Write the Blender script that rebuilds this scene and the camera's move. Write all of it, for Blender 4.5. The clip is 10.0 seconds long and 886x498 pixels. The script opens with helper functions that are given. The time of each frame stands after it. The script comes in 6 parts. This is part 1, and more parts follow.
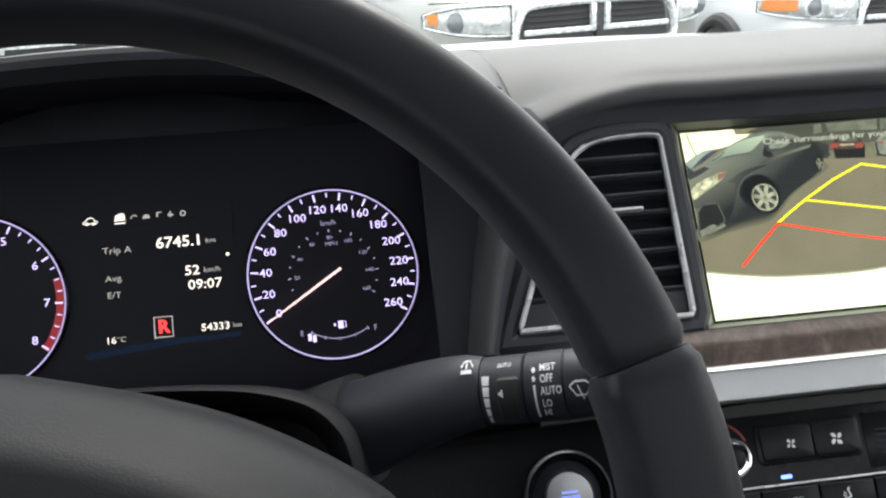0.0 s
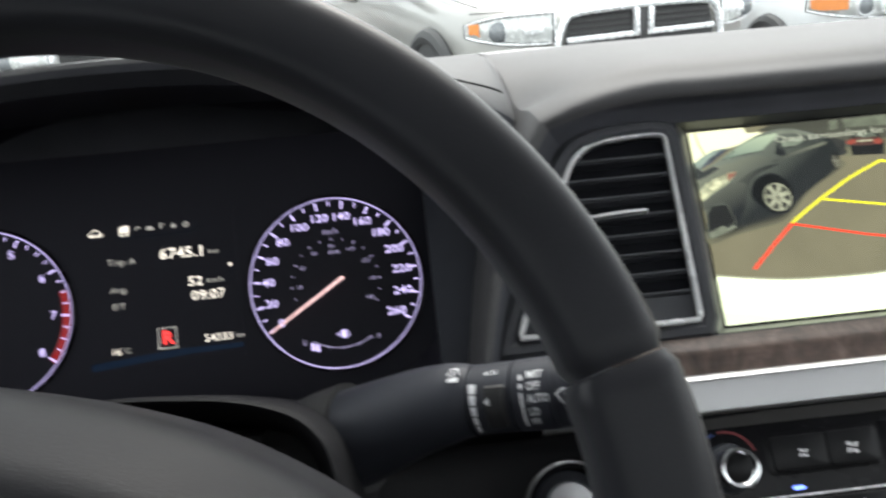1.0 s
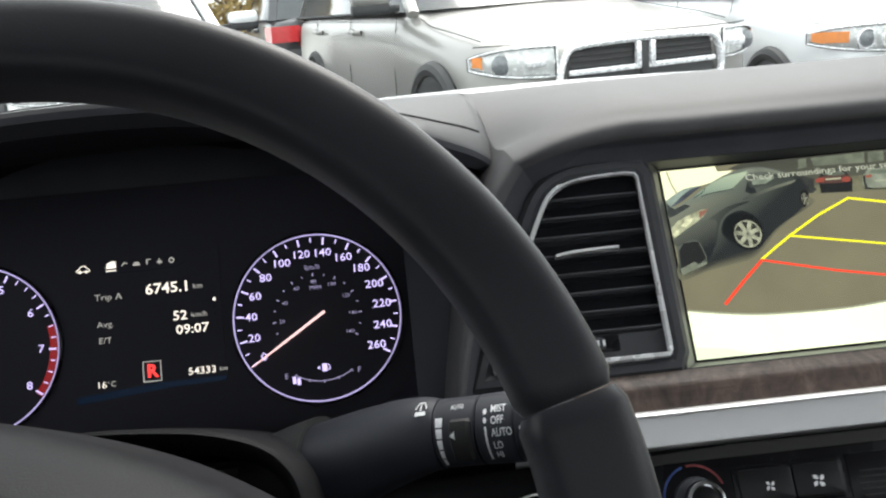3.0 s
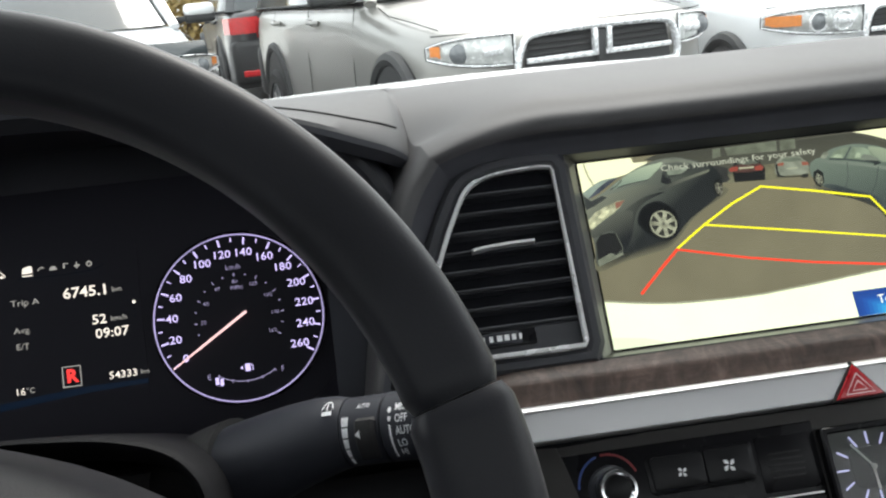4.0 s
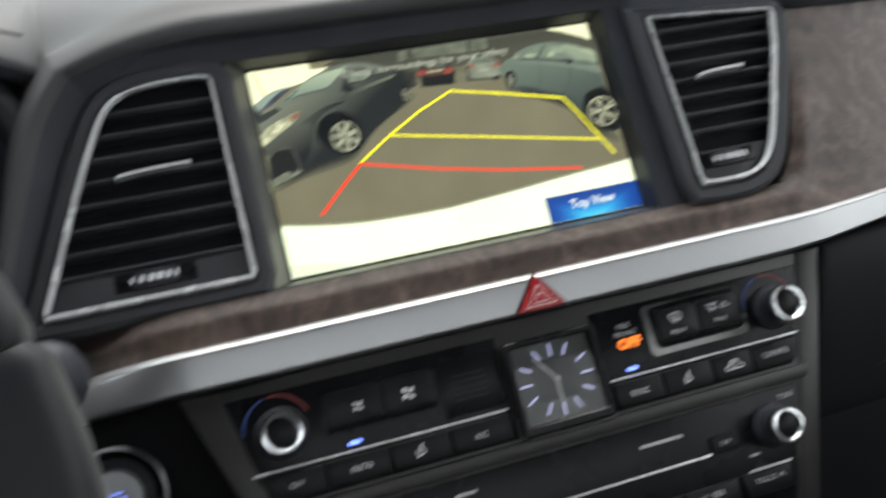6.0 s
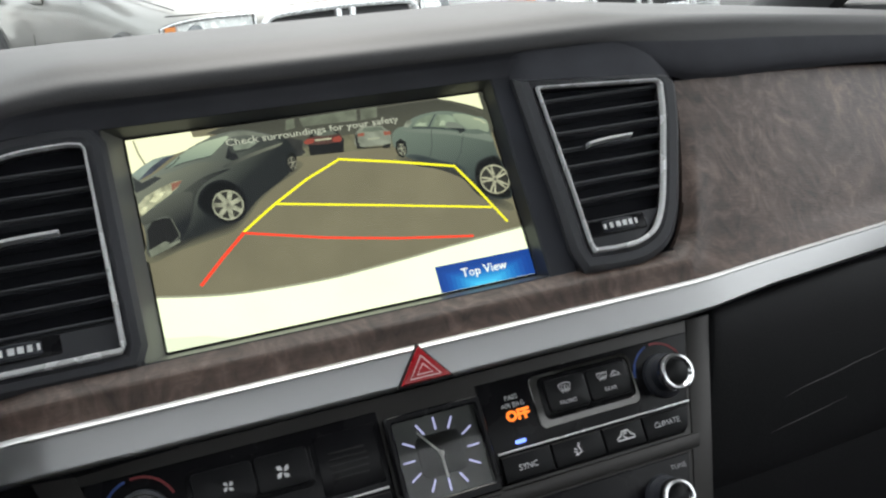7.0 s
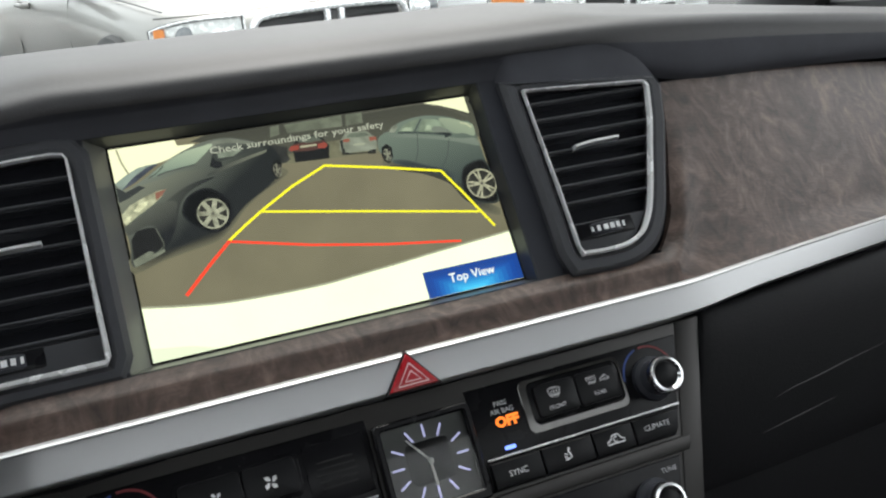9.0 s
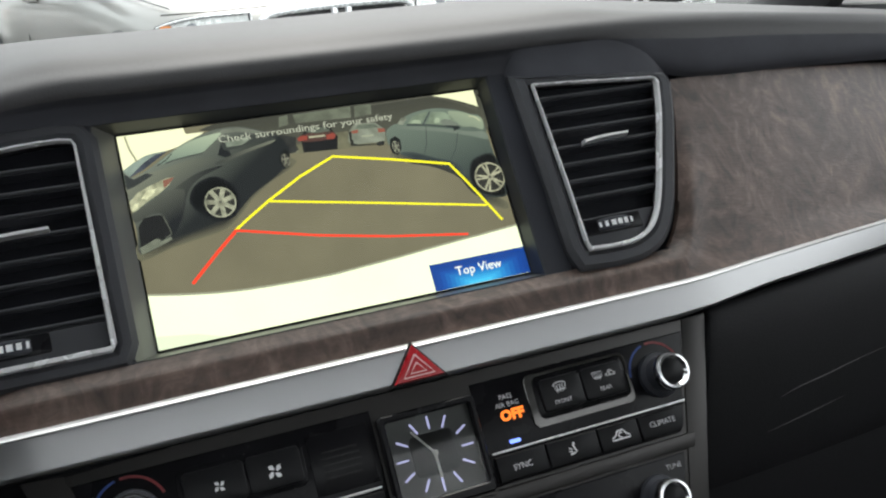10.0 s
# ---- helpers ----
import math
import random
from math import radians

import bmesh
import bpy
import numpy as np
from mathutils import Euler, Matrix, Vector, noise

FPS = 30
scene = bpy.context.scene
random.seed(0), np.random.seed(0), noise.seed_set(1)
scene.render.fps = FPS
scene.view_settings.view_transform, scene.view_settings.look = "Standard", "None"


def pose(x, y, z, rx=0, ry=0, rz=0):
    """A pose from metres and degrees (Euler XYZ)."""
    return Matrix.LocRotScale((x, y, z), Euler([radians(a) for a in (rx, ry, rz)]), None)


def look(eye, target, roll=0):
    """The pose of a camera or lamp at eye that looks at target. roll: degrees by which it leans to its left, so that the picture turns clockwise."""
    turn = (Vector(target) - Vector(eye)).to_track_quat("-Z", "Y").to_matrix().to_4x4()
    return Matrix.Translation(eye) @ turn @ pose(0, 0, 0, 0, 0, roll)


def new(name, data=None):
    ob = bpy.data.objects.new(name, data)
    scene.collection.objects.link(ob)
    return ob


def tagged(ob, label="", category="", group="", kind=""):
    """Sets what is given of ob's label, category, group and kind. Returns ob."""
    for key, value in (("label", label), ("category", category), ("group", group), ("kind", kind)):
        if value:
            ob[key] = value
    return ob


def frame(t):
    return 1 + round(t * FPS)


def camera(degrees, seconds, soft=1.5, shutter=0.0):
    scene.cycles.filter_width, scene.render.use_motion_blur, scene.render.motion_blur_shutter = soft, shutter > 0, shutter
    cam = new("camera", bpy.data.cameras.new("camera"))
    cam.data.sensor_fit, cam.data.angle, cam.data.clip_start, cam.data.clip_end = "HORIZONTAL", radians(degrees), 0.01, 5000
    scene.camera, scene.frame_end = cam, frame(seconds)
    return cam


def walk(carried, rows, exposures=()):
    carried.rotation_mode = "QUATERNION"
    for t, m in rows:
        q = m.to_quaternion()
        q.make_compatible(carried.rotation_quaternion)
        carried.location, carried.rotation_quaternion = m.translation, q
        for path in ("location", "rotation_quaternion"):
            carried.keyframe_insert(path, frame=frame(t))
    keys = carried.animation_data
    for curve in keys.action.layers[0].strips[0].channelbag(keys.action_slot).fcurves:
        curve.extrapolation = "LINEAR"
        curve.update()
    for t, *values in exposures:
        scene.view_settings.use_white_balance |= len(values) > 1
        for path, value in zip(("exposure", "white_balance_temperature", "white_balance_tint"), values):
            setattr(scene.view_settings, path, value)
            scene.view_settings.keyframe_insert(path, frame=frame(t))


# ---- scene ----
cam = camera(54.0, 10.0, soft=2.2, shutter=0.5)
PATH = [
    (0, (0.0835, 0.0657, 1.043), (0.3063, 1.988, 0.5379), -3.27),
    (0.3, (0.0996, 0.0699, 1.0382), (0.2835, 1.9904, 0.5114), -4.43),
    (0.5, (0.111, 0.074, 1.031), (0.293, 1.994, 0.499), -4.0),
    (0.7, (0.1159, 0.0692, 1.0396), (0.3154, 1.988, 0.512), -3.73),
    (1, (0.108, 0.069, 1.038), (0.219, 2.008, 0.564), -5.0),
    (1.2, (0.1, 0.064, 1.042), (0.176, 2.014, 0.601), -5.3),
    (1.5, (0.112, 0.068, 1.033), (0.211, 2.019, 0.604), -4.2),
    (1.7, (0.1119, 0.062, 1.0376), (0.2074, 2.0154, 0.619), -4.92),
    (2, (0.1138, 0.0631, 1.0383), (0.2206, 2.0149, 0.6148), -5.25),
    (2.2, (0.126, 0.064, 1.041), (0.263, 2.015, 0.624), -5.1),
    (3.3, (0.1208, 0.0567, 1.0418), (0.2181, 2.013, 0.6376), -5.0),
    (3.5, (0.1325, 0.0581, 1.0383), (0.2641, 1.9963, 0.5628), -5.5),
    (3.7, (0.1438, 0.0593, 1.039), (0.3188, 1.9876, 0.538), -5.29),
    (4, (0.1461, 0.0554, 1.0432), (0.3234, 1.9993, 0.6072), -5.93),
    (4.2, (0.142, 0.059, 1.039), (0.289, 2.005, 0.602), -5.6),
    (4.5, (0.1381, 0.0569, 1.0438), (0.2761, 2.0034, 0.6051), -5.84),
    (4.7, (0.1439, 0.0592, 1.0447), (0.3067, 1.9906, 0.5515), -6.46),
    (5, (0.1586, 0.0627, 1.0366), (0.3739, 1.9935, 0.5618), -5.84),
    (5.2, (0.177, 0.068, 1.037), (0.469, 1.981, 0.534), -6.3),
    (5.3, (0.1852, 0.0651, 1.0386), (0.5012, 1.9724, 0.5263), -6.74),
    (5.5, (0.1949, 0.0687, 1.0261), (0.5817, 1.9571, 0.4931), -6.08),
    (5.7, (0.2094, 0.0742, 1.0253), (0.5919, 1.9122, 0.3358), -6.34),
    (5.9, (0.2167, 0.077, 1.0241), (0.6974, 1.8962, 0.3463), -6.62),
    (6, (0.224, 0.082, 1.027), (0.756, 1.893, 0.366), -6.4),
    (6.2, (0.2353, 0.0807, 1.0309), (0.8255, 1.8858, 0.4039), -7.06),
    (7.3, (0.2555, 0.0792, 1.0198), (0.9394, 1.8877, 0.5083), -5.19),
    (7.5, (0.2528, 0.0815, 1.0208), (0.9366, 1.8856, 0.4939), -4.95),
    (8, (0.2515, 0.0798, 1.0225), (0.9046, 1.8953, 0.4959), -5.86),
    (8.5, (0.2602, 0.0789, 1.0263), (0.9278, 1.895, 0.5199), -6.65),
    (9, (0.2581, 0.0807, 1.024), (0.9393, 1.8861, 0.4981), -6.35),
    (9.5, (0.2571, 0.0809, 1.0221), (0.9341, 1.8874, 0.4947), -5.93),
    (10, (0.256, 0.0816, 1.0201), (0.931, 1.8902, 0.4972), -5.5),
]
walk(cam, [(t, look(eye, target, roll)) for t, eye, target, roll in PATH],
     exposures=[(0.0, 1.78), (2.2, 1.72), (3.3, 1.48), (5.0, 1.42), (6.0, 1.5), (7.3, 1.36), (10.0, 1.36)])

# ---- world, sun and exposure ----
world = bpy.data.worlds.new("overcast_sky")
scene.world = world
world.use_nodes = True
wn, wl = world.node_tree.nodes, world.node_tree.links
sky = wn.new("ShaderNodeTexSky")
sky.sky_type, sky.sun_disc = "NISHITA", False
sky.sun_elevation, sky.sun_rotation = radians(56), radians(24)
sky.air_density, sky.dust_density = 1.0, 4.0
pale = wn.new("ShaderNodeMixRGB")
pale.inputs[0].default_value = 0.75
pale.inputs[2].default_value = (8.7, 8.95, 8.8, 1)
wl.new(sky.outputs[0], pale.inputs[1])
wl.new(pale.outputs[0], wn["Background"].inputs[0])
wn["Background"].inputs[1].default_value = 0.13
sun = new("sun", bpy.data.lights.new("sun", "SUN"))
sun.data.energy, sun.data.angle, sun.data.color = 0.8, radians(25), (1.0, 0.97, 0.93)
sun.matrix_world = look((5, 11, 18), (0, 0, 0))

# ---- small tools ----
MM = 0.001


def tilted(origin, tilt):
    """A frame facing the driver: x right, y up along the face, z out of it."""
    t = radians(tilt)
    m = Matrix(((1, 0, 0), (0, math.sin(t), -math.cos(t)), (0, math.cos(t), math.sin(t)))).to_4x4()
    return Matrix.Translation(origin) @ m


PANEL = tilted((0.35, 0.47586, 0.93644), 29.0)
CLUSTER = tilted((0.0, 0.505, 0.92), 18.0)
WHEEL = tilted((-0.006, 0.2795, 0.8975), 25.7)
COLUMN = tilted((0.0, 0.2956, 0.898), 25.7)
IDENT = Matrix.Identity(4)
ROOTS = {}


def P(u, v, w=0.0):
    return PANEL @ Vector((u * MM, v * MM, w * MM))


def thing(name, place, label, category, group="", kind=""):
    ob = new(name)
    ob.empty_display_size = 0.02
    ob.matrix_world = Matrix.Translation(place)
    ROOTS[ob] = Matrix.Translation(place)
    return tagged(ob, label, category, group, kind)


def part(name, bm, mat, parent, label="", m=IDENT, smooth=True, sharp=35):
    """Links a bmesh, given in the frame m, as one mesh under a thing or part."""
    root = ROOTS[parent]
    bm.transform(root.inverted() @ m)
    bmesh.ops.recalc_face_normals(bm, faces=bm.faces)
    if smooth:
        lim = radians(sharp)
        for f in bm.faces:
            f.smooth = True
        for e in bm.edges:
            e.smooth = len(e.link_faces) == 2 and e.calc_face_angle(0) < lim
    me = bpy.data.meshes.new(name)
    bm.to_mesh(me)
    bm.free()
    for one in (mat if isinstance(mat, (list, tuple)) else [mat]):
        me.materials.append(one)
    ob = new(name, me)
    ob.parent = parent
    ROOTS[ob] = root
    if label:
        ob["label"] = label
    return ob


def solo(name, bm, mat, label, category, m=IDENT, place=(0, 0, 0), group="", kind="", smooth=True, sharp=35):
    """One mesh that is a thing by itself."""
    root = Matrix.Translation(place)
    bm.transform(root.inverted() @ m)
    bmesh.ops.recalc_face_normals(bm, faces=bm.faces)
    if smooth:
        for f in bm.faces:
            f.smooth = True
        for e in bm.edges:
            e.smooth = len(e.link_faces) == 2 and e.calc_face_angle(0) < radians(sharp)
    me = bpy.data.meshes.new(name)
    bm.to_mesh(me)
    bm.free()
    me.materials.append(mat)
    ob = new(name, me)
    ob.matrix_world = root
    ROOTS[ob] = root
    return tagged(ob, label, category, group, kind)


def box(cx, cy, cz, sx, sy, sz, bevel=0.0, seg=2, k=MM):
    bm = bmesh.new()
    bmesh.ops.create_cube(bm, size=1.0)
    bmesh.ops.scale(bm, vec=(sx * k, sy * k, sz * k), verts=bm.verts)
    if bevel:
        bmesh.ops.bevel(bm, geom=list(bm.edges), offset=bevel * k, segments=seg, affect="EDGES", profile=0.5)
    bmesh.ops.translate(bm, vec=(cx * k, cy * k, cz * k), verts=bm.verts)
    return bm


def prism(outline, z0, z1, bevel=0.0, seg=2, k=MM):
    """A flat plate with that outline, from z0 to z1, its front rim rounded."""
    bm = bmesh.new()
    low = [bm.verts.new((x * k, y * k, z0 * k)) for x, y in outline]
    high = [bm.verts.new((x * k, y * k, z1 * k)) for x, y in outline]
    n = len(outline)
    bm.faces.new(low[::-1])
    top = bm.faces.new(high)
    for i in range(n):
        bm.faces.new((low[i], low[(i + 1) % n], high[(i + 1) % n], high[i]))
    if bevel:
        bmesh.ops.bevel(bm, geom=list(top.edges), offset=bevel * k, segments=seg, affect="EDGES", profile=0.5)
    return bm


def flat(outline, z, k=MM):
    bm = bmesh.new()
    bm.faces.new([bm.verts.new((x * k, y * k, z * k)) for x, y in outline])
    return bm


def lathe(profile, steps=40, k=MM, close=False):
    """Turns (radius, height) points about z."""
    bm = bmesh.new()
    rings = []
    for i in range(steps):
        a = 2 * math.pi * i / steps
        rings.append([bm.verts.new((r * k * math.cos(a), r * k * math.sin(a), h * k)) for r, h in profile])
    n = len(profile)
    for i in range(steps):
        one, two = rings[i], rings[(i + 1) % steps]
        for j in range(n if close else n - 1):
            bm.faces.new((one[j], one[(j + 1) % n], two[(j + 1) % n], two[j]))
    bmesh.ops.remove_doubles(bm, verts=bm.verts, dist=1e-7)
    return bm


def loft(stations, close_u=False, close_v=False, caps=False):
    """Skins rows of points (in metres)."""
    bm = bmesh.new()
    rows = [[bm.verts.new(p) for p in row] for row in stations]
    nu, nv = len(rows), len(rows[0])
    for i in range(nu if close_u else nu - 1):
        for j in range(nv if close_v else nv - 1):
            quad = (rows[i][j], rows[i][(j + 1) % nv], rows[(i + 1) % nu][(j + 1) % nv], rows[(i + 1) % nu][j])
            bm.faces.new(quad)
    if caps:
        bm.faces.new(rows[0])
        bm.faces.new(rows[-1][::-1])
    bmesh.ops.remove_doubles(bm, verts=bm.verts, dist=1e-7)
    return bm


def spline(points, steps=6, closed=False):
    """A smooth line through the points (Catmull-Rom)."""
    pts = [Vector(p) for p in points]
    n = len(pts)
    out = []
    for i in range(n if closed else n - 1):
        p1, p2 = pts[i], pts[(i + 1) % n]
        p0 = pts[(i - 1) % n] if closed or i > 0 else p1 * 2 - p2
        p3 = pts[(i + 2) % n] if closed or i + 2 < n else p2 * 2 - p1
        for s in range(steps):
            t = s / steps
            out.append(0.5 * (2 * p1 + (p2 - p0) * t + (2 * p0 - 5 * p1 + 4 * p2 - p3) * t * t + (3 * p1 - p0 - 3 * p2 + p3) * t ** 3))
    if not closed:
        out.append(pts[-1].copy())
    return out


def smooth_grid(rows, across=4, along=4):
    """A smooth skin through a coarse grid of points."""
    rows = [spline(r, across) for r in rows]
    cols = [spline([r[j] for r in rows], along) for j in range(len(rows[0]))]
    return [[cols[j][i] for j in range(len(cols))] for i in range(len(cols[0]))]


def tube(path, rx, ry=None, steps=10, closed=False, up=Vector((0, 0, 1)), caps=True, k=1.0):
    """A round bar along a path; radii may be lists."""
    n = len(path)
    rows = []
    for i, p in enumerate(path):
        a = path[(i - 1) % n] if closed or i > 0 else p
        b = path[(i + 1) % n] if closed or i < n - 1 else p
        d = (b - a).normalized()
        s = d.cross(up)
        s = s.normalized() if s.length > 1e-6 else Vector((1, 0, 0))
        q = s.cross(d)
        r1 = rx[i] if isinstance(rx, (list, tuple)) else rx
        r2 = r1 if ry is None else (ry[i] if isinstance(ry, (list, tuple)) else ry)
        rows.append([p + s * (r1 * k * math.cos(2 * math.pi * j / steps)) + q * (r2 * k * math.sin(2 * math.pi * j / steps)) for j in range(steps)])
    return loft(rows, close_u=closed, close_v=True, caps=caps and not closed)


def strip(path, half, z0, z1, closed=False, k=MM):
    """A rounded moulding of a given half-width that follows a flat path."""
    n = len(path)
    rows = []
    for i in range(n):
        a = path[(i - 1) % n] if closed or i > 0 else path[i]
        b = path[(i + 1) % n] if closed or i < n - 1 else path[i]
        d = (Vector(b).to_2d() - Vector(a).to_2d()).normalized()
        s = Vector((-d.y, d.x))
        c = Vector(path[i]).to_2d()
        h = half[i] if isinstance(half, (list, tuple)) else half
        sect = ((-1, z0), (-1, z0 + 0.55 * (z1 - z0)), (-0.6, z1), (0.6, z1), (1, z0 + 0.55 * (z1 - z0)), (1, z0))
        rows.append([Vector((c.x + s.x * h * f, c.y + s.y * h * f, z)) * k for f, z in sect])
    return loft(rows, close_u=closed, caps=not closed)


def merge(*bms):
    out = bmesh.new()
    for one in bms:
        me = bpy.data.meshes.new("scrap")
        one.to_mesh(me)
        one.free()
        out.from_mesh(me)
        bpy.data.meshes.remove(me)
    return out


def moved(bm, x=0, y=0, z=0, rz=0, k=MM, rx=0, ry=0):
    bm.transform(pose(x * k, y * k, z * k, rx, ry, rz))
    return bm


def arc(cx, cy, r, a0, a1, n=24):
    return [(cx + r * math.cos(radians(a0 + (a1 - a0) * i / n)), cy + r * math.sin(radians(a0 + (a1 - a0) * i / n))) for i in range(n + 1)]


def band_arc(cx, cy, r0, r1, a0, a1, z, n=32, k=MM):
    return flat_strip(arc(cx, cy, r0, a0, a1, n), arc(cx, cy, r1, a0, a1, n), z, k)


def flat_strip(one, two, z, k=MM):
    bm = bmesh.new()
    a = [bm.verts.new((x * k, y * k, z * k)) for x, y in one]
    b = [bm.verts.new((x * k, y * k, z * k)) for x, y in two]
    for i in range(len(a) - 1):
        bm.faces.new((a[i], a[i + 1], b[i + 1], b[i]))
    return bm


def line(points, width, z, k=MM):
    """A flat painted line."""
    one, two = [], []
    pts = [Vector(p) for p in points]
    for i, p in enumerate(pts):
        d = (pts[min(i + 1, len(pts) - 1)] - pts[max(i - 1, 0)]).normalized()
        s = Vector((-d.y, d.x)) * width / 2
        one.append((p + s)[:2])
        two.append((p - s)[:2])
    return flat_strip(one, two, z, k)


def bar(x0, y0, x1, y1, z, k=MM):
    return flat([(x0, y0), (x1, y0), (x1, y1), (x0, y1)], z, k)


def letters(text, x, y, size, z, rz=0.0, wide=1.0, align="CENTER", bold=0.0, k=MM):
    """Raised lettering of a given letter size, in the built-in font."""
    cu = bpy.data.curves.new("lettering", "FONT")
    cu.body, cu.size, cu.align_x, cu.align_y = text, size * 1.38 * k, align, "CENTER"
    cu.offset, cu.resolution_u = bold * k, 2
    ob = new("lettering", cu)
    me = bpy.data.meshes.new_from_object(ob.evaluated_get(bpy.context.evaluated_depsgraph_get()))
    bpy.data.objects.remove(ob)
    bpy.data.curves.remove(cu)
    bm = bmesh.new()
    bm.from_mesh(me)
    bpy.data.meshes.remove(me)
    bmesh.ops.scale(bm, vec=(wide, 1, 1), verts=bm.verts)
    bm.transform(pose(x * k, y * k, z * k, 0, 0, rz))
    return bm


def rounded(x0, y0, x1, y1, r, n=4):
    pts = []
    for cx, cy, a in ((x1 - r, y1 - r, 0), (x0 + r, y1 - r, 90), (x0 + r, y0 + r, 180), (x1 - r, y0 + r, 270)):
        pts += [(cx + r * math.cos(radians(a + 90 * i / n)), cy + r * math.sin(radians(a + 90 * i / n))) for i in range(n + 1)]
    return pts


# ---- materials ----
def material(name, color, rough=0.5, metal=0.0, grain=None, stain=None, spec=0.5, coat=0.0, glow=None, power=0.0, worn=0.0):
    """grain: (size in metres, bump height in metres); stain: (size, share) of light and dark drift."""
    m = bpy.data.materials.new(name)
    m.use_nodes = True
    n, l = m.node_tree.nodes, m.node_tree.links
    b = n["Principled BSDF"]
    b.inputs["Base Color"].default_value = (*color, 1)
    b.inputs["Roughness"].default_value = rough
    b.inputs["Metallic"].default_value = metal
    b.inputs["Specular IOR Level"].default_value = spec
    b.inputs["Coat Weight"].default_value = coat
    b.inputs["Coat Roughness"].default_value = 0.08
    co = n.new("ShaderNodeTexCoord")
    if stain:
        t = n.new("ShaderNodeTexNoise")
        t.inputs["Scale"].default_value, t.inputs["Detail"].default_value = 1 / stain[0], 5
        l.new(co.outputs["Object"], t.inputs["Vector"])
        r = n.new("ShaderNodeValToRGB")
        r.color_ramp.elements[0].position, r.color_ramp.elements[1].position = 0.3, 0.7
        for e, f in zip(r.color_ramp.elements, (1 - stain[1], 1 + stain[1])):
            e.color = (*[min(c * f, 1) for c in color], 1)
        l.new(t.outputs[0], r.inputs[0])
        l.new(r.outputs[0], b.inputs["Base Color"])
        q = n.new("ShaderNodeMapRange")
        q.inputs["To Min"].default_value, q.inputs["To Max"].default_value = max(rough - 0.08, 0.02), min(rough + 0.1, 1)
        l.new(t.outputs[0], q.inputs["Value"])
        l.new(q.outputs[0], b.inputs["Roughness"])
    if grain:
        v = n.new("ShaderNodeTexVoronoi")
        v.inputs["Scale"].default_value = 1 / grain[0]
        l.new(co.outputs["Object"], v.inputs["Vector"])
        t2 = n.new("ShaderNodeTexNoise")
        t2.inputs["Scale"].default_value, t2.inputs["Detail"].default_value = 0.6 / grain[0], 3
        l.new(co.outputs["Object"], t2.inputs["Vector"])
        add = n.new("ShaderNodeMath")
        l.new(v.outputs["Distance"], add.inputs[0])
        l.new(t2.outputs[0], add.inputs[1])
        bump = n.new("ShaderNodeBump")
        bump.inputs["Distance"].default_value, bump.inputs["Strength"].default_value = grain[1], 0.6
        l.new(add.outputs[0], bump.inputs["Height"])
        l.new(bump.outputs[0], b.inputs["Normal"])
    if power:
        b.inputs["Emission Color"].default_value = (*(glow or color), 1)
        b.inputs["Emission Strength"].default_value = power
    return m


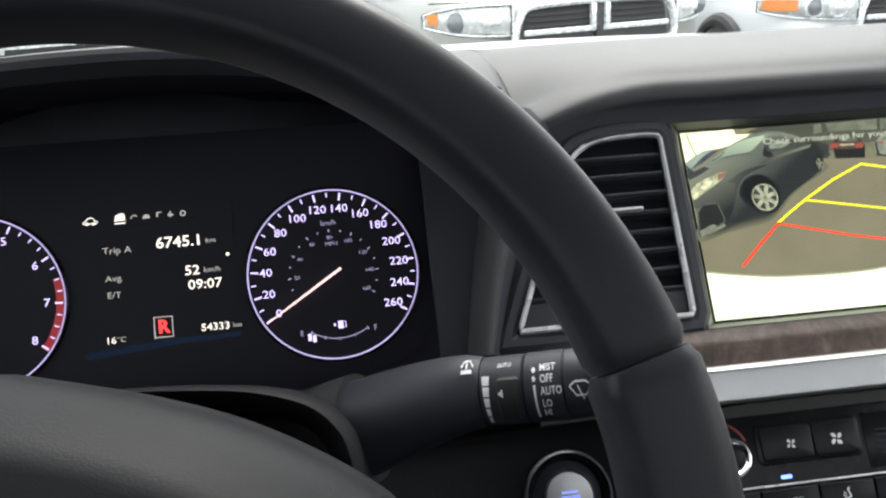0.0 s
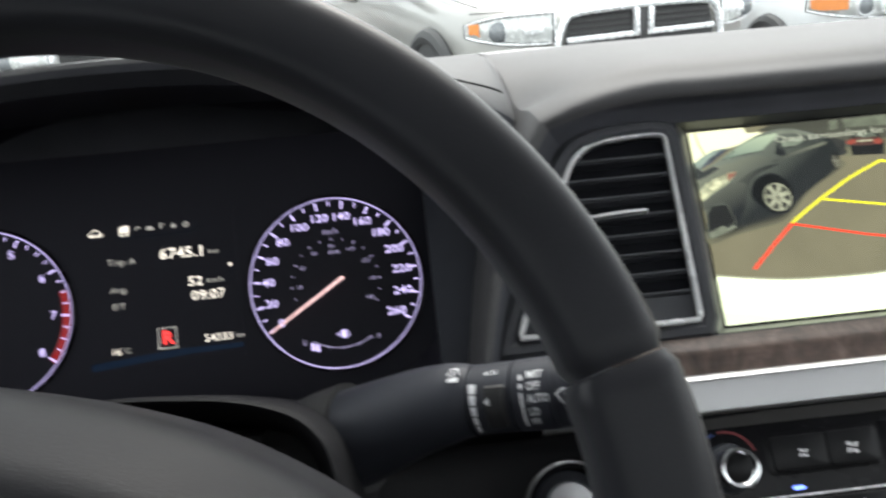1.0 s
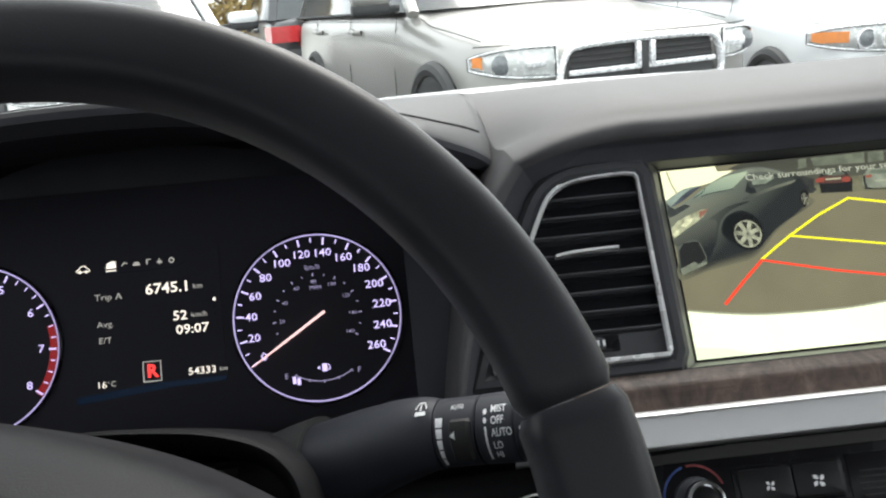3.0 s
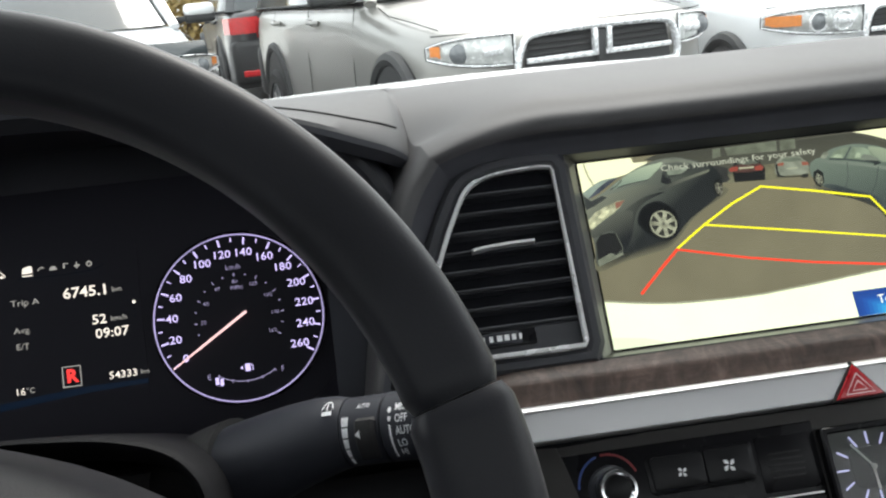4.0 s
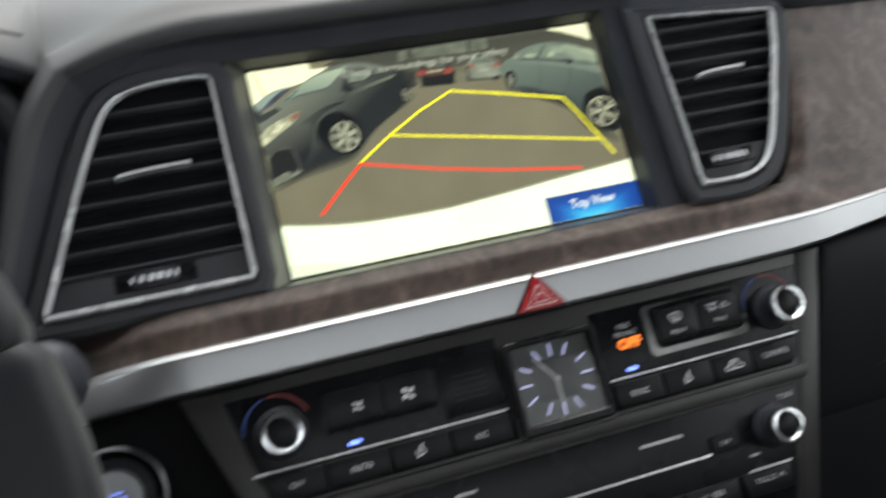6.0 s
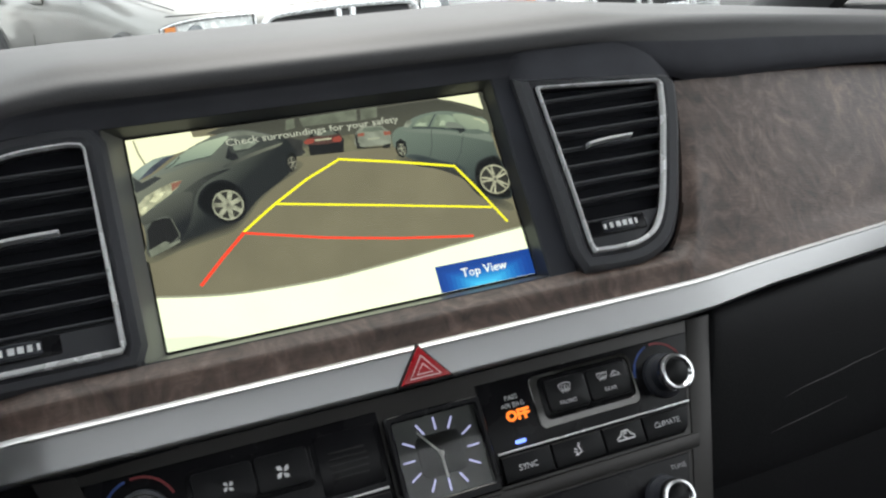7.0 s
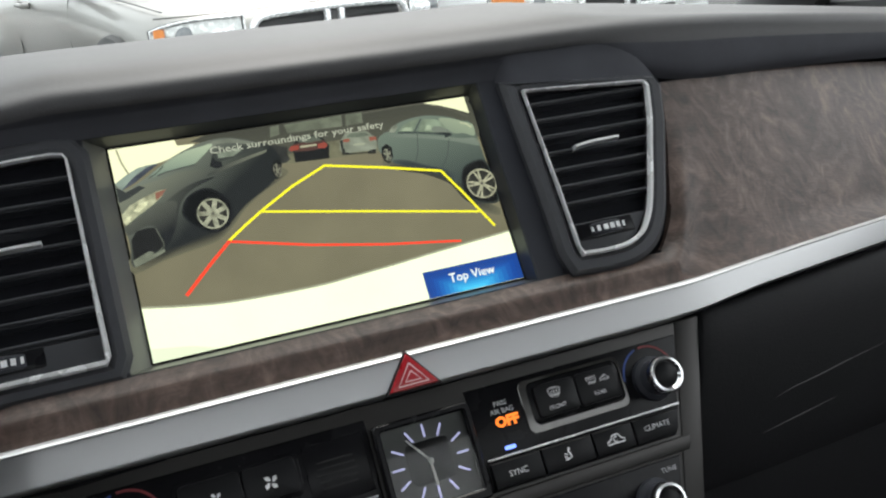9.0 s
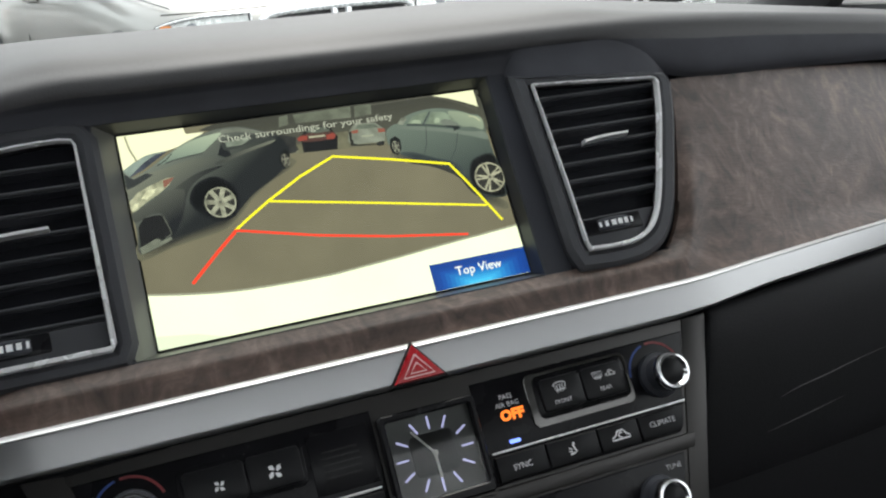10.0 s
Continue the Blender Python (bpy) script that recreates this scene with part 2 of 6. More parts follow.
def wood_material(name):
    m = bpy.data.materials.new(name)
    m.use_nodes = True
    n, l = m.node_tree.nodes, m.node_tree.links
    b = n["Principled BSDF"]
    co = n.new("ShaderNodeTexCoord")
    warp = n.new("ShaderNodeTexNoise")
    warp.inputs["Scale"].default_value, warp.inputs["Detail"].default_value = 14, 4
    mp = n.new("ShaderNodeMapping")
    mp.inputs["Scale"].default_value = (1.0, 1.0, 0.7)
    mp.inputs["Rotation"].default_value = (0, radians(35), 0)
    l.new(co.outputs["Object"], mp.inputs["Vector"])
    l.new(mp.outputs[0], warp.inputs["Vector"])
    mix = n.new("ShaderNodeVectorMath")
    mix.operation = "MULTIPLY_ADD"
    mix.inputs[1].default_value = (0.16, 0.16, 0.16)
    l.new(warp.outputs["Color"], mix.inputs[0])
    l.new(mp.outputs[0], mix.inputs[2])
    fine = n.new("ShaderNodeTexNoise")
    fine.inputs["Scale"].default_value, fine.inputs["Detail"].default_value, fine.inputs["Roughness"].default_value = 85, 8, 0.60
    l.new(mix.outputs[0], fine.inputs["Vector"])
    ramp = n.new("ShaderNodeValToRGB")
    e = ramp.color_ramp.elements
    e[0].position, e[0].color = 0.30, (0.038, 0.026, 0.022, 1)
    e[1].position, e[1].color = 0.72, (0.190, 0.132, 0.109, 1)
    mid = e.new(0.52)
    mid.color = (0.098, 0.066, 0.0545, 1)
    l.new(fine.outputs[0], ramp.inputs[0])
    broad = n.new("ShaderNodeTexNoise")
    broad.inputs["Scale"].default_value, broad.inputs["Detail"].default_value, broad.inputs["Distortion"].default_value = 9, 3, 1.6
    l.new(mp.outputs[0], broad.inputs["Vector"])
    tone = n.new("ShaderNodeMapRange")
    tone.inputs["From Min"].default_value, tone.inputs["From Max"].default_value = 0.3, 0.7
    tone.inputs["To Min"].default_value, tone.inputs["To Max"].default_value = 0.58, 1.26
    l.new(broad.outputs[0], tone.inputs["Value"])
    mul = n.new("ShaderNodeVectorMath")
    mul.operation = "SCALE"
    l.new(ramp.outputs[0], mul.inputs[0])
    l.new(tone.outputs[0], mul.inputs["Scale"])
    l.new(mul.outputs[0], b.inputs["Base Color"])
    pores = n.new("ShaderNodeTexNoise")
    pores.inputs["Scale"].default_value, pores.inputs["Detail"].default_value = 900, 2
    mp2 = n.new("ShaderNodeMapping")
    mp2.inputs["Scale"].default_value = (0.12, 1, 1)
    l.new(co.outputs["Object"], mp2.inputs["Vector"])
    l.new(mp2.outputs[0], pores.inputs["Vector"])
    bump = n.new("ShaderNodeBump")
    bump.inputs["Distance"].default_value, bump.inputs["Strength"].default_value = 0.0004, 0.5
    l.new(pores.outputs[0], bump.inputs["Height"])
    l.new(bump.outputs[0], b.inputs["Normal"])
    b.inputs["Roughness"].default_value = 0.46
    b.inputs["Specular IOR Level"].default_value = 0.4
    return m


def brushed(name, color, rough):
    """Satin metal with fine lines along the dashboard."""
    m = material(name, color, rough, 0.85)
    n, l = m.node_tree.nodes, m.node_tree.links
    b = n["Principled BSDF"]
    co, mp, t = n.new("ShaderNodeTexCoord"), n.new("ShaderNodeMapping"), n.new("ShaderNodeTexNoise")
    mp.inputs["Scale"].default_value = (0.03, 1, 1)
    t.inputs["Scale"].default_value, t.inputs["Detail"].default_value = 1400, 2
    l.new(co.outputs["Object"], mp.inputs["Vector"])
    l.new(mp.outputs[0], t.inputs["Vector"])
    q = n.new("ShaderNodeMapRange")
    q.inputs["To Min"].default_value, q.inputs["To Max"].default_value = rough - 0.06, rough + 0.1
    l.new(t.outputs[0], q.inputs["Value"])
    l.new(q.outputs[0], b.inputs["Roughness"])
    return m


DISPLAY = 0.50


def glowing(name, color, power, drift=0.0, size=0.01):
    """A lit display element: dark glass that gives off its own colour."""
    m = material(name, (0.01, 0.01, 0.012), 0.25, glow=color, power=power * DISPLAY)
    if drift:
        n, l = m.node_tree.nodes, m.node_tree.links
        b = n["Principled BSDF"]
        co, t, r = n.new("ShaderNodeTexCoord"), n.new("ShaderNodeTexNoise"), n.new("ShaderNodeValToRGB")
        t.inputs["Scale"].default_value, t.inputs["Detail"].default_value = 1 / size, 4
        r.color_ramp.elements[0].position, r.color_ramp.elements[1].position = 0.3, 0.7
        for e, f in zip(r.color_ramp.elements, (1 - drift, 1 + drift)):
            e.color = (*[c * f for c in color], 1)
        l.new(co.outputs["Object"], t.inputs["Vector"])
        l.new(t.outputs[0], r.inputs[0])
        l.new(r.outputs[0], b.inputs["Emission Color"])
    return m


def clear_pane(name, tint=(0.93, 0.96, 0.95), gloss=1.0):
    """Thin glass: clear, with a mirror-like share by Fresnel."""
    m = bpy.data.materials.new(name)
    m.use_nodes = True
    n, l = m.node_tree.nodes, m.node_tree.links
    n.remove(n["Principled BSDF"])
    tr, gl, fr, mx = n.new("ShaderNodeBsdfTransparent"), n.new("ShaderNodeBsdfGlossy"), n.new("ShaderNodeFresnel"), n.new("ShaderNodeMixShader")
    tr.inputs[0].default_value = (*tint, 1)
    gl.inputs["Roughness"].default_value = 0.02
    fr.inputs[0].default_value = 1.35
    l.new(fr.outputs[0], mx.inputs[0])
    l.new(tr.outputs[0], mx.inputs[1])
    l.new(gl.outputs[0], mx.inputs[2])
    l.new(mx.outputs[0], n["Material Output"].inputs[0])
    return m


PAD = material("soft_dash_leather", (0.058, 0.057, 0.060), 0.55, spec=0.35, grain=(0.0008, 0.00009), stain=(0.11, 0.10))
PAD_DARK = material("dark_moulded_plastic", (0.034, 0.0355, 0.042), 0.5, grain=(0.0008, 0.00008), stain=(0.09, 0.12))
LEATHER = material("wheel_leather", (0.0150, 0.0158, 0.0200), 0.40, spec=0.22, grain=(0.0007, 0.00004), stain=(0.05, 0.15))
LEATHER.node_tree.nodes["Principled BSDF"].inputs["Sheen Weight"].default_value = 0.1
HUBPAD = material("airbag_cover_grain", (0.018, 0.0182, 0.0212), 0.5, spec=0.28, grain=(0.0007, 0.00008), stain=(0.07, 0.1))
BLACK = material("satin_black_plastic", (0.027, 0.029, 0.037), 0.5, spec=0.28, stain=(0.04, 0.2))
GLOSS = material("piano_black", (0.007, 0.007, 0.0084), 0.26, spec=0.16, coat=0.0, stain=(0.03, 0.2))
LINER = material("screen_liner", (0.10, 0.102, 0.096), 0.34, stain=(0.03, 0.1))
VISOR = material("matte_visor_plastic", (0.042, 0.0435, 0.052), 0.75, stain=(0.04, 0.15), spec=0.3)
POLISHED = material("polished_chrome", (0.72, 0.73, 0.75), 0.14, 1.0, stain=(0.01, 0.06))
HOUSING = material("vent_housing_plastic", (0.026, 0.0275, 0.033), 0.55, stain=(0.03, 0.15))
SLAT = material("vent_shutter_plastic", (0.011, 0.0116, 0.0145), 0.6, spec=0.08, stain=(0.03, 0.15))
SLAT_LIP = material("vent_slat_lip", (0.085, 0.087, 0.095), 0.5, spec=0.3, stain=(0.03, 0.15))
WOOD = wood_material("dark_open_pore_wood")
SILVER = brushed("satin_silver_trim", (0.41, 0.411, 0.415), 0.33)
BRIGHT = material("bright_trim_edge", (0.66, 0.66, 0.67), 0.34, 0.55, stain=(0.02, 0.04))
CHROME = material("chrome_edge", (0.90, 0.905, 0.92), 0.26, 0.35, stain=(0.02, 0.05))
GREYMETAL = brushed("warm_grey_metal", (0.060, 0.058, 0.057), 0.40)
LOWER = material("black_lower_plastic", (0.012, 0.012, 0.0135), 0.66, spec=0.18, grain=(0.0009, 0.00012), stain=(0.08, 0.15))
RUBBER = material("rubber_black", (0.012, 0.012, 0.013), 0.7, grain=(0.002, 0.0002))
RED = material("hazard_red", (0.42, 0.012, 0.02), 0.28, stain=(0.01, 0.12), coat=0.4)
REDLINE = material("hazard_print", (0.85, 0.62, 0.62), 0.5, stain=(0.004, 0.08))
KEYCAP = material("key_cap_black", (0.0075, 0.0077, 0.009), 0.38, spec=0.22, stain=(0.02, 0.2))
PRINT = material("white_legend", (0.82, 0.83, 0.85), 0.5, stain=(0.003, 0.12))
# darker, duller copy of the pad: the brow's shade put into its colour
BROW = material("brow_shaded_pad", (0.054, 0.0555, 0.065), 0.7, spec=0.15, stain=(0.04, 0.15))
SMOKED = material("smoked_chrome", (0.10, 0.098, 0.096), 0.11, 1.0, stain=(0.012, 0.25))
PRINT_DIM = material("grey_legend", (0.66, 0.66, 0.68), 0.5, stain=(0.003, 0.12))


# ---- the car's cabin: dashboard ----
def back(u):
    """How far the dashboard falls away towards the passenger's door."""
    if u < -148:
        return -min(38 * ((-148 - u) / 50) ** 1.5, 34)
    return -19 * ((u - 160) / 140) ** 1.5 if u > 160 else 0.0


def lift(u):
    """How far the trim climbs towards the passenger's door."""
    return 0.068 * max(u - 160, 0)


def offset(outline, d):
    """An outline moved outwards by d."""
    out, n = [], len(outline)
    area = sum(outline[i][0] * outline[(i + 1) % n][1] - outline[(i + 1) % n][0] * outline[i][1] for i in range(n))
    sign = 1 if area > 0 else -1
    for i in range(n):
        a, b, c = Vector(outline[i - 1]), Vector(outline[i]), Vector(outline[(i + 1) % n])
        e, f = (b - a).normalized(), (c - b).normalized()
        s = Vector((e.y + f.y, -e.x - f.x)) * sign
        s = s / max(s.length_squared, 0.6) * 2 if s.length else s
        out.append(tuple(b + s * d))
    return out


def ring_plate(outer, inner, z_front, z_back, rim=0.8, k=MM):
    rows = [[Vector((x, y, z_back)) * k for x, y in outer],
            [Vector((x, y, z_front - rim)) * k for x, y in outer],
            [Vector((x, y, z_front)) * k for x, y in offset(outer, -rim)],
            [Vector((x, y, z_front)) * k for x, y in offset(inner, rim)],
            [Vector((x, y, z_front - rim)) * k for x, y in inner],
            [Vector((x, y, z_back)) * k for x, y in inner]]
    return loft(rows, close_v=True)


dashboard = thing("dashboard", P(0, -60, -40), "black soft-touch car dashboard with dark wood and silver trim", "dashboard")


def pad_station(u):
    """The padded top, from under the brow over the crest to the windscreen."""
    r = max(u - 150, 0)
    low = min(r / 60, 1.0)
    ease = min(r / 190, 1.0)
    fall = back(u) * 0.8
    drop = 0.000095 * r
    x = 0.35 + u * MM
    w = 26 + fall
    v0 = 53 - 17 * low + min(max(u - 195, 0) * 0.035, 12)
    return [P(u, v0, 11 + fall), P(u, v0 + 6 - 2 * low, 17 + fall), P(u, 61 - 2 * ease, w - 4.2), P(u, 67 - 2 * ease, w - 2.8), P(u, 74 - 2 * ease, w - 7.0),
            Vector((x, 0.511 - fall * MM, 1.0165 - drop)), Vector((x, 0.555 - fall * MM, 1.0225 - drop)),
            Vector((x, 0.613 - fall * MM, 1.026 - drop)), Vector((x, 0.70, 1.021 - drop)), Vector((x, 0.85, 1.003 - drop)), Vector((x, 1.12, 0.972 - drop))]


def leg_station(u, v, du, dv, deep, slim=1.0):
    """The end of the brow that turns down beside the vent."""
    def at(d, w):
        return P(u + du * d * slim, v + dv * d * slim, w)
    return [at(0, 11), at(6, 17), at(11, 22.5), at(15.5, 24), at(19.5, 21), at(24, 12), at(28, 0), at(31, -16), at(33, -32), at(35, -50 - deep), at(37, -70 - deep)]


rows = [leg_station(-199, -58, -1, 0, 0, 0.5), leg_station(-190, -28, -0.97, 0.2, 0, 0.62), leg_station(-178, 2, -0.94, 0.3, 0, 0.82), leg_station(-167, 26, -0.9, 0.4, 0)]
corner = leg_station(-156, 43, -0.72, 0.66, 0)
for i, p in enumerate(((0.1765, 0.509, 1.0000), (0.1745, 0.541, 1.0142), (0.172, 0.580, 1.0237), (0.1685, 0.613, 1.0255), (0.1685, 0.70, 1.0207), (0.1685, 0.85, 1.0027))):
    corner[5 + i] = Vector(p)
corner[4] = corner[3].lerp(corner[5], 0.45) + Vector((0, -0.001, 0.002))
rows.append(corner)
rows.append([a.lerp(b, 0.62) for a, b in zip(corner, pad_station(-128))])
rows += [pad_station(u) for u in (-112, -80, -30, 40, 110, 150, 185, 220, 270, 340, 430, 560, 760)]
skin = smooth_grid(rows[4:], 4, 5)
side_skin = smooth_grid(rows[:5], 4, 5)
part("padded_top", merge(loft([r[7:] for r in skin]), loft([r[7:26] for r in side_skin])), PAD, dashboard, "grained black dashboard pad with a rounded brow")
# same skin as the pad, coloured darker where shade falls under the brow
part("brow_underside", merge(loft([r[:8] for r in skin]), loft([r[:8] for r in side_skin])), BROW, dashboard, "underside of the brow, shade put into its darker colour")

# driver's side of the pad, with the hood over the instruments
edge = [(-0.205, 0.52, 0.975), (-0.185, 0.495, 0.998), (-0.15, 0.466, 1.019), (-0.08, 0.442, 1.034), (0.0, 0.435, 1.0385), (0.06, 0.444, 1.0340), (0.115, 0.462, 1.0215), (0.152, 0.481, 1.0070), (0.168, 0.493, 0.9990), (0.176, 0.502, 0.992)]
edge = spline(edge, 6)
hood_rows, top_rows = [], []
for i, p in enumerate(edge):
    f = math.sin(math.pi * i / (len(edge) - 1)) ** 0.6
    hood_rows.append([p + Vector((0, 0.105 * f, -0.08)), p + Vector((0, 0.095 * f, -0.024)), p + Vector((0, 0.04 * f, -0.012)), p + Vector((0, 0.004, -0.010)), p + Vector((0, -0.0010, -0.0035)), p + Vector((0, -0.0002, -0.0004))])
for p in [Vector((-0.42, 0.57, 0.94)), Vector((-0.30, 0.555, 0.955))] + edge + [edge[-1] + Vector((0.007, 0.002, -0.005))]:
    x = min(p.x, 0.1685) + max(p.x - 0.177, 0)
    crest = Vector((x, 0.613, 1.0255 - max(-x - 0.2, 0) * 0.12))
    row = [p + Vector((0, -0.0002, -0.0004)), p + Vector((0, 0.0012, 0.0016))]
    for k in range(1, 9):
        q = k / 8
        rise = crest.z - p.z
        g = 1 - (1 - q) ** 2 if rise > 0 else q * q * (3 - 2 * q)
        row.append(Vector((p.x + (x - p.x) * q, p.y + (crest.y - p.y) * q, p.z + rise * g + 0.010 * q * (1 - q) ** 2 + 0.002 * (1 - q))))
    row += [Vector((x, y, z - max(-x - 0.2, 0) * 0.06)) for y, z in ((0.65, 1.0250), (0.70, 1.0207), (0.85, 1.0027), (1.12, 0.9718))]
    top_rows.append(row)
part("driver_side_top", loft(top_rows), PAD, dashboard, "black pad with a rounded hood lip over the instruments")
part("hood_visor", loft(hood_rows), VISOR, dashboard, "matte black visor face of the hood")
part("hood_seam", tube([r[2].lerp(r[3], 0.15) + Vector((0, 0, 0.0002)) for r in top_rows[10:-6]], 0.0007, steps=6), RUBBER, dashboard)

# dark backing and the frames round screen and vents
part("fascia_backing", box(-5, 2, -9, 440, 116, 6), BLACK, dashboard, m=PANEL)
scr_in = rounded(-98.4, -55.0, 89.6, 50.6, 1.2, 3)
scr_out = rounded(-101.5, -56.2, 104.5, 62, 1.5, 3)
part("screen_surround", ring_plate(scr_out, scr_in, 13.5, -6), BLACK, dashboard, "satin black frame round the screen", m=PANEL)
rows = []
for f, z in ((0.0, -0.2), (0.04, 0.2), (0.5, 6.4), (0.96, 12.6), (1.0, 13.0)):
    x, y = -89.6 - 8.6 * f, -50.8 - 4.0 * f
    rows.append([Vector(p) * MM for p in ((x, 50.6, z), (x, y + 0.8, z), (x + 0.2, y + 0.2, z), (x + 0.8, y, z), (89.6, y, z))])
part("screen_liner", loft(rows), LINER, dashboard, "sloping satin sill round the display", m=PANEL)
part("brow_face", loft(smooth_grid([[P(u, 50.5, 13.8), P(u, 54, 15.6), P(u, 57.5, 18.6)] for u in (-170, -60, 40, 120, 170)], 3, 3)), BROW, dashboard)

rows = []
for u, sink in ((97, 8), (104, 2), (112, 0), (135, 0), (160, 0), (180, 1), (190, 4), (199, 10)):
    w = 0.5 * back(u) - sink
    rows.append([P(u, 44.2 - 0.1 * (u - 109), 18.6 + w), P(u, 49 - 0.08 * (u - 109), 19.0 + w), P(u, 54, 19.4 + w), P(u, 60, 20.4 + w)])
part("vent_brow", loft(smooth_grid(rows, 3, 3)), BROW, dashboard)

# wood: the strip below the screen and the panel before the passenger
def wood_rise(d, v, strength=1.0):
    """How far the wood stands out, d from its upper edge: a soft ridge, then a hollow before the band."""
    s = min(max((-50 - v) / 25, 0), 1)
    return 13 + 4.2 * strength * math.exp(-((d - 9.5) / 5.6) ** 2) + 7.5 * s ** 1.5


rows = []
for u in [-236 + 16 * i for i in range(26)]:
    rows.append([P(u, -55.6, 6 + back(min(u, 0)))] + [P(u, -53.5 - d, wood_rise(d, -53.5 - d) + back(min(u, 0))) for d in (2.1, 2.8, 4, 5.5, 7, 8.5, 10, 11.5, 13, 15, 17, 19, 21, 22.5)])
part("wood_strip", loft(rows), WOOD, dashboard, "dark open-pore wood strip")
inner = spline([(160, -53.5), (165.5, -48), (172.5, -37), (179, -21), (185.5, -1), (191, 18), (194.5, 36.5)], 5)
outer = spline([(160, -75), (190, -75), (225, -75), (290, -75), (400, -70), (520, -40), (640, 52)], 5)
rows = []
for n, (a, b) in enumerate(zip(inner, outer)):
    row = []
    reach = (b - a).length
    for i in range(25):
        f = (i / 24) ** 1.6
        p = a.lerp(b, f)
        d = f * reach
        s = min(max((-50 - p.y) / 25, 0), 1)
        w = wood_rise(d, p.y, max(1 - n / 26, 0)) - (2 if d < 0.5 else 0)
        row.append(P(p.x, p.y + lift(p.x) * s, w + back(p.x)))
    rows.append(row)
part("wood_panel", loft(rows), WOOD, dashboard, "dark greyish-brown wood veneer panel")

# silver band
rows = []
for u in [-184 + 12 * i for i in range(66)]:
    w, up = back(u), lift(u)
    slim = 1 - 0.16 * min(max(u - 140, 0) / 60, 1)
    rows.append([P(u, -74.2 + (v + 74.2) * slim + up, z + w) for v, z in ((-76.4, 24), (-76.4, 30.6), (-76.9, 30.98), (-77.6, 31.0), (-78.2, 30.98), (-89.4, 30.5), (-90.0, 30.45), (-90.8, 29.8), (-91.2, 28.5), (-91.2, 22))])
part("silver_band", loft(rows), SILVER, dashboard, "satin silver trim band")
# chamfer strip in brighter metal, drawing the highlight along the band's top
rows = []
for u in [-184 + 12 * i for i in range(66)]:
    w, up = back(u), lift(u)
    slim = 1 - 0.3 * min(max(u - 140, 0) / 90, 1)
    rows.append([P(u, -74.2 + (v + 74.2) * slim + up, z + w) for v, z in ((-74.0, 17), (-74.1, 28.4), (-74.5, 29.3), (-75.9, 31.2), (-76.5, 31.5), (-76.8, 31.2), (-76.8, 29))])
part("band_highlight", loft(rows), BRIGHT, dashboard, "upper edge of the band, its highlight put in as brighter metal")

# lower dashboard on both sides of the centre stack
rows = []
for u in (-330, -280, -230, -190, -150, -92):
    k = back(u)
    rows.append([P(u, -91.5, 26 + k), P(u, -93, 24 + k), P(u, -100, 17 + 0.9 * k), P(u, -120, 9 + 0.5 * k), P(u, -160, 2), P(u, -220, -8), P(u, -330, -40)])
part("lower_panel", loft(smooth_grid(rows, 3, 3)), LOWER, dashboard)
rows = []
for d in (1.0, 1.5, 6, 22, 60, 120, 220, 400, 600):
    row = []
    for v, z in ((-91.8, 22), (-93, 26), (-98, 28.5), (-112, 28), (-140, 21), (-170, 9), (-172, 5), (-176, 6), (-240, -20), (-340, -70)):
        u = 160 + (v + 91.4) * 0.36 + d
        row.append(P(u, v + (lift(u) + 2.2) * max(1 + (v + 91.8) / 90, 0), z + back(u) - (14 if d < 1.2 else (2.5 if d < 2 else 0))))
    rows.append(row)
part("glovebox_panel", loft(smooth_grid(rows, 3, 3)), LOWER, dashboard, "grained black glovebox front")
for scratch in ([(190.4, -140.3, 19.3), (203.9, -138.0, 18.5), (223.0, -136.2, 16.7), (245.8, -133.6, 14.1), (279.8, -130.5, 9.1)], [(179.6, -154.6, 14.8), (195.1, -153.1, 14.1), (211.5, -151.5, 12.9), (233.7, -149.2, 10.9)]):
    pts = spline([P(*p) for p in scratch], 5)
    part("scratch", tube(pts, [0.00004 + 0.00028 * math.sin(math.pi * i / (len(pts) - 1)) for i in range(len(pts))], steps=5), PAD, dashboard, "pale scuff line")
part("under_dash", box(0, -250, -60, 420, 240, 60, 4), BLACK, dashboard, m=PANEL)


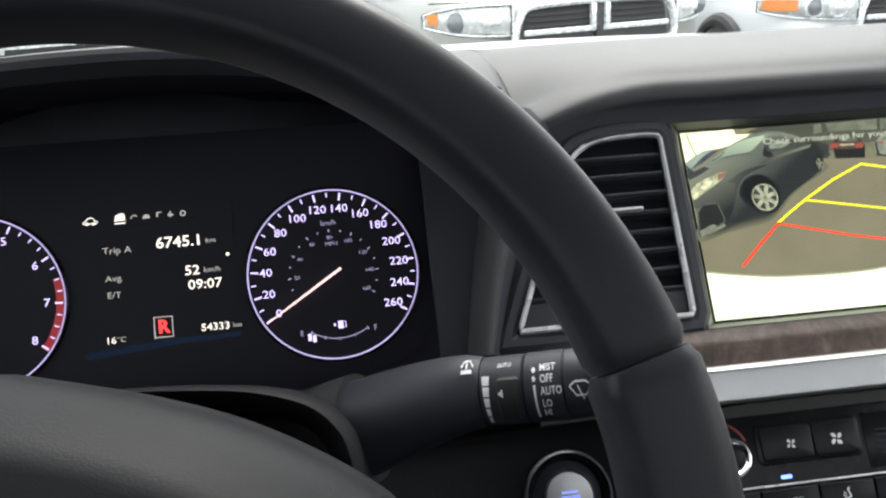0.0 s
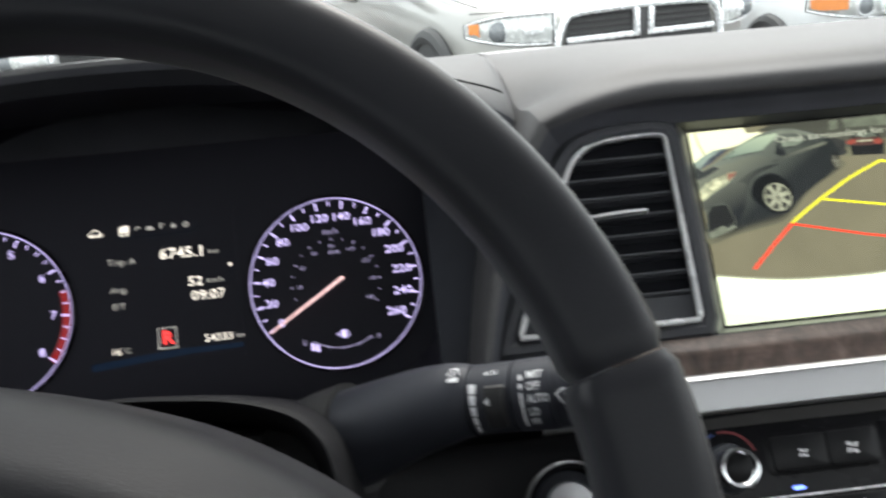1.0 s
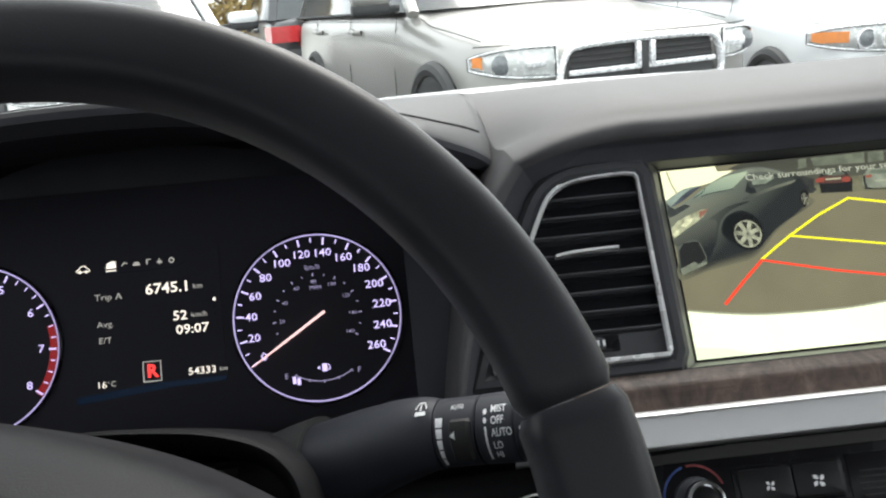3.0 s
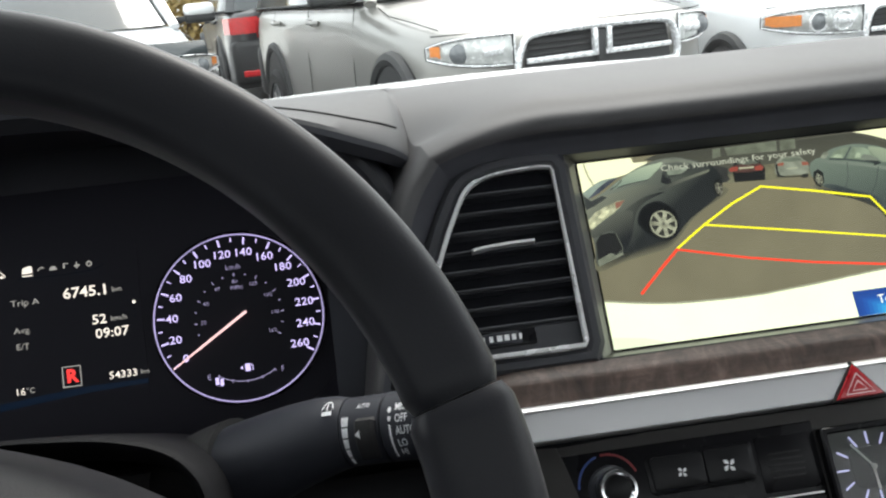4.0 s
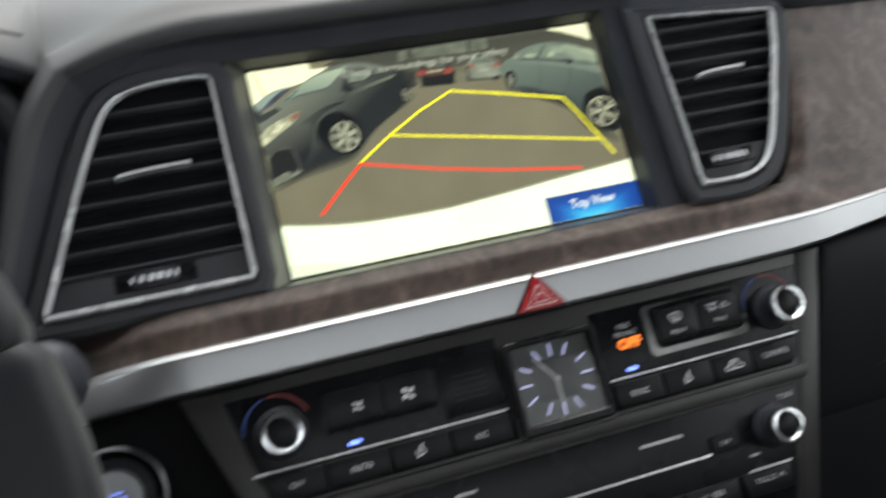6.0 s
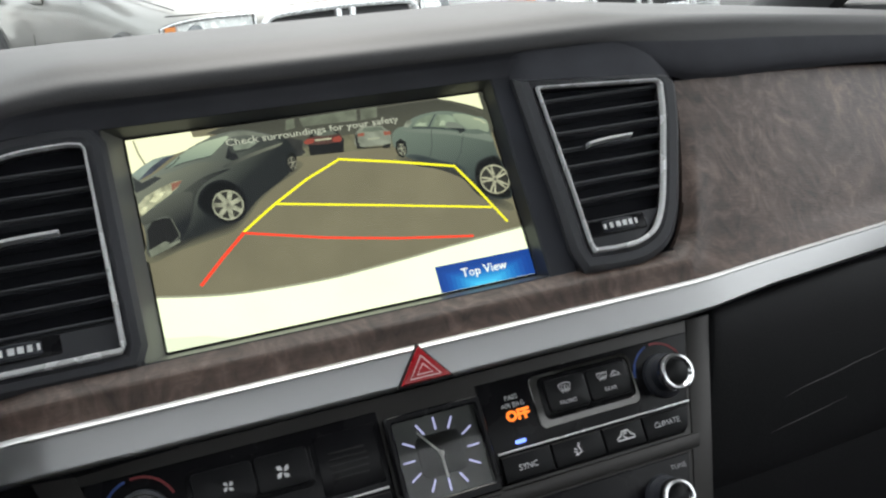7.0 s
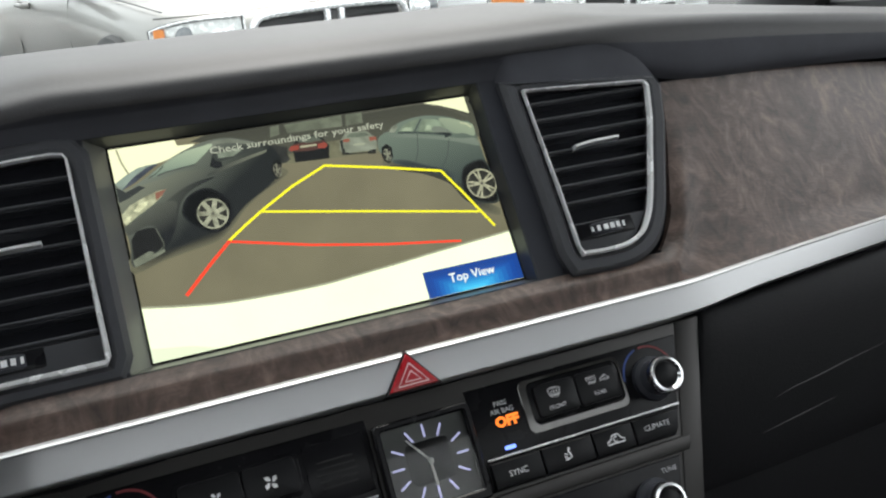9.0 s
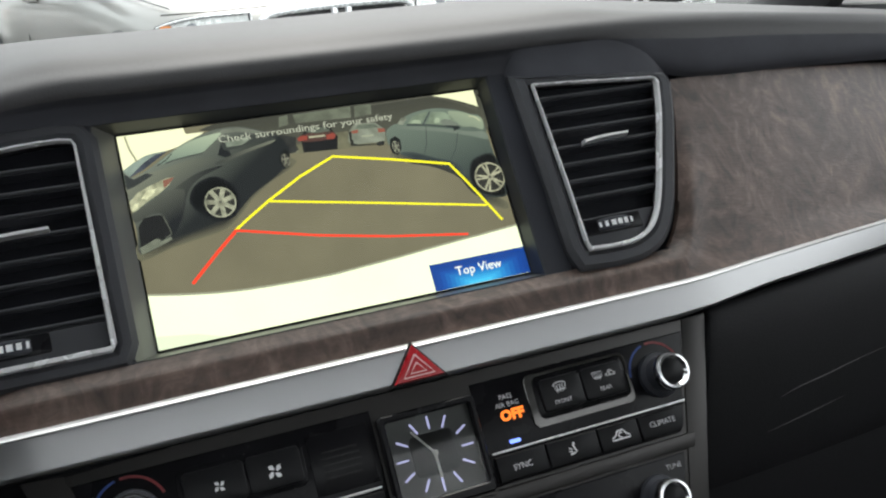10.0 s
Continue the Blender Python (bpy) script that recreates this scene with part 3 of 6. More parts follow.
# ---- air vents ----
def air_vent(outline, slats, w, tab, dial, label, chrome_half, bright_below, flange, tall=False, thin_from=-999):
    vent = thing("air_vent", P(outline[0][0], outline[0][1], w), label, "air vent", "centre air vents")
    outer = offset(outline, flange)
    if tall:
        outer = [(x, min(y, 46.5 - 0.1 * (x - 109))) for x, y in outer]
    part("housing", ring_plate(outer, outline, w - 0.5, w - 24, 2.6), PAD_DARK, vent, "satin black housing", m=PANEL)
    part("core", prism(offset(outline, -0.5), w - 22, w - 8.0), SLAT, vent, m=PANEL)
    trim = [Vector((x, y, 0)) for x, y in offset(outline, -0.9)]
    part("chrome_frame", strip(trim, [chrome_half * (0.5 if p.y > bright_below or p.x < thin_from else 1.0) for p in trim], w - 2.0, w + 1.1, closed=True), CHROME, vent, "thin chrome frame", m=PANEL)
    xs = [p[0] for p in outline]

    def span(v):
        hits = []
        n = len(outline)
        for i in range(n):
            (x0, y0), (x1, y1) = outline[i], outline[(i + 1) % n]
            if (y0 - v) * (y1 - v) < 0:
                hits.append(x0 + (x1 - x0) * (v - y0) / (y1 - y0))
        return (min(hits), max(hits)) if len(hits) > 1 else (min(xs), max(xs))
    top, bottom, count = slats
    for i in range(count):
        v = top + (bottom - top) * i / (count - 1)
        a, b = span(v)
        sect = [(0.45, 0), (0.15, 0.7), (-0.75, 0.55), (-3.6, -12), (-4.6, -12), (-1.7, 0.1), (-0.9, -0.4)]
        rows = [[Vector((u, v + dv, w - 3.2 + dw)) * MM for dv, dw in sect] for u in (a + 1.5, b - 1.5)]
        blade = part("slat", loft(rows, close_v=True, caps=True), HOUSING, vent, m=PANEL)
        lip = [(0.55, 0.1), (0.42, 0.9), (0.0, 0.95), (-0.1, 0.2)]
        rows = [[Vector((u, v + dv, w - 3.2 + dw)) * MM for dv, dw in lip] for u in (a + 1.6, b - 1.6)]
        part("slat_lip", loft(rows, close_v=True, caps=True), SLAT_LIP, blade, "thin lighter front edge", m=PANEL)
    rim = min(bottom - 1.8, -32.6)
    a, b = span(rim)
    a2, b2 = span(-47)
    part("lower_plate", prism([(a + 1, rim), (b - 1, rim), (b2 - 1.5, -47.2), (a2 + 1.5, -47.2)], w - 12, w - 3.0, 0.8), HOUSING, vent, m=PANEL)
    t0, t1, tv = tab
    knob = part("tab", loft([[Vector((t0 + (t1 - t0) * i / 12, tv + dv - 1.6 * (1 - i / 12) ** 3, w + dw)) * MM for dv, dw in ((-0.9, -5), (-0.8, 0.2), (-0.4, 1.6), (0.5, 1.8), (1.0, 1.0), (1.0, -5))] for i in range(13)], caps=True), BRIGHT, vent, "bright metal slider tab", m=PANEL)
    d0, d1, dv = dial
    cx = (d0 + d1) / 2
    part("dial_slot", prism(rounded(d0 - 2.5, dv - 4.2, d1 + 2.5, dv + 4.2, 1), w - 6, w - 2.6, 0.5), GLOSS, vent, m=PANEL)
    wheel = lathe([(0.1, -3.2), (9.5, -3.2), (10.4, -2.4), (10.4, 2.4), (9.5, 3.2), (0.1, 3.2)], 40)
    bmesh.ops.scale(wheel, vec=((d1 - d0) / 21, 1, 1), verts=wheel.verts)
    roll = part("thumb_wheel", moved(wheel, cx, dv, w - 10.2, rx=90), BLACK, vent, m=PANEL)
    marks = [bar(cx - 10, dv - 1.4, cx - 8.6, dv + 1.0, w + 0.45)]
    for i, width in enumerate((1.8, 2.6, 2.4, 2.0, 1.2)):
        x = cx - 6.4 + i * 3.6
        marks.append(bar(x, dv - 1.5, x + width, dv + 1.3, w + 0.5 - 0.15 * abs(i - 2)))
    for mark in marks:
        part("dial_mark", mark, PRINT, roll, m=PANEL)
    return vent


left_out = [(-190.5, -48.6)] + [p[:2] for p in spline([(-189.2, -45), (-169.5, 2.5), (-160.5, 22), (-152.5, 36), (-144, 42), (-131, 44.8), (-112, 45.6)], 10)] + [(-106.6, 44.6), (-105, 42), (-104.2, -45.5), (-105.6, -48.6)]
air_vent(left_out, (34.8, -33.0, 8), 16, (-152.5, -121.5, 6.4), (-159, -130.5, -39.2), "black slatted air vent with chrome frame beside the cluster", 1.3, 41, 8.4)
right_out = [(109.2, 40.8)] + [p[:2] for p in spline([(111.5, -16), (112.0, -45)], 3)] + [(113.4, -49)] + [p[:2] for p in spline([(125, -49.8), (139, -49.2), (150, -45), (157, -37), (163, -25), (171, -4), (178, 15), (182.5, 32)], 9)] + [(181.5, 35), (179, 36.2)]
air_vent(right_out, (32.9, -21.6, 7), 20, (128, 154, 7.0), (118.5, 145.5, -37.6), "black slatted air vent with chrome frame beside the wood panel", 1.15, 34, 9.4, True, 113.5)


# ---- cabin shell ----
def slab(x0, y0, z0, x1, y1, z1, bevel=0.01):
    return box((x0 + x1) / 2, (y0 + y1) / 2, (z0 + z1) / 2, x1 - x0, y1 - y0, z1 - z0, bevel, 2, 1.0)


LINING = material("grey_headliner", (0.36, 0.36, 0.35), 0.9, grain=(0.003, 0.0003), stain=(0.3, 0.06))
# tone of the unseen rear wall, chosen for the light it bounces forward
REAR_FILL = material("rear_fill_grey", (0.20, 0.196, 0.19), 0.8, grain=(0.002, 0.0003), stain=(0.2, 0.08))
TRIMB = material("black_cabin_trim", (0.03, 0.03, 0.032), 0.6, grain=(0.002, 0.0003), stain=(0.2, 0.1))
CARPET = material("dark_carpet", (0.025, 0.025, 0.026), 0.95, grain=(0.004, 0.001), stain=(0.1, 0.2))
WHITEPAINT = material("white_car_paint", (0.80, 0.81, 0.82), 0.22, coat=0.6, stain=(0.5, 0.03))
solo("cabin_floor", slab(-0.45, -0.62, 0.12, 1.15, 0.75, 0.2), CARPET, "dark carpeted cabin floor", "floor", kind="structure")
# roof stays out of view; its front edge is set to cut sky light
solo("unseen_roof", slab(-0.46, -0.62, 1.40, 1.16, 0.37, 1.45, 0.02), LINING, "light grey roof lining, unseen, its edge set to shade the dash", "ceiling", kind="structure")
# added wall behind the camera; its height and grey set the fill light
solo("unseen_rear_wall", slab(-0.45, -0.62, 0.2, 1.15, -0.56, 1.20), REAR_FILL, "dark grey wall added unseen behind the camera to set the fill light", "wall", kind="structure")
# unseen rear posts shape window light; the left blocks what a driver's body would
for name, x, post in (("wall_left", -0.47, 0.06), ("wall_right", 1.13, -0.47)):
    solo(name, merge(slab(x, -0.6, 0.2, x + 0.06, 1.1, 0.985), slab(x, -0.6, 0.985, x + 0.05, post, 1.42)), TRIMB, "black door lining with open window above and an unseen light-blocking post", "wall", kind="structure")
for name, x in (("trim_pillar_left", -0.44), ("trim_pillar_right", 1.14)):
    solo(name, tube([Vector((x, 1.10, 0.94)), Vector((x + (0.04 if x < 0 else -0.04), 0.74, 1.17)), Vector((x + (0.07 if x < 0 else -0.07), 0.35, 1.42))], 0.035, 0.05, 10), TRIMB, "black windscreen pillar", "pillar", kind="structure")
glass_bm = loft([[Vector((x, 1.12 - 0.05 * ((x - 0.35) / 0.75) ** 2, 0.975)), Vector((x, 0.74, 1.19)), Vector((x, 0.37, 1.415))] for x in (-0.40, -0.1, 0.35, 0.8, 1.10)])
pane = solo("windscreen", glass_bm, clear_pane("windscreen_glass"), "clear laminated windscreen", "windscreen", kind="structure")
pane.visible_shadow = False
if pane.data.polygons[0].normal.z > 0:
    pane.data.flip_normals()
solo("wall_front", merge(slab(-0.45, 0.62, 0.2, 1.15, 0.70, 0.965), slab(-0.45, 0.70, 0.86, 1.15, 1.10, 0.93)), TRIMB, "black bulkhead behind the dashboard", "wall", kind="structure")
bonnet = thing("bonnet", (0.35, 1.7, 0.95), "white painted bonnet beyond the windscreen", "bonnet")
rows = []
for y, z in ((1.17, 0.960), (1.19, 0.978), (1.3, 1.002), (1.5, 1.0065), (1.8, 0.978), (2.1, 0.915), (2.3, 0.84), (2.36, 0.7)):
    rows.append([Vector((0.35 + f * 0.80, y - 0.06 * f * f, z - 0.028 * f * f - 0.08 * abs(f) ** 6)) for f in [i / 8 - 1 for i in range(17)]])
part("skin", loft(rows), WHITEPAINT, bonnet)
part("cowl", slab(-0.4, 1.09, 0.90, 1.10, 1.19, 0.952), RUBBER, bonnet, "black cowl grille")


# ---- centre stack ----
stack = thing("centre_stack", P(7, -150, 10), "grey metal centre console panel below the silver band", "console")
plate_out = [(-146, -91.4), (-101, -215), (-96, -230), (110, -230), (115.5, -215), (160, -91.4)]
part("plate", prism(plate_out, 8, 25.2, 1.2), GREYMETAL, stack, "warm grey brushed metal plate", m=PANEL)
part("middle_bar", prism([(-128, -143.2), (134, -143.2), (131.5, -149.8), (-125.5, -149.8)], 24, 26.2, 0.9), GREYMETAL, stack, m=PANEL)
for name, shape in (("side_rail", [(-145.6, -92), (-131, -92), (-114, -141), (-110, -152), (-94, -214), (-101, -214)]), ("side_rail", [(159.6, -92), (146, -92), (131, -140), (127, -152), (107, -214), (115.4, -214)])):
    part(name, prism(shape, 24, 25.7, 0.4), GREYMETAL, stack, m=PANEL)
LED = glowing("blue_indicator", (0.14, 0.24, 1.0), 2.2)
AMBER = glowing("amber_indicator", (1.0, 0.20, 0.008), 1.25)
BLUEP = material("blue_print", (0.015, 0.05, 0.22), 0.5, stain=(0.003, 0.1))
REDP = material("red_print", (0.19, 0.016, 0.02), 0.5, stain=(0.003, 0.1))


def key_cap(parent, outline, w, legend, name="button", mat=KEYCAP, ink=PRINT_DIM):
    b = part(name, prism(outline, w - 3, w, 0.7), mat, parent, m=PANEL)
    if legend:
        part("legend", merge(*legend), ink, b, m=PANEL)
    return b


def fan_icon(x, y, s, z):
    blades = []
    for i in range(4):
        blades.append(moved(flat([(0.12 * s, 0.05 * s), (0.25 * s, 0.5 * s), (0.62 * s, 0.62 * s), (0.66 * s, 0.2 * s), (0.3 * s, -0.02 * s)], 0), x, y, z, 90 * i))
    return blades


def car_icon(x, y, s, z):
    return [line([(x - s, y - 0.1 * s), (x - 0.6 * s, y + 0.05 * s), (x - 0.3 * s, y + 0.5 * s), (x + 0.35 * s, y + 0.5 * s), (x + 0.65 * s, y + 0.05 * s), (x + s, y - 0.1 * s), (x + s, y - 0.35 * s), (x - s, y - 0.35 * s), (x - s, y - 0.1 * s)], 0.16 * s, z),
            line(arc(x, y + 0.05 * s, 0.25 * s, 40, 300, 10), 0.14 * s, z)]


def seat_icon(x, y, s, z):
    return [line([(x - 0.1 * s, y + 0.8 * s), (x + 0.3 * s, y - 0.3 * s), (x - 0.4 * s, y - 0.5 * s), (x - 0.8 * s, y - 0.5 * s)], 0.28 * s, z),
            line([(x - 0.8 * s, y + 0.4 * s), (x - 0.3 * s, y + 0.1 * s)], 0.18 * s, z), line([(x - 0.9 * s, y), (x - 0.4 * s, y - 0.25 * s)], 0.18 * s, z),
            flat(arc(x + 0.1 * s, y + 0.9 * s, 0.2 * s, 0, 330, 8), z)]


def screen_icon(x, y, s, z, curved):
    top = [(x - s, y + 0.55 * s), (x - 0.4 * s, y + 0.75 * s), (x + 0.4 * s, y + 0.75 * s), (x + s, y + 0.55 * s)] if curved else [(x - s, y + 0.6 * s), (x + s, y + 0.6 * s)]
    out = [line(top + [(x + 0.75 * s, y - 0.35 * s), (x - 0.75 * s, y - 0.35 * s), top[0]], 0.16 * s, z)]
    for i in range(3):
        q = x + (i - 1) * 0.45 * s
        out.append(line([(q - 0.1 * s, y - 0.7 * s), (q + 0.1 * s, y - 0.3 * s), (q - 0.1 * s, y + 0.1 * s), (q + 0.1 * s, y + 0.45 * s)], 0.13 * s, z))
    return out


def turn_knob(parent, x, y, base, reach, r):
    k = part("knob", moved(lathe([(r + 2.6, 0), (r + 2.2, 2.2), (r + 0.2, 3.4), (r - 0.2, reach - 2), (r - 0.6, reach)], 44), x, y, base), BLACK, parent, "black turning knob with chrome rim", m=PANEL)
    rim = lathe([(r - 0.1, reach - 5.2), (r + 0.55, reach - 4.2), (r + 0.55, reach - 1.0), (r - 0.2, reach + 0.2), (r - 1.2, reach + 0.3), (r - 2.4, reach - 1.0)], 44)
    part("rim", moved(rim, x, y, base), POLISHED, k, "chrome rim", m=PANEL)
    part("cap", moved(lathe([(r - 2.4, reach - 2.2), (r - 2.4, reach - 1.0), (r - 3.0, reach - 0.6), (0.01, reach - 0.5)], 36), x, y, base), KEYCAP, k, m=PANEL)
    return k


climate = thing("climate_panel", P(-70, -118, 26), "black climate control panel with knobs and buttons", "control panel")
for name, outline in (("left_face", [(-129, -97.4), (-12.5, -97.4), (-12.5, -142), (-116, -142), (-118.5, -140)]), ("right_face", [(33, -97.4), (143.6, -97.4), (129, -139.5), (126.5, -142), (33, -142)])):
    part(name, prism(outline, 20, 25.9, 0.6), GLOSS, climate, "glossy black panel", m=PANEL)
part("speaker_field", prism([(-41, -101.5), (-15, -101.5), (-15, -126), (-41, -126)], 24, 26.2, 0.4), GLOSS, climate, m=PANEL)
for i in range(5):
    part("slot", box(-28.5, -109.5 - 2.6 * i, 26.3, 17 - abs(i - 2), 0.8, 0.6, 0.2), RUBBER, climate, m=PANEL)
for x in (-109.3, 124.4):
    turn_knob(climate, x, -114.4, 25.8, 14, 8.0)
    cold = part("scale", band_arc(x - 0.6, -112.8, 13.2, 14.2, 178, 106, 26.05), BLUEP, climate, "blue cold scale", m=PANEL)
    part("scale", band_arc(x - 0.6, -112.8, 13.2, 14.2, 98, 20, 26.05), REDP, climate, "red warm scale", m=PANEL)
# blower and defrost keys
part("key_bed", prism(rounded(-92.5, -119.8, -43, -101.8, 3), 24, 26.6, 0.5), GLOSS, climate, m=PANEL)
key_cap(climate, rounded(-90.5, -118.1, -66.6, -103.5, 2), 28, fan_icon(-77.0, -111.4, 2.9, 28.1), ink=PRINT)
key_cap(climate, rounded(-66, -118.1, -44.5, -103.5, 2), 28, fan_icon(-55.4, -111.4, 3.9, 28.1), ink=PRINT)
part("key_bed", prism(rounded(61.5, -119.6, 107.5, -101.6, 3), 24, 26.8, 0.5), GLOSS, climate, m=PANEL)
part("key_frame", ring_plate(rounded(57.4, -123.2, 109.4, -99.6, 3.4, 5), rounded(61.2, -119.9, 107.8, -101.3, 3.0, 5), 26.7, 25.0, 0.3), SMOKED, climate, "smoked chrome frame round the defrost keys", m=PANEL)
key_cap(climate, rounded(63.5, -117.8, 84.0, -103.2, 2.2), 28.6, screen_icon(73, -108.2, 3.0, 28.7, True) + [letters("FRONT", 73, -114.4, 1.9, 28.7)])
key_cap(climate, rounded(84.6, -117.8, 105.6, -103.2, 2.2), 28.6, screen_icon(92.4, -107.6, 2.6, 28.7, False) + car_icon(99, -107.8, 2.4, 28.7) + [letters("REAR", 95, -113.8, 1.9, 28.7)])
for text, y in (("PASS", -106.2), ("AIR BAG", -109.5)):
    part("legend", letters(text, 47.6, y, 2.2, 26.05), PRINT_DIM, climate, m=PANEL)
part("warning", merge(letters("OFF", 48.7, -114.3, 4.4, 26.1, bold=0.35, wide=1.05)), AMBER, climate, "amber lit word", m=PANEL)
for a, b in ((-123.5, -15), (34.5, 132.8)):
    part("divider", box((a + b) / 2, -128.5, 27.0, b - a, 1.0, 1.6, 0.4), CHROME, climate, "thin bright line", m=PANEL)
for x in (-81.2, 46.6):
    part("indicator", prism(rounded(x - 2.6, -126.2, x + 2.6, -124.5, 0.7, 2), 25.5, 26.4), LED, climate, "blue lit indicator", m=PANEL)
cells = [((-119, -95.5), [letters("OFF", -107.3, -135.5, 2.4, 28.4)]), ((-95, -68.5), [letters("AUTO", -81, -135.6, 2.4, 28.4)]), ((-68, -42.5), seat_icon(-55.3, -135.8, 3.0, 28.4)), ((-42, -15), [letters("A/C", -29.2, -136, 2.4, 28.4)]),
         ((34.5, 58.4), [letters("SYNC", 46.3, -136.0, 2.6, 28.4)]), ((58.9, 84), seat_icon(71.4, -135.9, 3.0, 28.4)), ((84.5, 105), car_icon(95.2, -135.6, 4.4, 28.4)), ((105.5, 127.5), [letters("CLIMATE", 117.4, -135.2, 2.5, 28.4)])]
for (a, b), legend in cells:
    low = -141.2
    shape = [(a, -130), (b, -130), (b, low), (a, low)]
    if a < -110:
        shape = [(-121.5, -130), (b, -130), (b, low), (-116.5, low)]
    if b > 125:
        shape = [(a, -130), (131.3, -130), (127.8, low + 2), (125.5, low), (a, low)]
    key_cap(climate, shape, 28.3, legend, ink=PRINT)

# clock
CLOCKM = PANEL @ pose(0, 0, 0.0032)
clock = thing("analogue_clock", P(10.3, -122, 26), "square analogue clock with white baguette markers", "clock")
part("bezel", ring_plate(rounded(-11.5, -142.5, 32.0, -101.5, 2), rounded(-8.6, -138.2, 29.2, -104.6, 1), 27.4, 18), GLOSS, clock, m=CLOCKM)
DIAL = material("clock_dial", (0.07, 0.069, 0.067), 0.34, 0.8, stain=(0.01, 0.15))
DIAL_DARK = material("clock_dial_centre", (0.05, 0.049, 0.048), 0.30, 0.8, stain=(0.01, 0.15))
for one in (DIAL, DIAL_DARK):
    n, l = one.node_tree.nodes, one.node_tree.links
    rays = n.new("ShaderNodeTangent")
    rays.direction_type, rays.axis = "RADIAL", "Z"
    n["Principled BSDF"].inputs["Anisotropic"].default_value = 0.85
    l.new(rays.outputs[0], n["Principled BSDF"].inputs["Tangent"])


def face_on(ob, m):
    """Turns an object's own axes to those of m, leaving its mesh where it is."""
    turn = m.to_3x3().to_4x4()
    ob.data.transform(turn.inverted())
    ob.matrix_basis = turn
    return ob


face_on(part("dial", prism(rounded(-9, -138.5, 29.5, -104.2, 1), 20, 23.5), DIAL, clock, "dark grey sunray dial", m=CLOCKM), PANEL)
face_on(part("dial_centre", prism(rounded(0.3, -129.8, 20.3, -112.5, 3), 23, 23.9, 0.3), DIAL_DARK, clock, m=CLOCKM), PANEL)
CLK = glowing("clock_marker", (0.62, 0.62, 1.0), 0.55)
for i in range(12):
    a = radians(90 - 30 * i)
    r = 13.6 if i % 3 else 13.0
    sx = 1.12 if i in (2, 3, 4, 8, 9, 10) else 1.0
    part("marker", moved(box(0, 0, 0, 5.4, 0.85, 0.5), 10.3 + r * sx * math.cos(a), -121.3 + r * math.sin(a), 24.1, math.degrees(a)), CLK, clock, m=CLOCKM)
HAND = material("clock_hand", (0.78, 0.76, 0.72), 0.4, 0.2, stain=(0.004, 0.1))
part("minute_hand", moved(box(6, 0, 0, 15, 0.9, 0.4, 0.1), 10.0, -121.0, 24.9, 128), HAND, clock, m=CLOCKM)
part("hour_hand", moved(box(4.6, 0, 0, 11.5, 1.1, 0.4, 0.1), 10.0, -121.0, 24.5, 272), HAND, clock, m=CLOCKM)
part("hub", moved(lathe([(1.2, 0), (1.2, 1), (0.01, 1.3)], 16), 10.0, -121.0, 24.6), HAND, clock, m=CLOCKM)
lens = part("glass", flat(rounded(-8.6, -138.2, 29.2, -104.6, 1), 26.2), clear_pane("clock_glass"), clock, m=CLOCKM)
if (lens.data.polygons[0].normal).y > 0:
    lens.data.flip_normals()
lens.visible_shadow = False
part("lip", box(10.3, -143.4, 27.2, 41, 1.6, 3, 0.6), GREYMETAL, clock, "bright lower lip", m=CLOCKM)

# hazard key
hazard = thing("hazard_button", P(10.5, -83, 32), "red triangular hazard light button set in the silver band", "button")
tri = offset([(10.4, -75.0), (-1.6, -90.9), (22.4, -90.9)], -0.3)
part("rim", prism(offset(tri, 0.9), 26, 31.9, 0.3), RUBBER, hazard, m=PANEL)
part("key", prism(tri, 26, 33.4, 0.9), RED, hazard, m=PANEL)
part("symbol", merge(*[line(list(t) + [t[0]], 0.75, 33.48) for t in ([(10.4, -79.8), (3.6, -88.8), (17.2, -88.8)], [(10.4, -83.2), (6.9, -87.4), (13.9, -87.4)])]), REDLINE, hazard, "pale red warning triangle", m=PANEL)

# audio panel
audio = thing("audio_panel", P(7, -185, 26), "black car audio panel with disc slot and tuning knob", "audio unit")
part("face", prism([(-113, -150.5), (125.5, -150.5), (104, -214), (-92, -214)], 20, 25.9, 0.8), GLOSS, audio, "glossy black panel", m=PANEL)
turn_knob(audio, 106.4, -166.4, 25.8, 13, 7.6)
turn_knob(audio, -95.5, -169.2, 25.8, 13, 7.6)
part("legend", letters("TUNE", 117.5, -155.2, 2.3, 26.05), PRINT_DIM, audio, m=PANEL)
part("disc_slot", box(19, -171.2, 26.4, 106, 1.0, 1.2, 0.3), CHROME, audio, "bright disc slot edge", m=PANEL)
part("divider", box(99, -183, 26.8, 22, 0.9, 1.4, 0.3), CHROME, audio, m=PANEL)
part("divider", box(-85, -183, 26.8, 22, 0.9, 1.4, 0.3), CHROME, audio, m=PANEL)
key_cap(audio, rounded(73, -171.5, 87.5, -163.5, 1), 27.2, [letters("DISP", 80.2, -167.5, 2.0, 27.3)])
def tilt_mark(x, y, up, z):
    k = 1 if up else -1
    return line([(x - 1.5, y - 0.9 * k), (x, y + 0.9 * k), (x + 1.5, y - 0.9 * k)], 0.5, z)


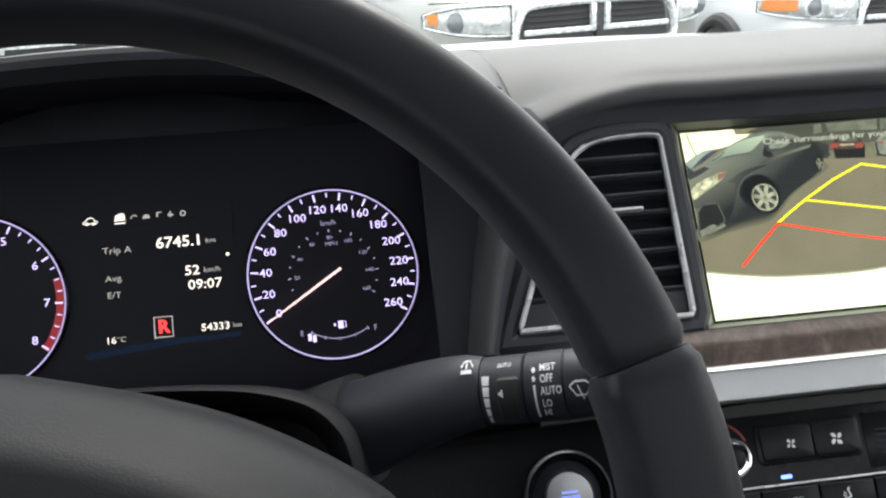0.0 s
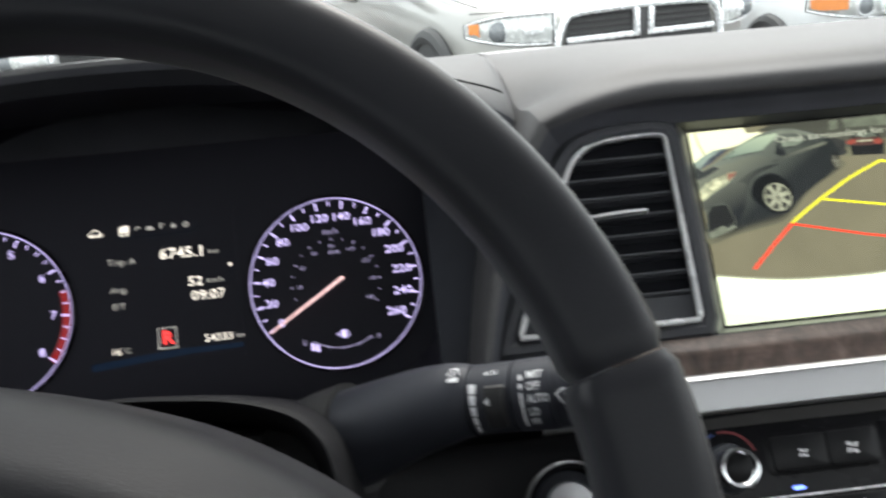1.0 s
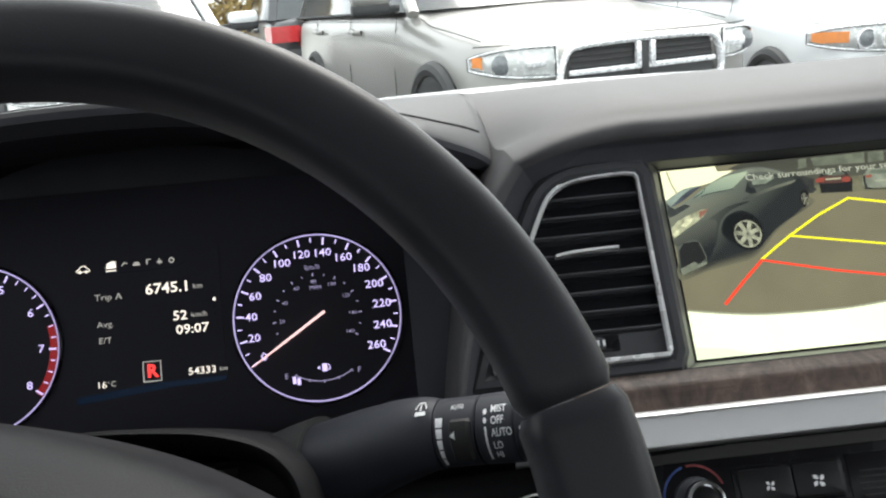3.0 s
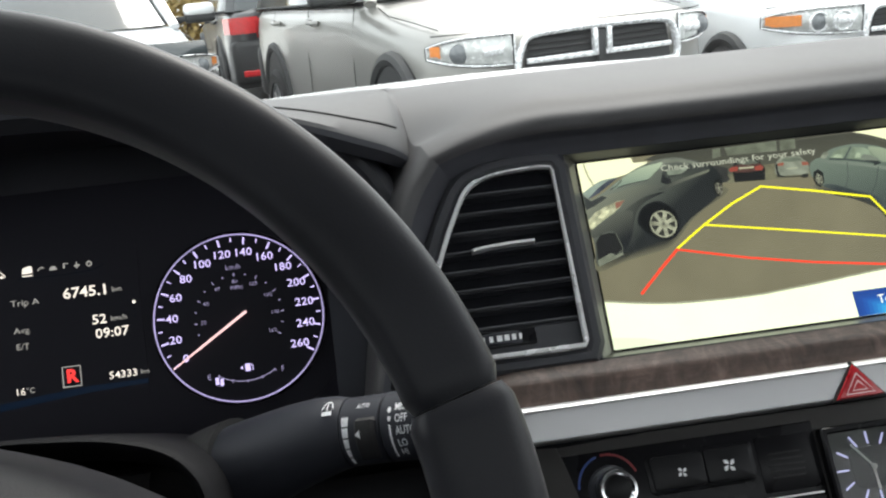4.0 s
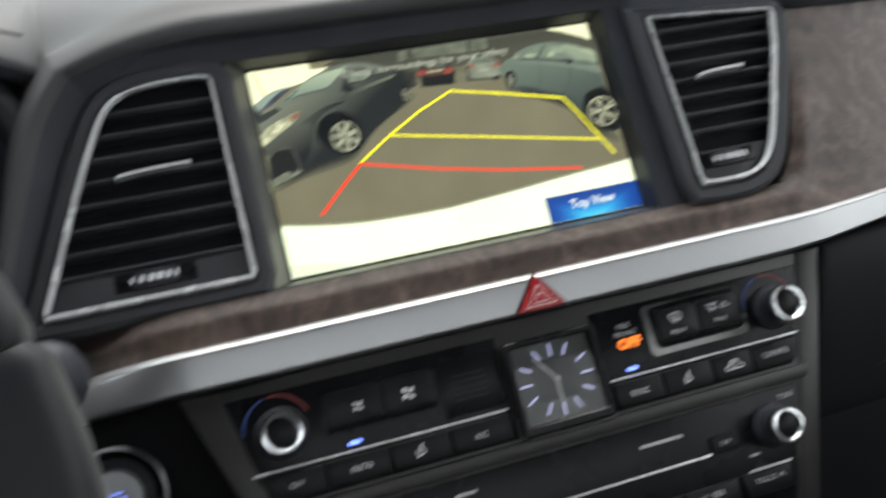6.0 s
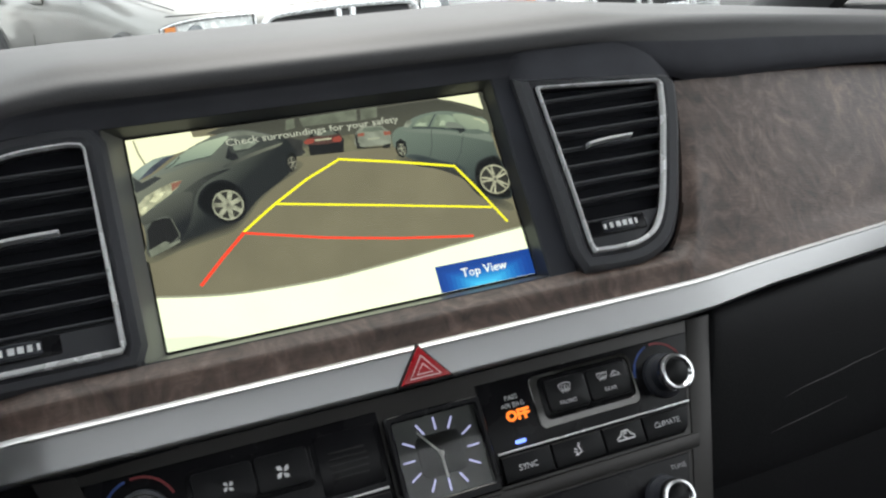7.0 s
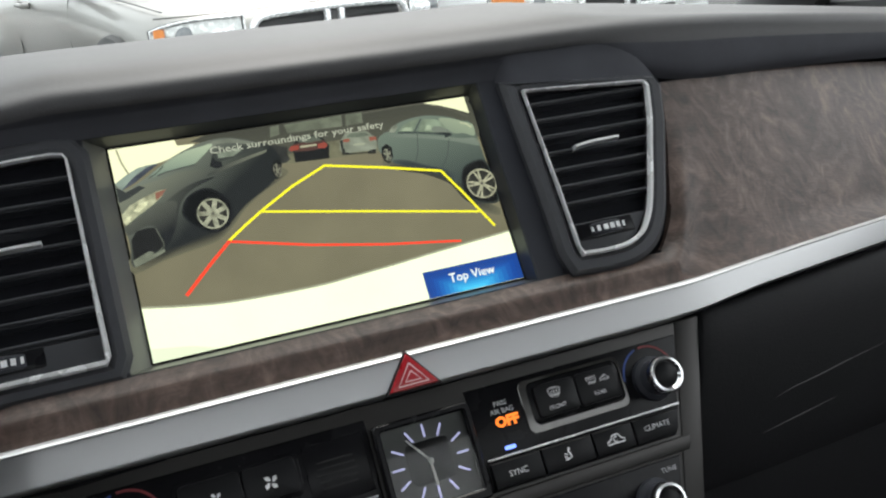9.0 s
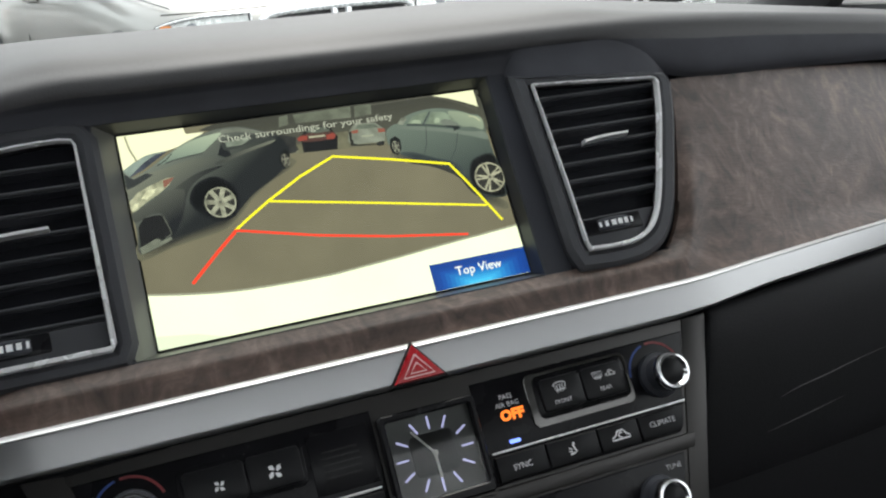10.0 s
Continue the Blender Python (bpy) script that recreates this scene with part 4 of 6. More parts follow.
for x0, x1, legend in ((82.5, 108.5, [letters("TRACK", 94.0, -187.8, 2.4, 28.1), tilt_mark(102.6, -187.6, True, 28.1)]),
                       (54, 81, [letters("SEEK", 69.4, -187.6, 2.4, 28.1), tilt_mark(61.8, -187.4, False, 28.1)]),
                       (23.5, 52.5, [letters("MAP/VOICE", 38, -187.6, 2.3, 28.1)]),
                       (-72, -45, [bar(-66, -188.4, -52, -186.8, 28.1)]), (-99.5, -73.5, [bar(-94, -188.4, -80, -186.8, 28.1)])):
    key_cap(audio, [(x0, -183.6), (x1, -183.6), (x1 - 1, -194), (x0 + 1, -194)], 28, legend)
for one in (bar(40, -160.1, 61, -158.8, 26.05), bar(91, -177.1, 96, -176.0, 26.05), bar(-64, -157.2, -55, -155.8, 26.05), bar(-46, -158.0, -36.5, -156.8, 26.05), bar(-111, -155.6, -103.5, -153.6, 26.05)):
    part("legend", one, PRINT_DIM, audio, m=PANEL)
key_cap(audio, rounded(-74.5, -167.5, -60.5, -159.5, 1), 27.0, [flat([(-69.2, -163.6), (-65.8, -163.6), (-67.5, -161.6)], 27.1), bar(-69.2, -165.0, -65.8, -164.4, 27.1)])
key_cap(audio, rounded(-57, -168.5, -43, -160.5, 1), 27.0, [bar(-52.5, -165.2, -47.5, -164.0, 27.1)])

# start button
BUTTONCAP = brushed("brushed_button_metal", (0.34, 0.34, 0.35), 0.3)
BLUETEXT = glowing("dim_blue_lettering", (0.20, 0.28, 0.95), 0.8)
starter = thing("start_button", P(-176.5, -120.5, 10), "round brushed metal engine start button with lit blue lettering", "button")
BM = tilted(P(-176.5, -123.0, 9.0), 26)
part("collar", lathe([(20.2, -4), (20.0, 2), (18.4, 3.2), (17.0, 2.4), (15.4, -1)], 48), GLOSS, starter, "black collar", m=BM)
part("ring", lathe([(20.3, 1.2), (19.9, 3.2), (19.2, 3.6), (18.9, 3.2)], 48), BUTTONCAP, starter, "dark chrome ring", m=BM)
part("well", lathe([(15.8, -1), (11.8, 0.5), (11.0, 2)], 40), BLACK, starter, m=BM)
part("cap", lathe([(11.2, -2), (11.2, 3.0), (10.5, 4.0), (6, 4.3), (0.01, 4.4)], 48), BUTTONCAP, starter, "brushed metal cap", m=BM)
part("legend", merge(bar(-3.6, 1.4, 3.6, 2.4, 4.62), bar(-4.6, -1.0, -0.4, 0.2, 4.62), bar(0.4, -1.0, 4.6, 0.2, 4.62), bar(-3.4, -3.2, 3.4, -2.2, 4.62)), BLUETEXT, starter, "blue lit marks", m=BM)


# ---- centre screen ----
screen = thing("infotainment_screen", P(0, 0, -2), "lit colour screen showing a rear-view camera picture with guide lines", "screen")
SCR = 1.0
CAST = (1.02, 1.03, 0.85)  # greenish cast of the camera picture
part("glass", prism(rounded(-90.5, -52, 90.5, 51.5, 1), -4, -0.4), GLOSS, screen, m=PANEL)
shades = {}


def lit(color, power=1.0, drift=0.0, size=0.01):
    color = tuple(c * k for c, k in zip(color, CAST))
    key = (color, power, drift, size)
    if key not in shades:
        shades[key] = glowing("screen_colour", color, power * SCR, drift, size)
    return shades[key]


def picture(name, bms, color, parent=None, label="", drift=0.0, size=0.01, power=1.0):
    return part(name, merge(*bms) if isinstance(bms, list) else bms, lit(color, power, drift, size), parent or screen, label, m=PANEL, smooth=False)


X0, X1, Y0, Y1 = -88.75, 88.75, -49.8, 49.8
pic = picture("picture", bar(X0, Y0, X1, Y1, 0.0), (0.162, 0.150, 0.112), None, "olive-grey parking lot picture", 0.10, 0.03)


def toned(low, high, across, up, drift=0.0, size=0.01, shift=0.0):
    """A lit colour that runs from one tone to another over its shape."""
    low, high = (tuple(c * k for c, k in zip(tone, CAST)) for tone in (low, high))
    m = glowing("screen_tone", low, SCR, drift, size)
    n, l = m.node_tree.nodes, m.node_tree.links
    co, sep, f = n.new("ShaderNodeTexCoord"), n.new("ShaderNodeSeparateXYZ"), n.new("ShaderNodeMath")
    g, mix = n.new("ShaderNodeMath"), n.new("ShaderNodeMix")
    mix.data_type = 'RGBA'
    l.new(co.outputs["Generated"], sep.inputs[0])
    f.operation = g.operation = 'MULTIPLY_ADD'
    f.inputs[1].default_value, f.inputs[2].default_value = across, shift
    g.inputs[1].default_value, g.use_clamp = up, True
    l.new(sep.outputs[0], f.inputs[0])
    l.new(sep.outputs[2], g.inputs[0])
    l.new(f.outputs[0], g.inputs[2])
    l.new(g.outputs[0], mix.inputs[0])
    mix.inputs[6].default_value, mix.inputs[7].default_value = (*low, 1), (*high, 1)
    l.new(mix.outputs[2], n["Principled BSDF"].inputs["Emission Color"])
    return m


def toned_shape(name, pts, z, tone, parent, label="", fine=3):
    return part(name, flat([p[:2] for p in spline(pts, fine, closed=True)], z), tone, parent, label, m=PANEL, smooth=False)


def soft_shade(name, pts, z, edge, core, parent, steps=6, shrink=0.32, label=""):
    """A blurred patch: nested outlines that go from one tone to the other."""
    cx, cy = sum(p[0] for p in pts) / len(pts), sum(p[1] for p in pts) / len(pts)
    for i in range(steps):
        k, f = 1 - shrink * i / (steps - 1), (i + 1) / steps
        ring = [(cx + (x - cx) * k, cy + (y - cy) * k) for x, y in pts]
        picture(name, flat([p[:2] for p in spline(ring, 3, closed=True)], z + 0.006 * i), tuple(a + (b - a) * f for a, b in zip(edge, core)), parent, label)


picture("bright_sky", flat([(-88.7, 49.6), (-59.5, 49.8), (-58.8, 46.7), (-50.7, 46.4), (-58.5, 41.9), (-69.0, 39.7), (-77.8, 36.9), (-87.6, 32.4), (-88.7, 33.7)], 0.08), (0.84, 0.85, 0.66), pic)
toned_shape("building", [(-46.0, 49.7), (86.0, 49.7), (88.6, 47.0), (88.6, 27.0), (34.0, 27.5), (0.0, 29.5), (-16.0, 31.0), (-40.0, 44.0)], 0.10, toned((0.085, 0.088, 0.075), (0.050, 0.052, 0.048), 0.0, 1.0, 0.3, 0.01), pic, fine=2)
picture("bright_sky", flat([(64.0, 49.6), (87.0, 49.8), (87.1, 40.4), (80.6, 43.6), (71.9, 47.2)], 0.14), (0.80, 0.82, 0.62), pic)
picture("building_glass", [flat([(-8.3, 49.2), (20.8, 49.7), (19.8, 43.8), (-7.5, 44.5)], 0.12), flat([(22.8, 49.7), (31.3, 49.6), (30.4, 44.0), (21.5, 43.6)], 0.12), flat([(-14.9, 49.1), (-10.7, 49.4), (-11.3, 44.5), (-16.2, 43.7)], 0.12)], (0.125, 0.140, 0.120), pic, "", 0.3, 0.008)
for post in (line([(21.8, 49.8), (20.6, 43.2)], 0.8, 0.125), line([(31.7, 49.8), (30.7, 42.8)], 0.7, 0.125), line([(-9.4, 49.4), (-9.8, 44.3)], 0.9, 0.125)):
    picture("building_post", post, (0.055, 0.056, 0.052), pic)
picture("roof_edge", line([(31.7, 49.0), (49.2, 49.4), (63.9, 49.4), (74.5, 45.1), (86.5, 38.5)], 0.5, 0.13), (0.10, 0.10, 0.09), pic)
picture("kerb_strip", flat([(9.8, 37.0), (16.7, 37.0), (16.5, 32.4), (35.2, 31.5), (35.1, 27.6), (8.7, 28.4), (-10.1, 29.2), (-17.3, 30.4), (-17.8, 32.4), (-8.1, 34.0)], 0.13), (0.13, 0.128, 0.095), pic, "", 0.3, 0.006)
picture("lamp_pole", line([(-85.3, 49.1), (-84.2, 42.5), (-82.1, 36.5)], 0.8, 0.12), (0.26, 0.26, 0.20), pic)
picture("far_bonnet", flat([(-88.7, 33.1), (-83.6, 36.3), (-78.3, 38.8), (-74.0, 39.5), (-69.0, 39.7), (-75.7, 35.2), (-84.8, 30.1), (-88.3, 28.3)], 0.12), (0.20, 0.25, 0.25), pic, "", 0.3, 0.01)
picture("far_bonnet_edge", flat([(-87.3, 29.1), (-79.8, 35.3), (-74.2, 38.5), (-68.2, 39.7), (-73.8, 36.2), (-80.3, 32.1)], 0.125), (0.055, 0.065, 0.095), pic, "", 0.3, 0.006)
soft_shade("ground_shade", [(-88.7, -9.4), (-75.2, -6.0), (-62.4, -3.8), (-50.2, -1.5), (-42.1, 4.4), (-35.5, 10.8), (-25.1, 17.6), (-14.9, 22.7), (-11.8, 26.1), (-19.1, 28.3), (-38.4, 21.7), (-53.3, 8.2), (-71.9, 2.4), (-88.7, -1.6)], 0.13, (0.135, 0.132, 0.100), (0.030, 0.031, 0.030), pic)
car1 = toned_shape("parked_saloon", [(-88.7, 32.7), (-85.7, 29.3), (-78.7, 31.9), (-69.4, 37.4), (-62.9, 41.1), (-55.4, 44.3), (-47.2, 46.6), (-38.3, 47.2), (-31.4, 45.9), (-24.8, 43.4), (-18.2, 40.4), (-14.7, 35.5), (-13.9, 30.4), (-15.5, 24.8), (-18.0, 23.0), (-24.9, 18.5), (-35.1, 12.6), (-42.5, 6.3), (-47.5, 3.0), (-54.5, 2.0), (-65.9, -0.5), (-74.4, -2.1), (-88.1, -6.6), (-87.9, 3.5), (-88.3, 14.3), (-88.7, 21.7)], 0.18, toned((0.016, 0.019, 0.022), (0.185, 0.210, 0.198), -1.1, 1.1, shift=0.14), pic, "dark grey saloon in the picture")
toned_shape("saloon_bonnet", [(-88.7, 26.1), (-83.2, 29.8), (-76.5, 30.6), (-68.0, 32.1), (-59.2, 33.9), (-48.3, 32.7), (-46.2, 30.0), (-56.0, 28.3), (-60.9, 25.3), (-65.7, 21.9), (-70.8, 21.3), (-67.9, 26.0), (-73.3, 25.9), (-81.2, 22.6), (-88.2, 19.7), (-88.7, 21.6)], 0.2, toned((0.062, 0.070, 0.070), (0.21, 0.225, 0.195), -0.9, 0.5, shift=0.5), car1)
picture("saloon_bonnet", flat([(-88.7, 31.7), (-85.1, 28.3), (-79.0, 30.5), (-76.4, 29.2), (-84.0, 25.4), (-88.7, 23.8), (-88.7, 28.1)], 0.205), (0.035, 0.040, 0.045), car1)
toned_shape("saloon_windscreen", [(-73.9, 33.5), (-67.6, 38.1), (-62.0, 41.0), (-55.6, 43.4), (-47.6, 44.7), (-43.2, 45.0), (-44.9, 42.8), (-49.6, 39.1), (-53.6, 36.4), (-59.6, 36.0), (-66.6, 34.6)], 0.22, toned((0.15, 0.20, 0.19), (0.34, 0.41, 0.34), 0.3, 0.8, 0.3, 0.01), car1)
picture("saloon_wiper", [line([(-70.1, 33.8), (-65.7, 34.9), (-52.7, 36.3)], 0.6, 0.24), line([(-74.0, 33.2), (-69.9, 35.2), (-66.8, 38.0)], 0.5, 0.24)], (0.050, 0.060, 0.062), car1)
picture("saloon_roof", flat([(-47.1, 45.1), (-42.0, 46.5), (-34.9, 46.5), (-28.2, 44.3), (-20.7, 41.3), (-28.6, 42.4), (-35.4, 44.2), (-41.5, 44.4), (-44.3, 41.8)], 0.215), (0.15, 0.165, 0.155), car1, "", 0.2, 0.01)
picture("saloon_side_glass", [flat([(-46.7, 33.9), (-44.0, 40.8), (-42.1, 41.5), (-31.3, 42.4), (-26.3, 40.6), (-27.7, 38.4), (-35.2, 36.6), (-42.4, 35.7)], 0.225), flat([(-25.9, 40.3), (-21.2, 39.4), (-18.7, 38.3), (-22.5, 37.6), (-26.9, 37.8)], 0.225)], (0.040, 0.046, 0.048), car1)
picture("saloon_side_glass", [flat([(-42.0, 40.0), (-32.5, 41.2), (-30.5, 39.7), (-35.0, 37.4), (-42.1, 37.4)], 0.23)], (0.17, 0.20, 0.18), car1, "", 0.4, 0.006)
picture("wing_mirror", flat([(-46.7, 34.3), (-44.4, 38.9), (-43.6, 36.3), (-41.2, 35.5), (-40.8, 33.0), (-44.0, 32.5)], 0.24), (0.016, 0.018, 0.022), car1)
toned_shape("saloon_shoulder", [(-48.8, 30.2), (-41.2, 33.1), (-31.9, 35.5), (-19.7, 37.9), (-20.9, 36.4), (-28.5, 34.6), (-37.0, 32.4), (-45.4, 29.9)], 0.22, toned((0.040, 0.045, 0.048), (0.15, 0.16, 0.14), 1.0, 0.0), car1)
toned_shape("saloon_wing", [(-70.2, 20.3), (-62.7, 24.6), (-56.2, 27.4), (-49.1, 28.6), (-45.7, 28.5), (-54.9, 25.3), (-60.8, 21.6), (-64.2, 16.5), (-66.3, 10.5), (-68.9, 5.4), (-71.9, 11.5), (-73.9, 18.2)], 0.21, toned((0.012, 0.014, 0.018), (0.085, 0.094, 0.090), -1.0, 0.7, shift=0.3), car1)
toned_shape("saloon_bumper", [(-88.1, 13.5), (-81.6, 15.9), (-75.2, 19.9), (-70.9, 20.9), (-65.2, 20.4), (-65.1, 16.8), (-68.9, 5.4), (-74.2, -0.7), (-75.5, 9.4), (-80.1, 11.0), (-86.2, 8.5), (-88.5, 9.0)], 0.215, toned((0.014, 0.016, 0.020), (0.105, 0.115, 0.108), -0.5, 1.1, shift=0.0), car1)
picture("saloon_lamp", flat([(-88.7, 18.1), (-84.6, 21.8), (-78.5, 24.4), (-71.5, 26.6), (-67.7, 26.8), (-70.4, 23.6), (-75.1, 20.2), (-81.5, 16.8), (-87.8, 12.9), (-88.7, 14.5)], 0.24), (0.34, 0.35, 0.27), car1, "", 0.55, 0.004)
picture("saloon_lamp_lens", [flat([(-83.5, 18.9), (-80.5, 22.1), (-76.3, 22.7), (-77.5, 20.7), (-81.2, 18.1)], 0.25), flat([(-88.4, 15.2), (-86.7, 16.8), (-84.7, 16.9), (-85.9, 14.8), (-88.0, 13.8)], 0.25)], (0.55, 0.56, 0.42), car1, "", 0.3, 0.003)
picture("saloon_amber", flat([(-72.9, 25.9), (-67.7, 26.7), (-70.5, 23.8), (-73.1, 22.2)], 0.25), (0.22, 0.10, 0.08), car1)
picture("saloon_intake", flat([(-87.0, 6.0), (-84.0, 9.6), (-79.4, 10.2), (-75.9, 9.6), (-74.3, 2.8), (-73.9, 0.5), (-79.2, -1.6), (-87.6, -3.6)], 0.24), (0.014, 0.015, 0.017), car1)
picture("saloon_intake_edge", line([(-75.9, 9.4), (-74.0, 2.4), (-73.9, 0.5), (-76.7, -1.2)], 0.5, 0.25), (0.10, 0.11, 0.10), car1)
picture("saloon_lip", flat([(-88.0, -3.5), (-80.6, -0.5), (-78.7, -1.3), (-79.3, -2.3), (-74.2, -0.7), (-74.0, -2.1), (-80.5, -4.5), (-87.7, -6.7)], 0.26), (0.15, 0.165, 0.145), car1, "", 0.3, 0.006)
soft_shade("wheel_arch", [(-63.3, 12.7), (-61.1, 19.7), (-56.2, 23.2), (-50.1, 24.1), (-44.7, 20.7), (-41.4, 15.5), (-41.8, 9.0), (-44.7, 4.0), (-51.1, 2.4), (-57.3, 5.2)], 0.25, (0.014, 0.016, 0.020), (0.005, 0.006, 0.007), car1, 4, 0.12)


def screen_wheel(cx, cy, rx, ry, z, parent, spokes, shade_of=(0.27, 0.275, 0.24), turn=0.3, width=0.30, twin=0.0):
    ring = [i * math.pi / 16 for i in range(33)]
    w = picture("alloy_wheel", flat([(cx + rx * math.cos(t), cy + ry * math.sin(t)) for t in ring[:-1]], z), (0.028, 0.029, 0.028), parent)
    out = [line([(cx + rx * 0.94 * math.cos(t), cy + ry * 0.94 * math.sin(t)) for t in ring], rx * 0.11, z + 0.03), flat([(cx + rx * 0.2 * math.cos(t), cy + ry * 0.2 * math.sin(t)) for t in ring[:-1]], z + 0.1)]
    for i in range(spokes):
        for s in ((-twin, twin) if twin else (0,)):
            t = 2 * math.pi * i / spokes + turn
            out.append(line([(cx, cy), (cx + rx * 0.95 * math.cos(t + s), cy + ry * 0.95 * math.sin(t + s))], rx * width, z + 0.04 + i * 0.004))
    picture("spoke", out, shade_of, w, "", 0.45, 0.003)
    picture("hub_cap", flat([(cx + rx * 0.1 * math.cos(t), cy + ry * 0.1 * math.sin(t)) for t in ring[:-1]], z + 0.12), (0.10, 0.10, 0.09), w)


screen_wheel(-50.2, 11.4, 7.1, 7.4, 0.30, car1, 7, (0.27, 0.28, 0.235))
picture("rear_arch", flat([(-19.5, 26.3), (-18.0, 31.0), (-15.4, 32.7), (-14.1, 29.4), (-15.7, 23.4), (-18.1, 22.4)], 0.25), (0.010, 0.011, 0.012), car1)
screen_wheel(-16.7, 26.7, 1.8, 3.5, 0.30, car1, 5, (0.22, 0.22, 0.19))
picture("dark_car", [flat([(-17.0, 39.9), (-12.9, 37.7), (-9.5, 32.2), (-9.2, 31.1), (-13.7, 29.8), (-19.1, 30.6)], 0.15), flat([(-18.6, 38.5), (-16.0, 39.9), (-9.2, 37.6), (-10.9, 29.9), (-14.1, 29.9), (-14.7, 35.5)], 0.16)], (0.030, 0.032, 0.034), pic, "", 0.4, 0.006)
soft_shade("ground_shade", [(34.8, 22.4), (40.9, 22.6), (55.6, 16.1), (65.0, 12.5), (74.6, 9.0), (80.6, -6.8), (87.3, -12.1), (86.1, -16.0), (75.3, -10.0), (68.5, 2.6), (59.9, 9.2), (49.1, 15.0), (39.7, 18.0), (35.1, 19.9)], 0.13, (0.135, 0.132, 0.100), (0.034, 0.036, 0.036), pic)
car2 = toned_shape("parked_saloon", [(34.4, 28.8), (35.7, 34.3), (39.6, 36.9), (42.9, 37.4), (45.5, 39.7), (51.2, 41.7), (58.9, 42.7), (66.2, 42.3), (75.2, 40.0), (81.9, 36.9), (86.6, 34.6), (87.6, 19.7), (88.7, -4.0), (85.8, -7.6), (76.5, -6.1), (72.5, 1.9), (64.0, 9.0), (56.7, 12.8), (47.6, 17.3), (40.3, 20.5), (36.1, 25.3)], 0.18, toned((0.028, 0.040, 0.045), (0.135, 0.172, 0.160), -0.15, 1.2, shift=-0.1), pic, "blue-grey saloon in the picture")
picture("saloon_glass", [flat([(47.2, 36.3), (50.7, 39.6), (55.3, 41.1), (59.8, 41.6), (56.4, 37.7), (54.0, 34.8)], 0.22), flat([(56.6, 34.5), (61.5, 41.0), (67.6, 40.0), (70.8, 37.9), (72.5, 34.4), (72.9, 32.2), (64.5, 32.8)], 0.22)], (0.17, 0.215, 0.18), car2, "", 0.35, 0.008)
picture("saloon_pillar", [line([(55.0, 34.7), (60.6, 41.4)], 0.7, 0.225), line([(46.6, 35.9), (56.5, 34.4), (65.5, 32.4), (73.4, 30.2)], 1.1, 0.225)], (0.050, 0.065, 0.068), car2)
picture("saloon_seat", [flat([(48.8, 36.6), (51.3, 38.1), (54.3, 37.4), (54.2, 35.5)], 0.23), flat([(60.9, 34.9), (62.6, 37.4), (64.7, 37.3), (64.5, 34.5)], 0.23)], (0.27, 0.33, 0.27), car2, "", 0.3, 0.004)
toned_shape("saloon_windscreen", [(69.7, 39.9), (76.0, 39.1), (82.7, 36.2), (87.0, 34.0), (87.1, 29.7), (85.6, 27.6), (80.9, 30.0), (75.7, 30.7), (72.8, 33.8)], 0.22, toned((0.15, 0.19, 0.17), (0.33, 0.39, 0.31), 0.4, 0.5, 0.3, 0.01), car2)
picture("saloon_wiper", line([(80.5, 36.0), (83.5, 35.0), (86.0, 32.5)], 0.7, 0.24), (0.45, 0.48, 0.36), car2)
picture("wing_mirror", [flat([(64.1, 35.0), (66.6, 36.3), (70.5, 35.2), (73.9, 32.1), (73.2, 31.4), (65.5, 32.7)], 0.25)], (0.150, 0.175, 0.165), car2)
picture("wing_mirror", [flat([(65.6, 32.9), (73.2, 31.6), (74.4, 30.2), (70.3, 29.0), (70.4, 30.9)], 0.255)], (0.022, 0.028, 0.032), car2)
toned_shape("saloon_shoulder", [(40.8, 35.6), (48.3, 34.8), (58.2, 32.9), (70.1, 29.9), (79.1, 27.5), (86.4, 26.5), (87.2, 22.0), (79.3, 24.8), (67.6, 28.6), (55.7, 31.4), (44.9, 33.7)], 0.21, toned((0.080, 0.105, 0.105), (0.190, 0.225, 0.210), 0.6, 0.5), car2)
picture("saloon_tail", flat([(42.2, 37.0), (44.5, 39.9), (47.2, 40.1), (47.2, 38.5), (44.6, 36.2)], 0.22), (0.19, 0.21, 0.19), car2, "", 0.4, 0.004)
picture("door_line", [line([(56.3, 33.5), (54.3, 24.7), (50.0, 16.4)], 0.35, 0.225), line([(72.3, 28.5), (68.6, 19.4), (62.9, 12.4)], 0.35, 0.225)], (0.040, 0.052, 0.056), car2)
soft_shade("saloon_sill", [(40.7, 22.0), (46.6, 21.1), (55.8, 16.9), (65.2, 13.1), (70.2, 8.5), (69.1, 4.5), (64.0, 9.0), (56.7, 12.8), (47.6, 17.3), (40.3, 20.5)], 0.2, (0.055, 0.072, 0.078), (0.030, 0.040, 0.046), car2, 4, 0.3)
soft_shade("wheel_arch", [(71.3, 3.2), (74.2, 11.1), (79.4, 14.0), (86.1, 14.6), (88.7, 10.7), (88.7, -0.1), (88.2, -9.1), (79.1, -8.1), (72.9, -3.9)], 0.25, (0.040, 0.050, 0.055), (0.008, 0.009, 0.010), car2, 4, 0.10)
picture("rear_arch", flat([(35.1, 25.4), (36.2, 29.5), (39.1, 31.0), (41.3, 28.8), (40.7, 23.6), (37.9, 20.7), (35.7, 22.3)], 0.25), (0.012, 0.014, 0.015), car2)
screen_wheel(82.2, 1.9, 8.2, 8.0, 0.30, car2, 5, (0.32, 0.32, 0.26), 0.5, 0.13, 0.16)
screen_wheel(38.2, 25.2, 1.8, 3.3, 0.30, car2, 5, (0.25, 0.26, 0.22))
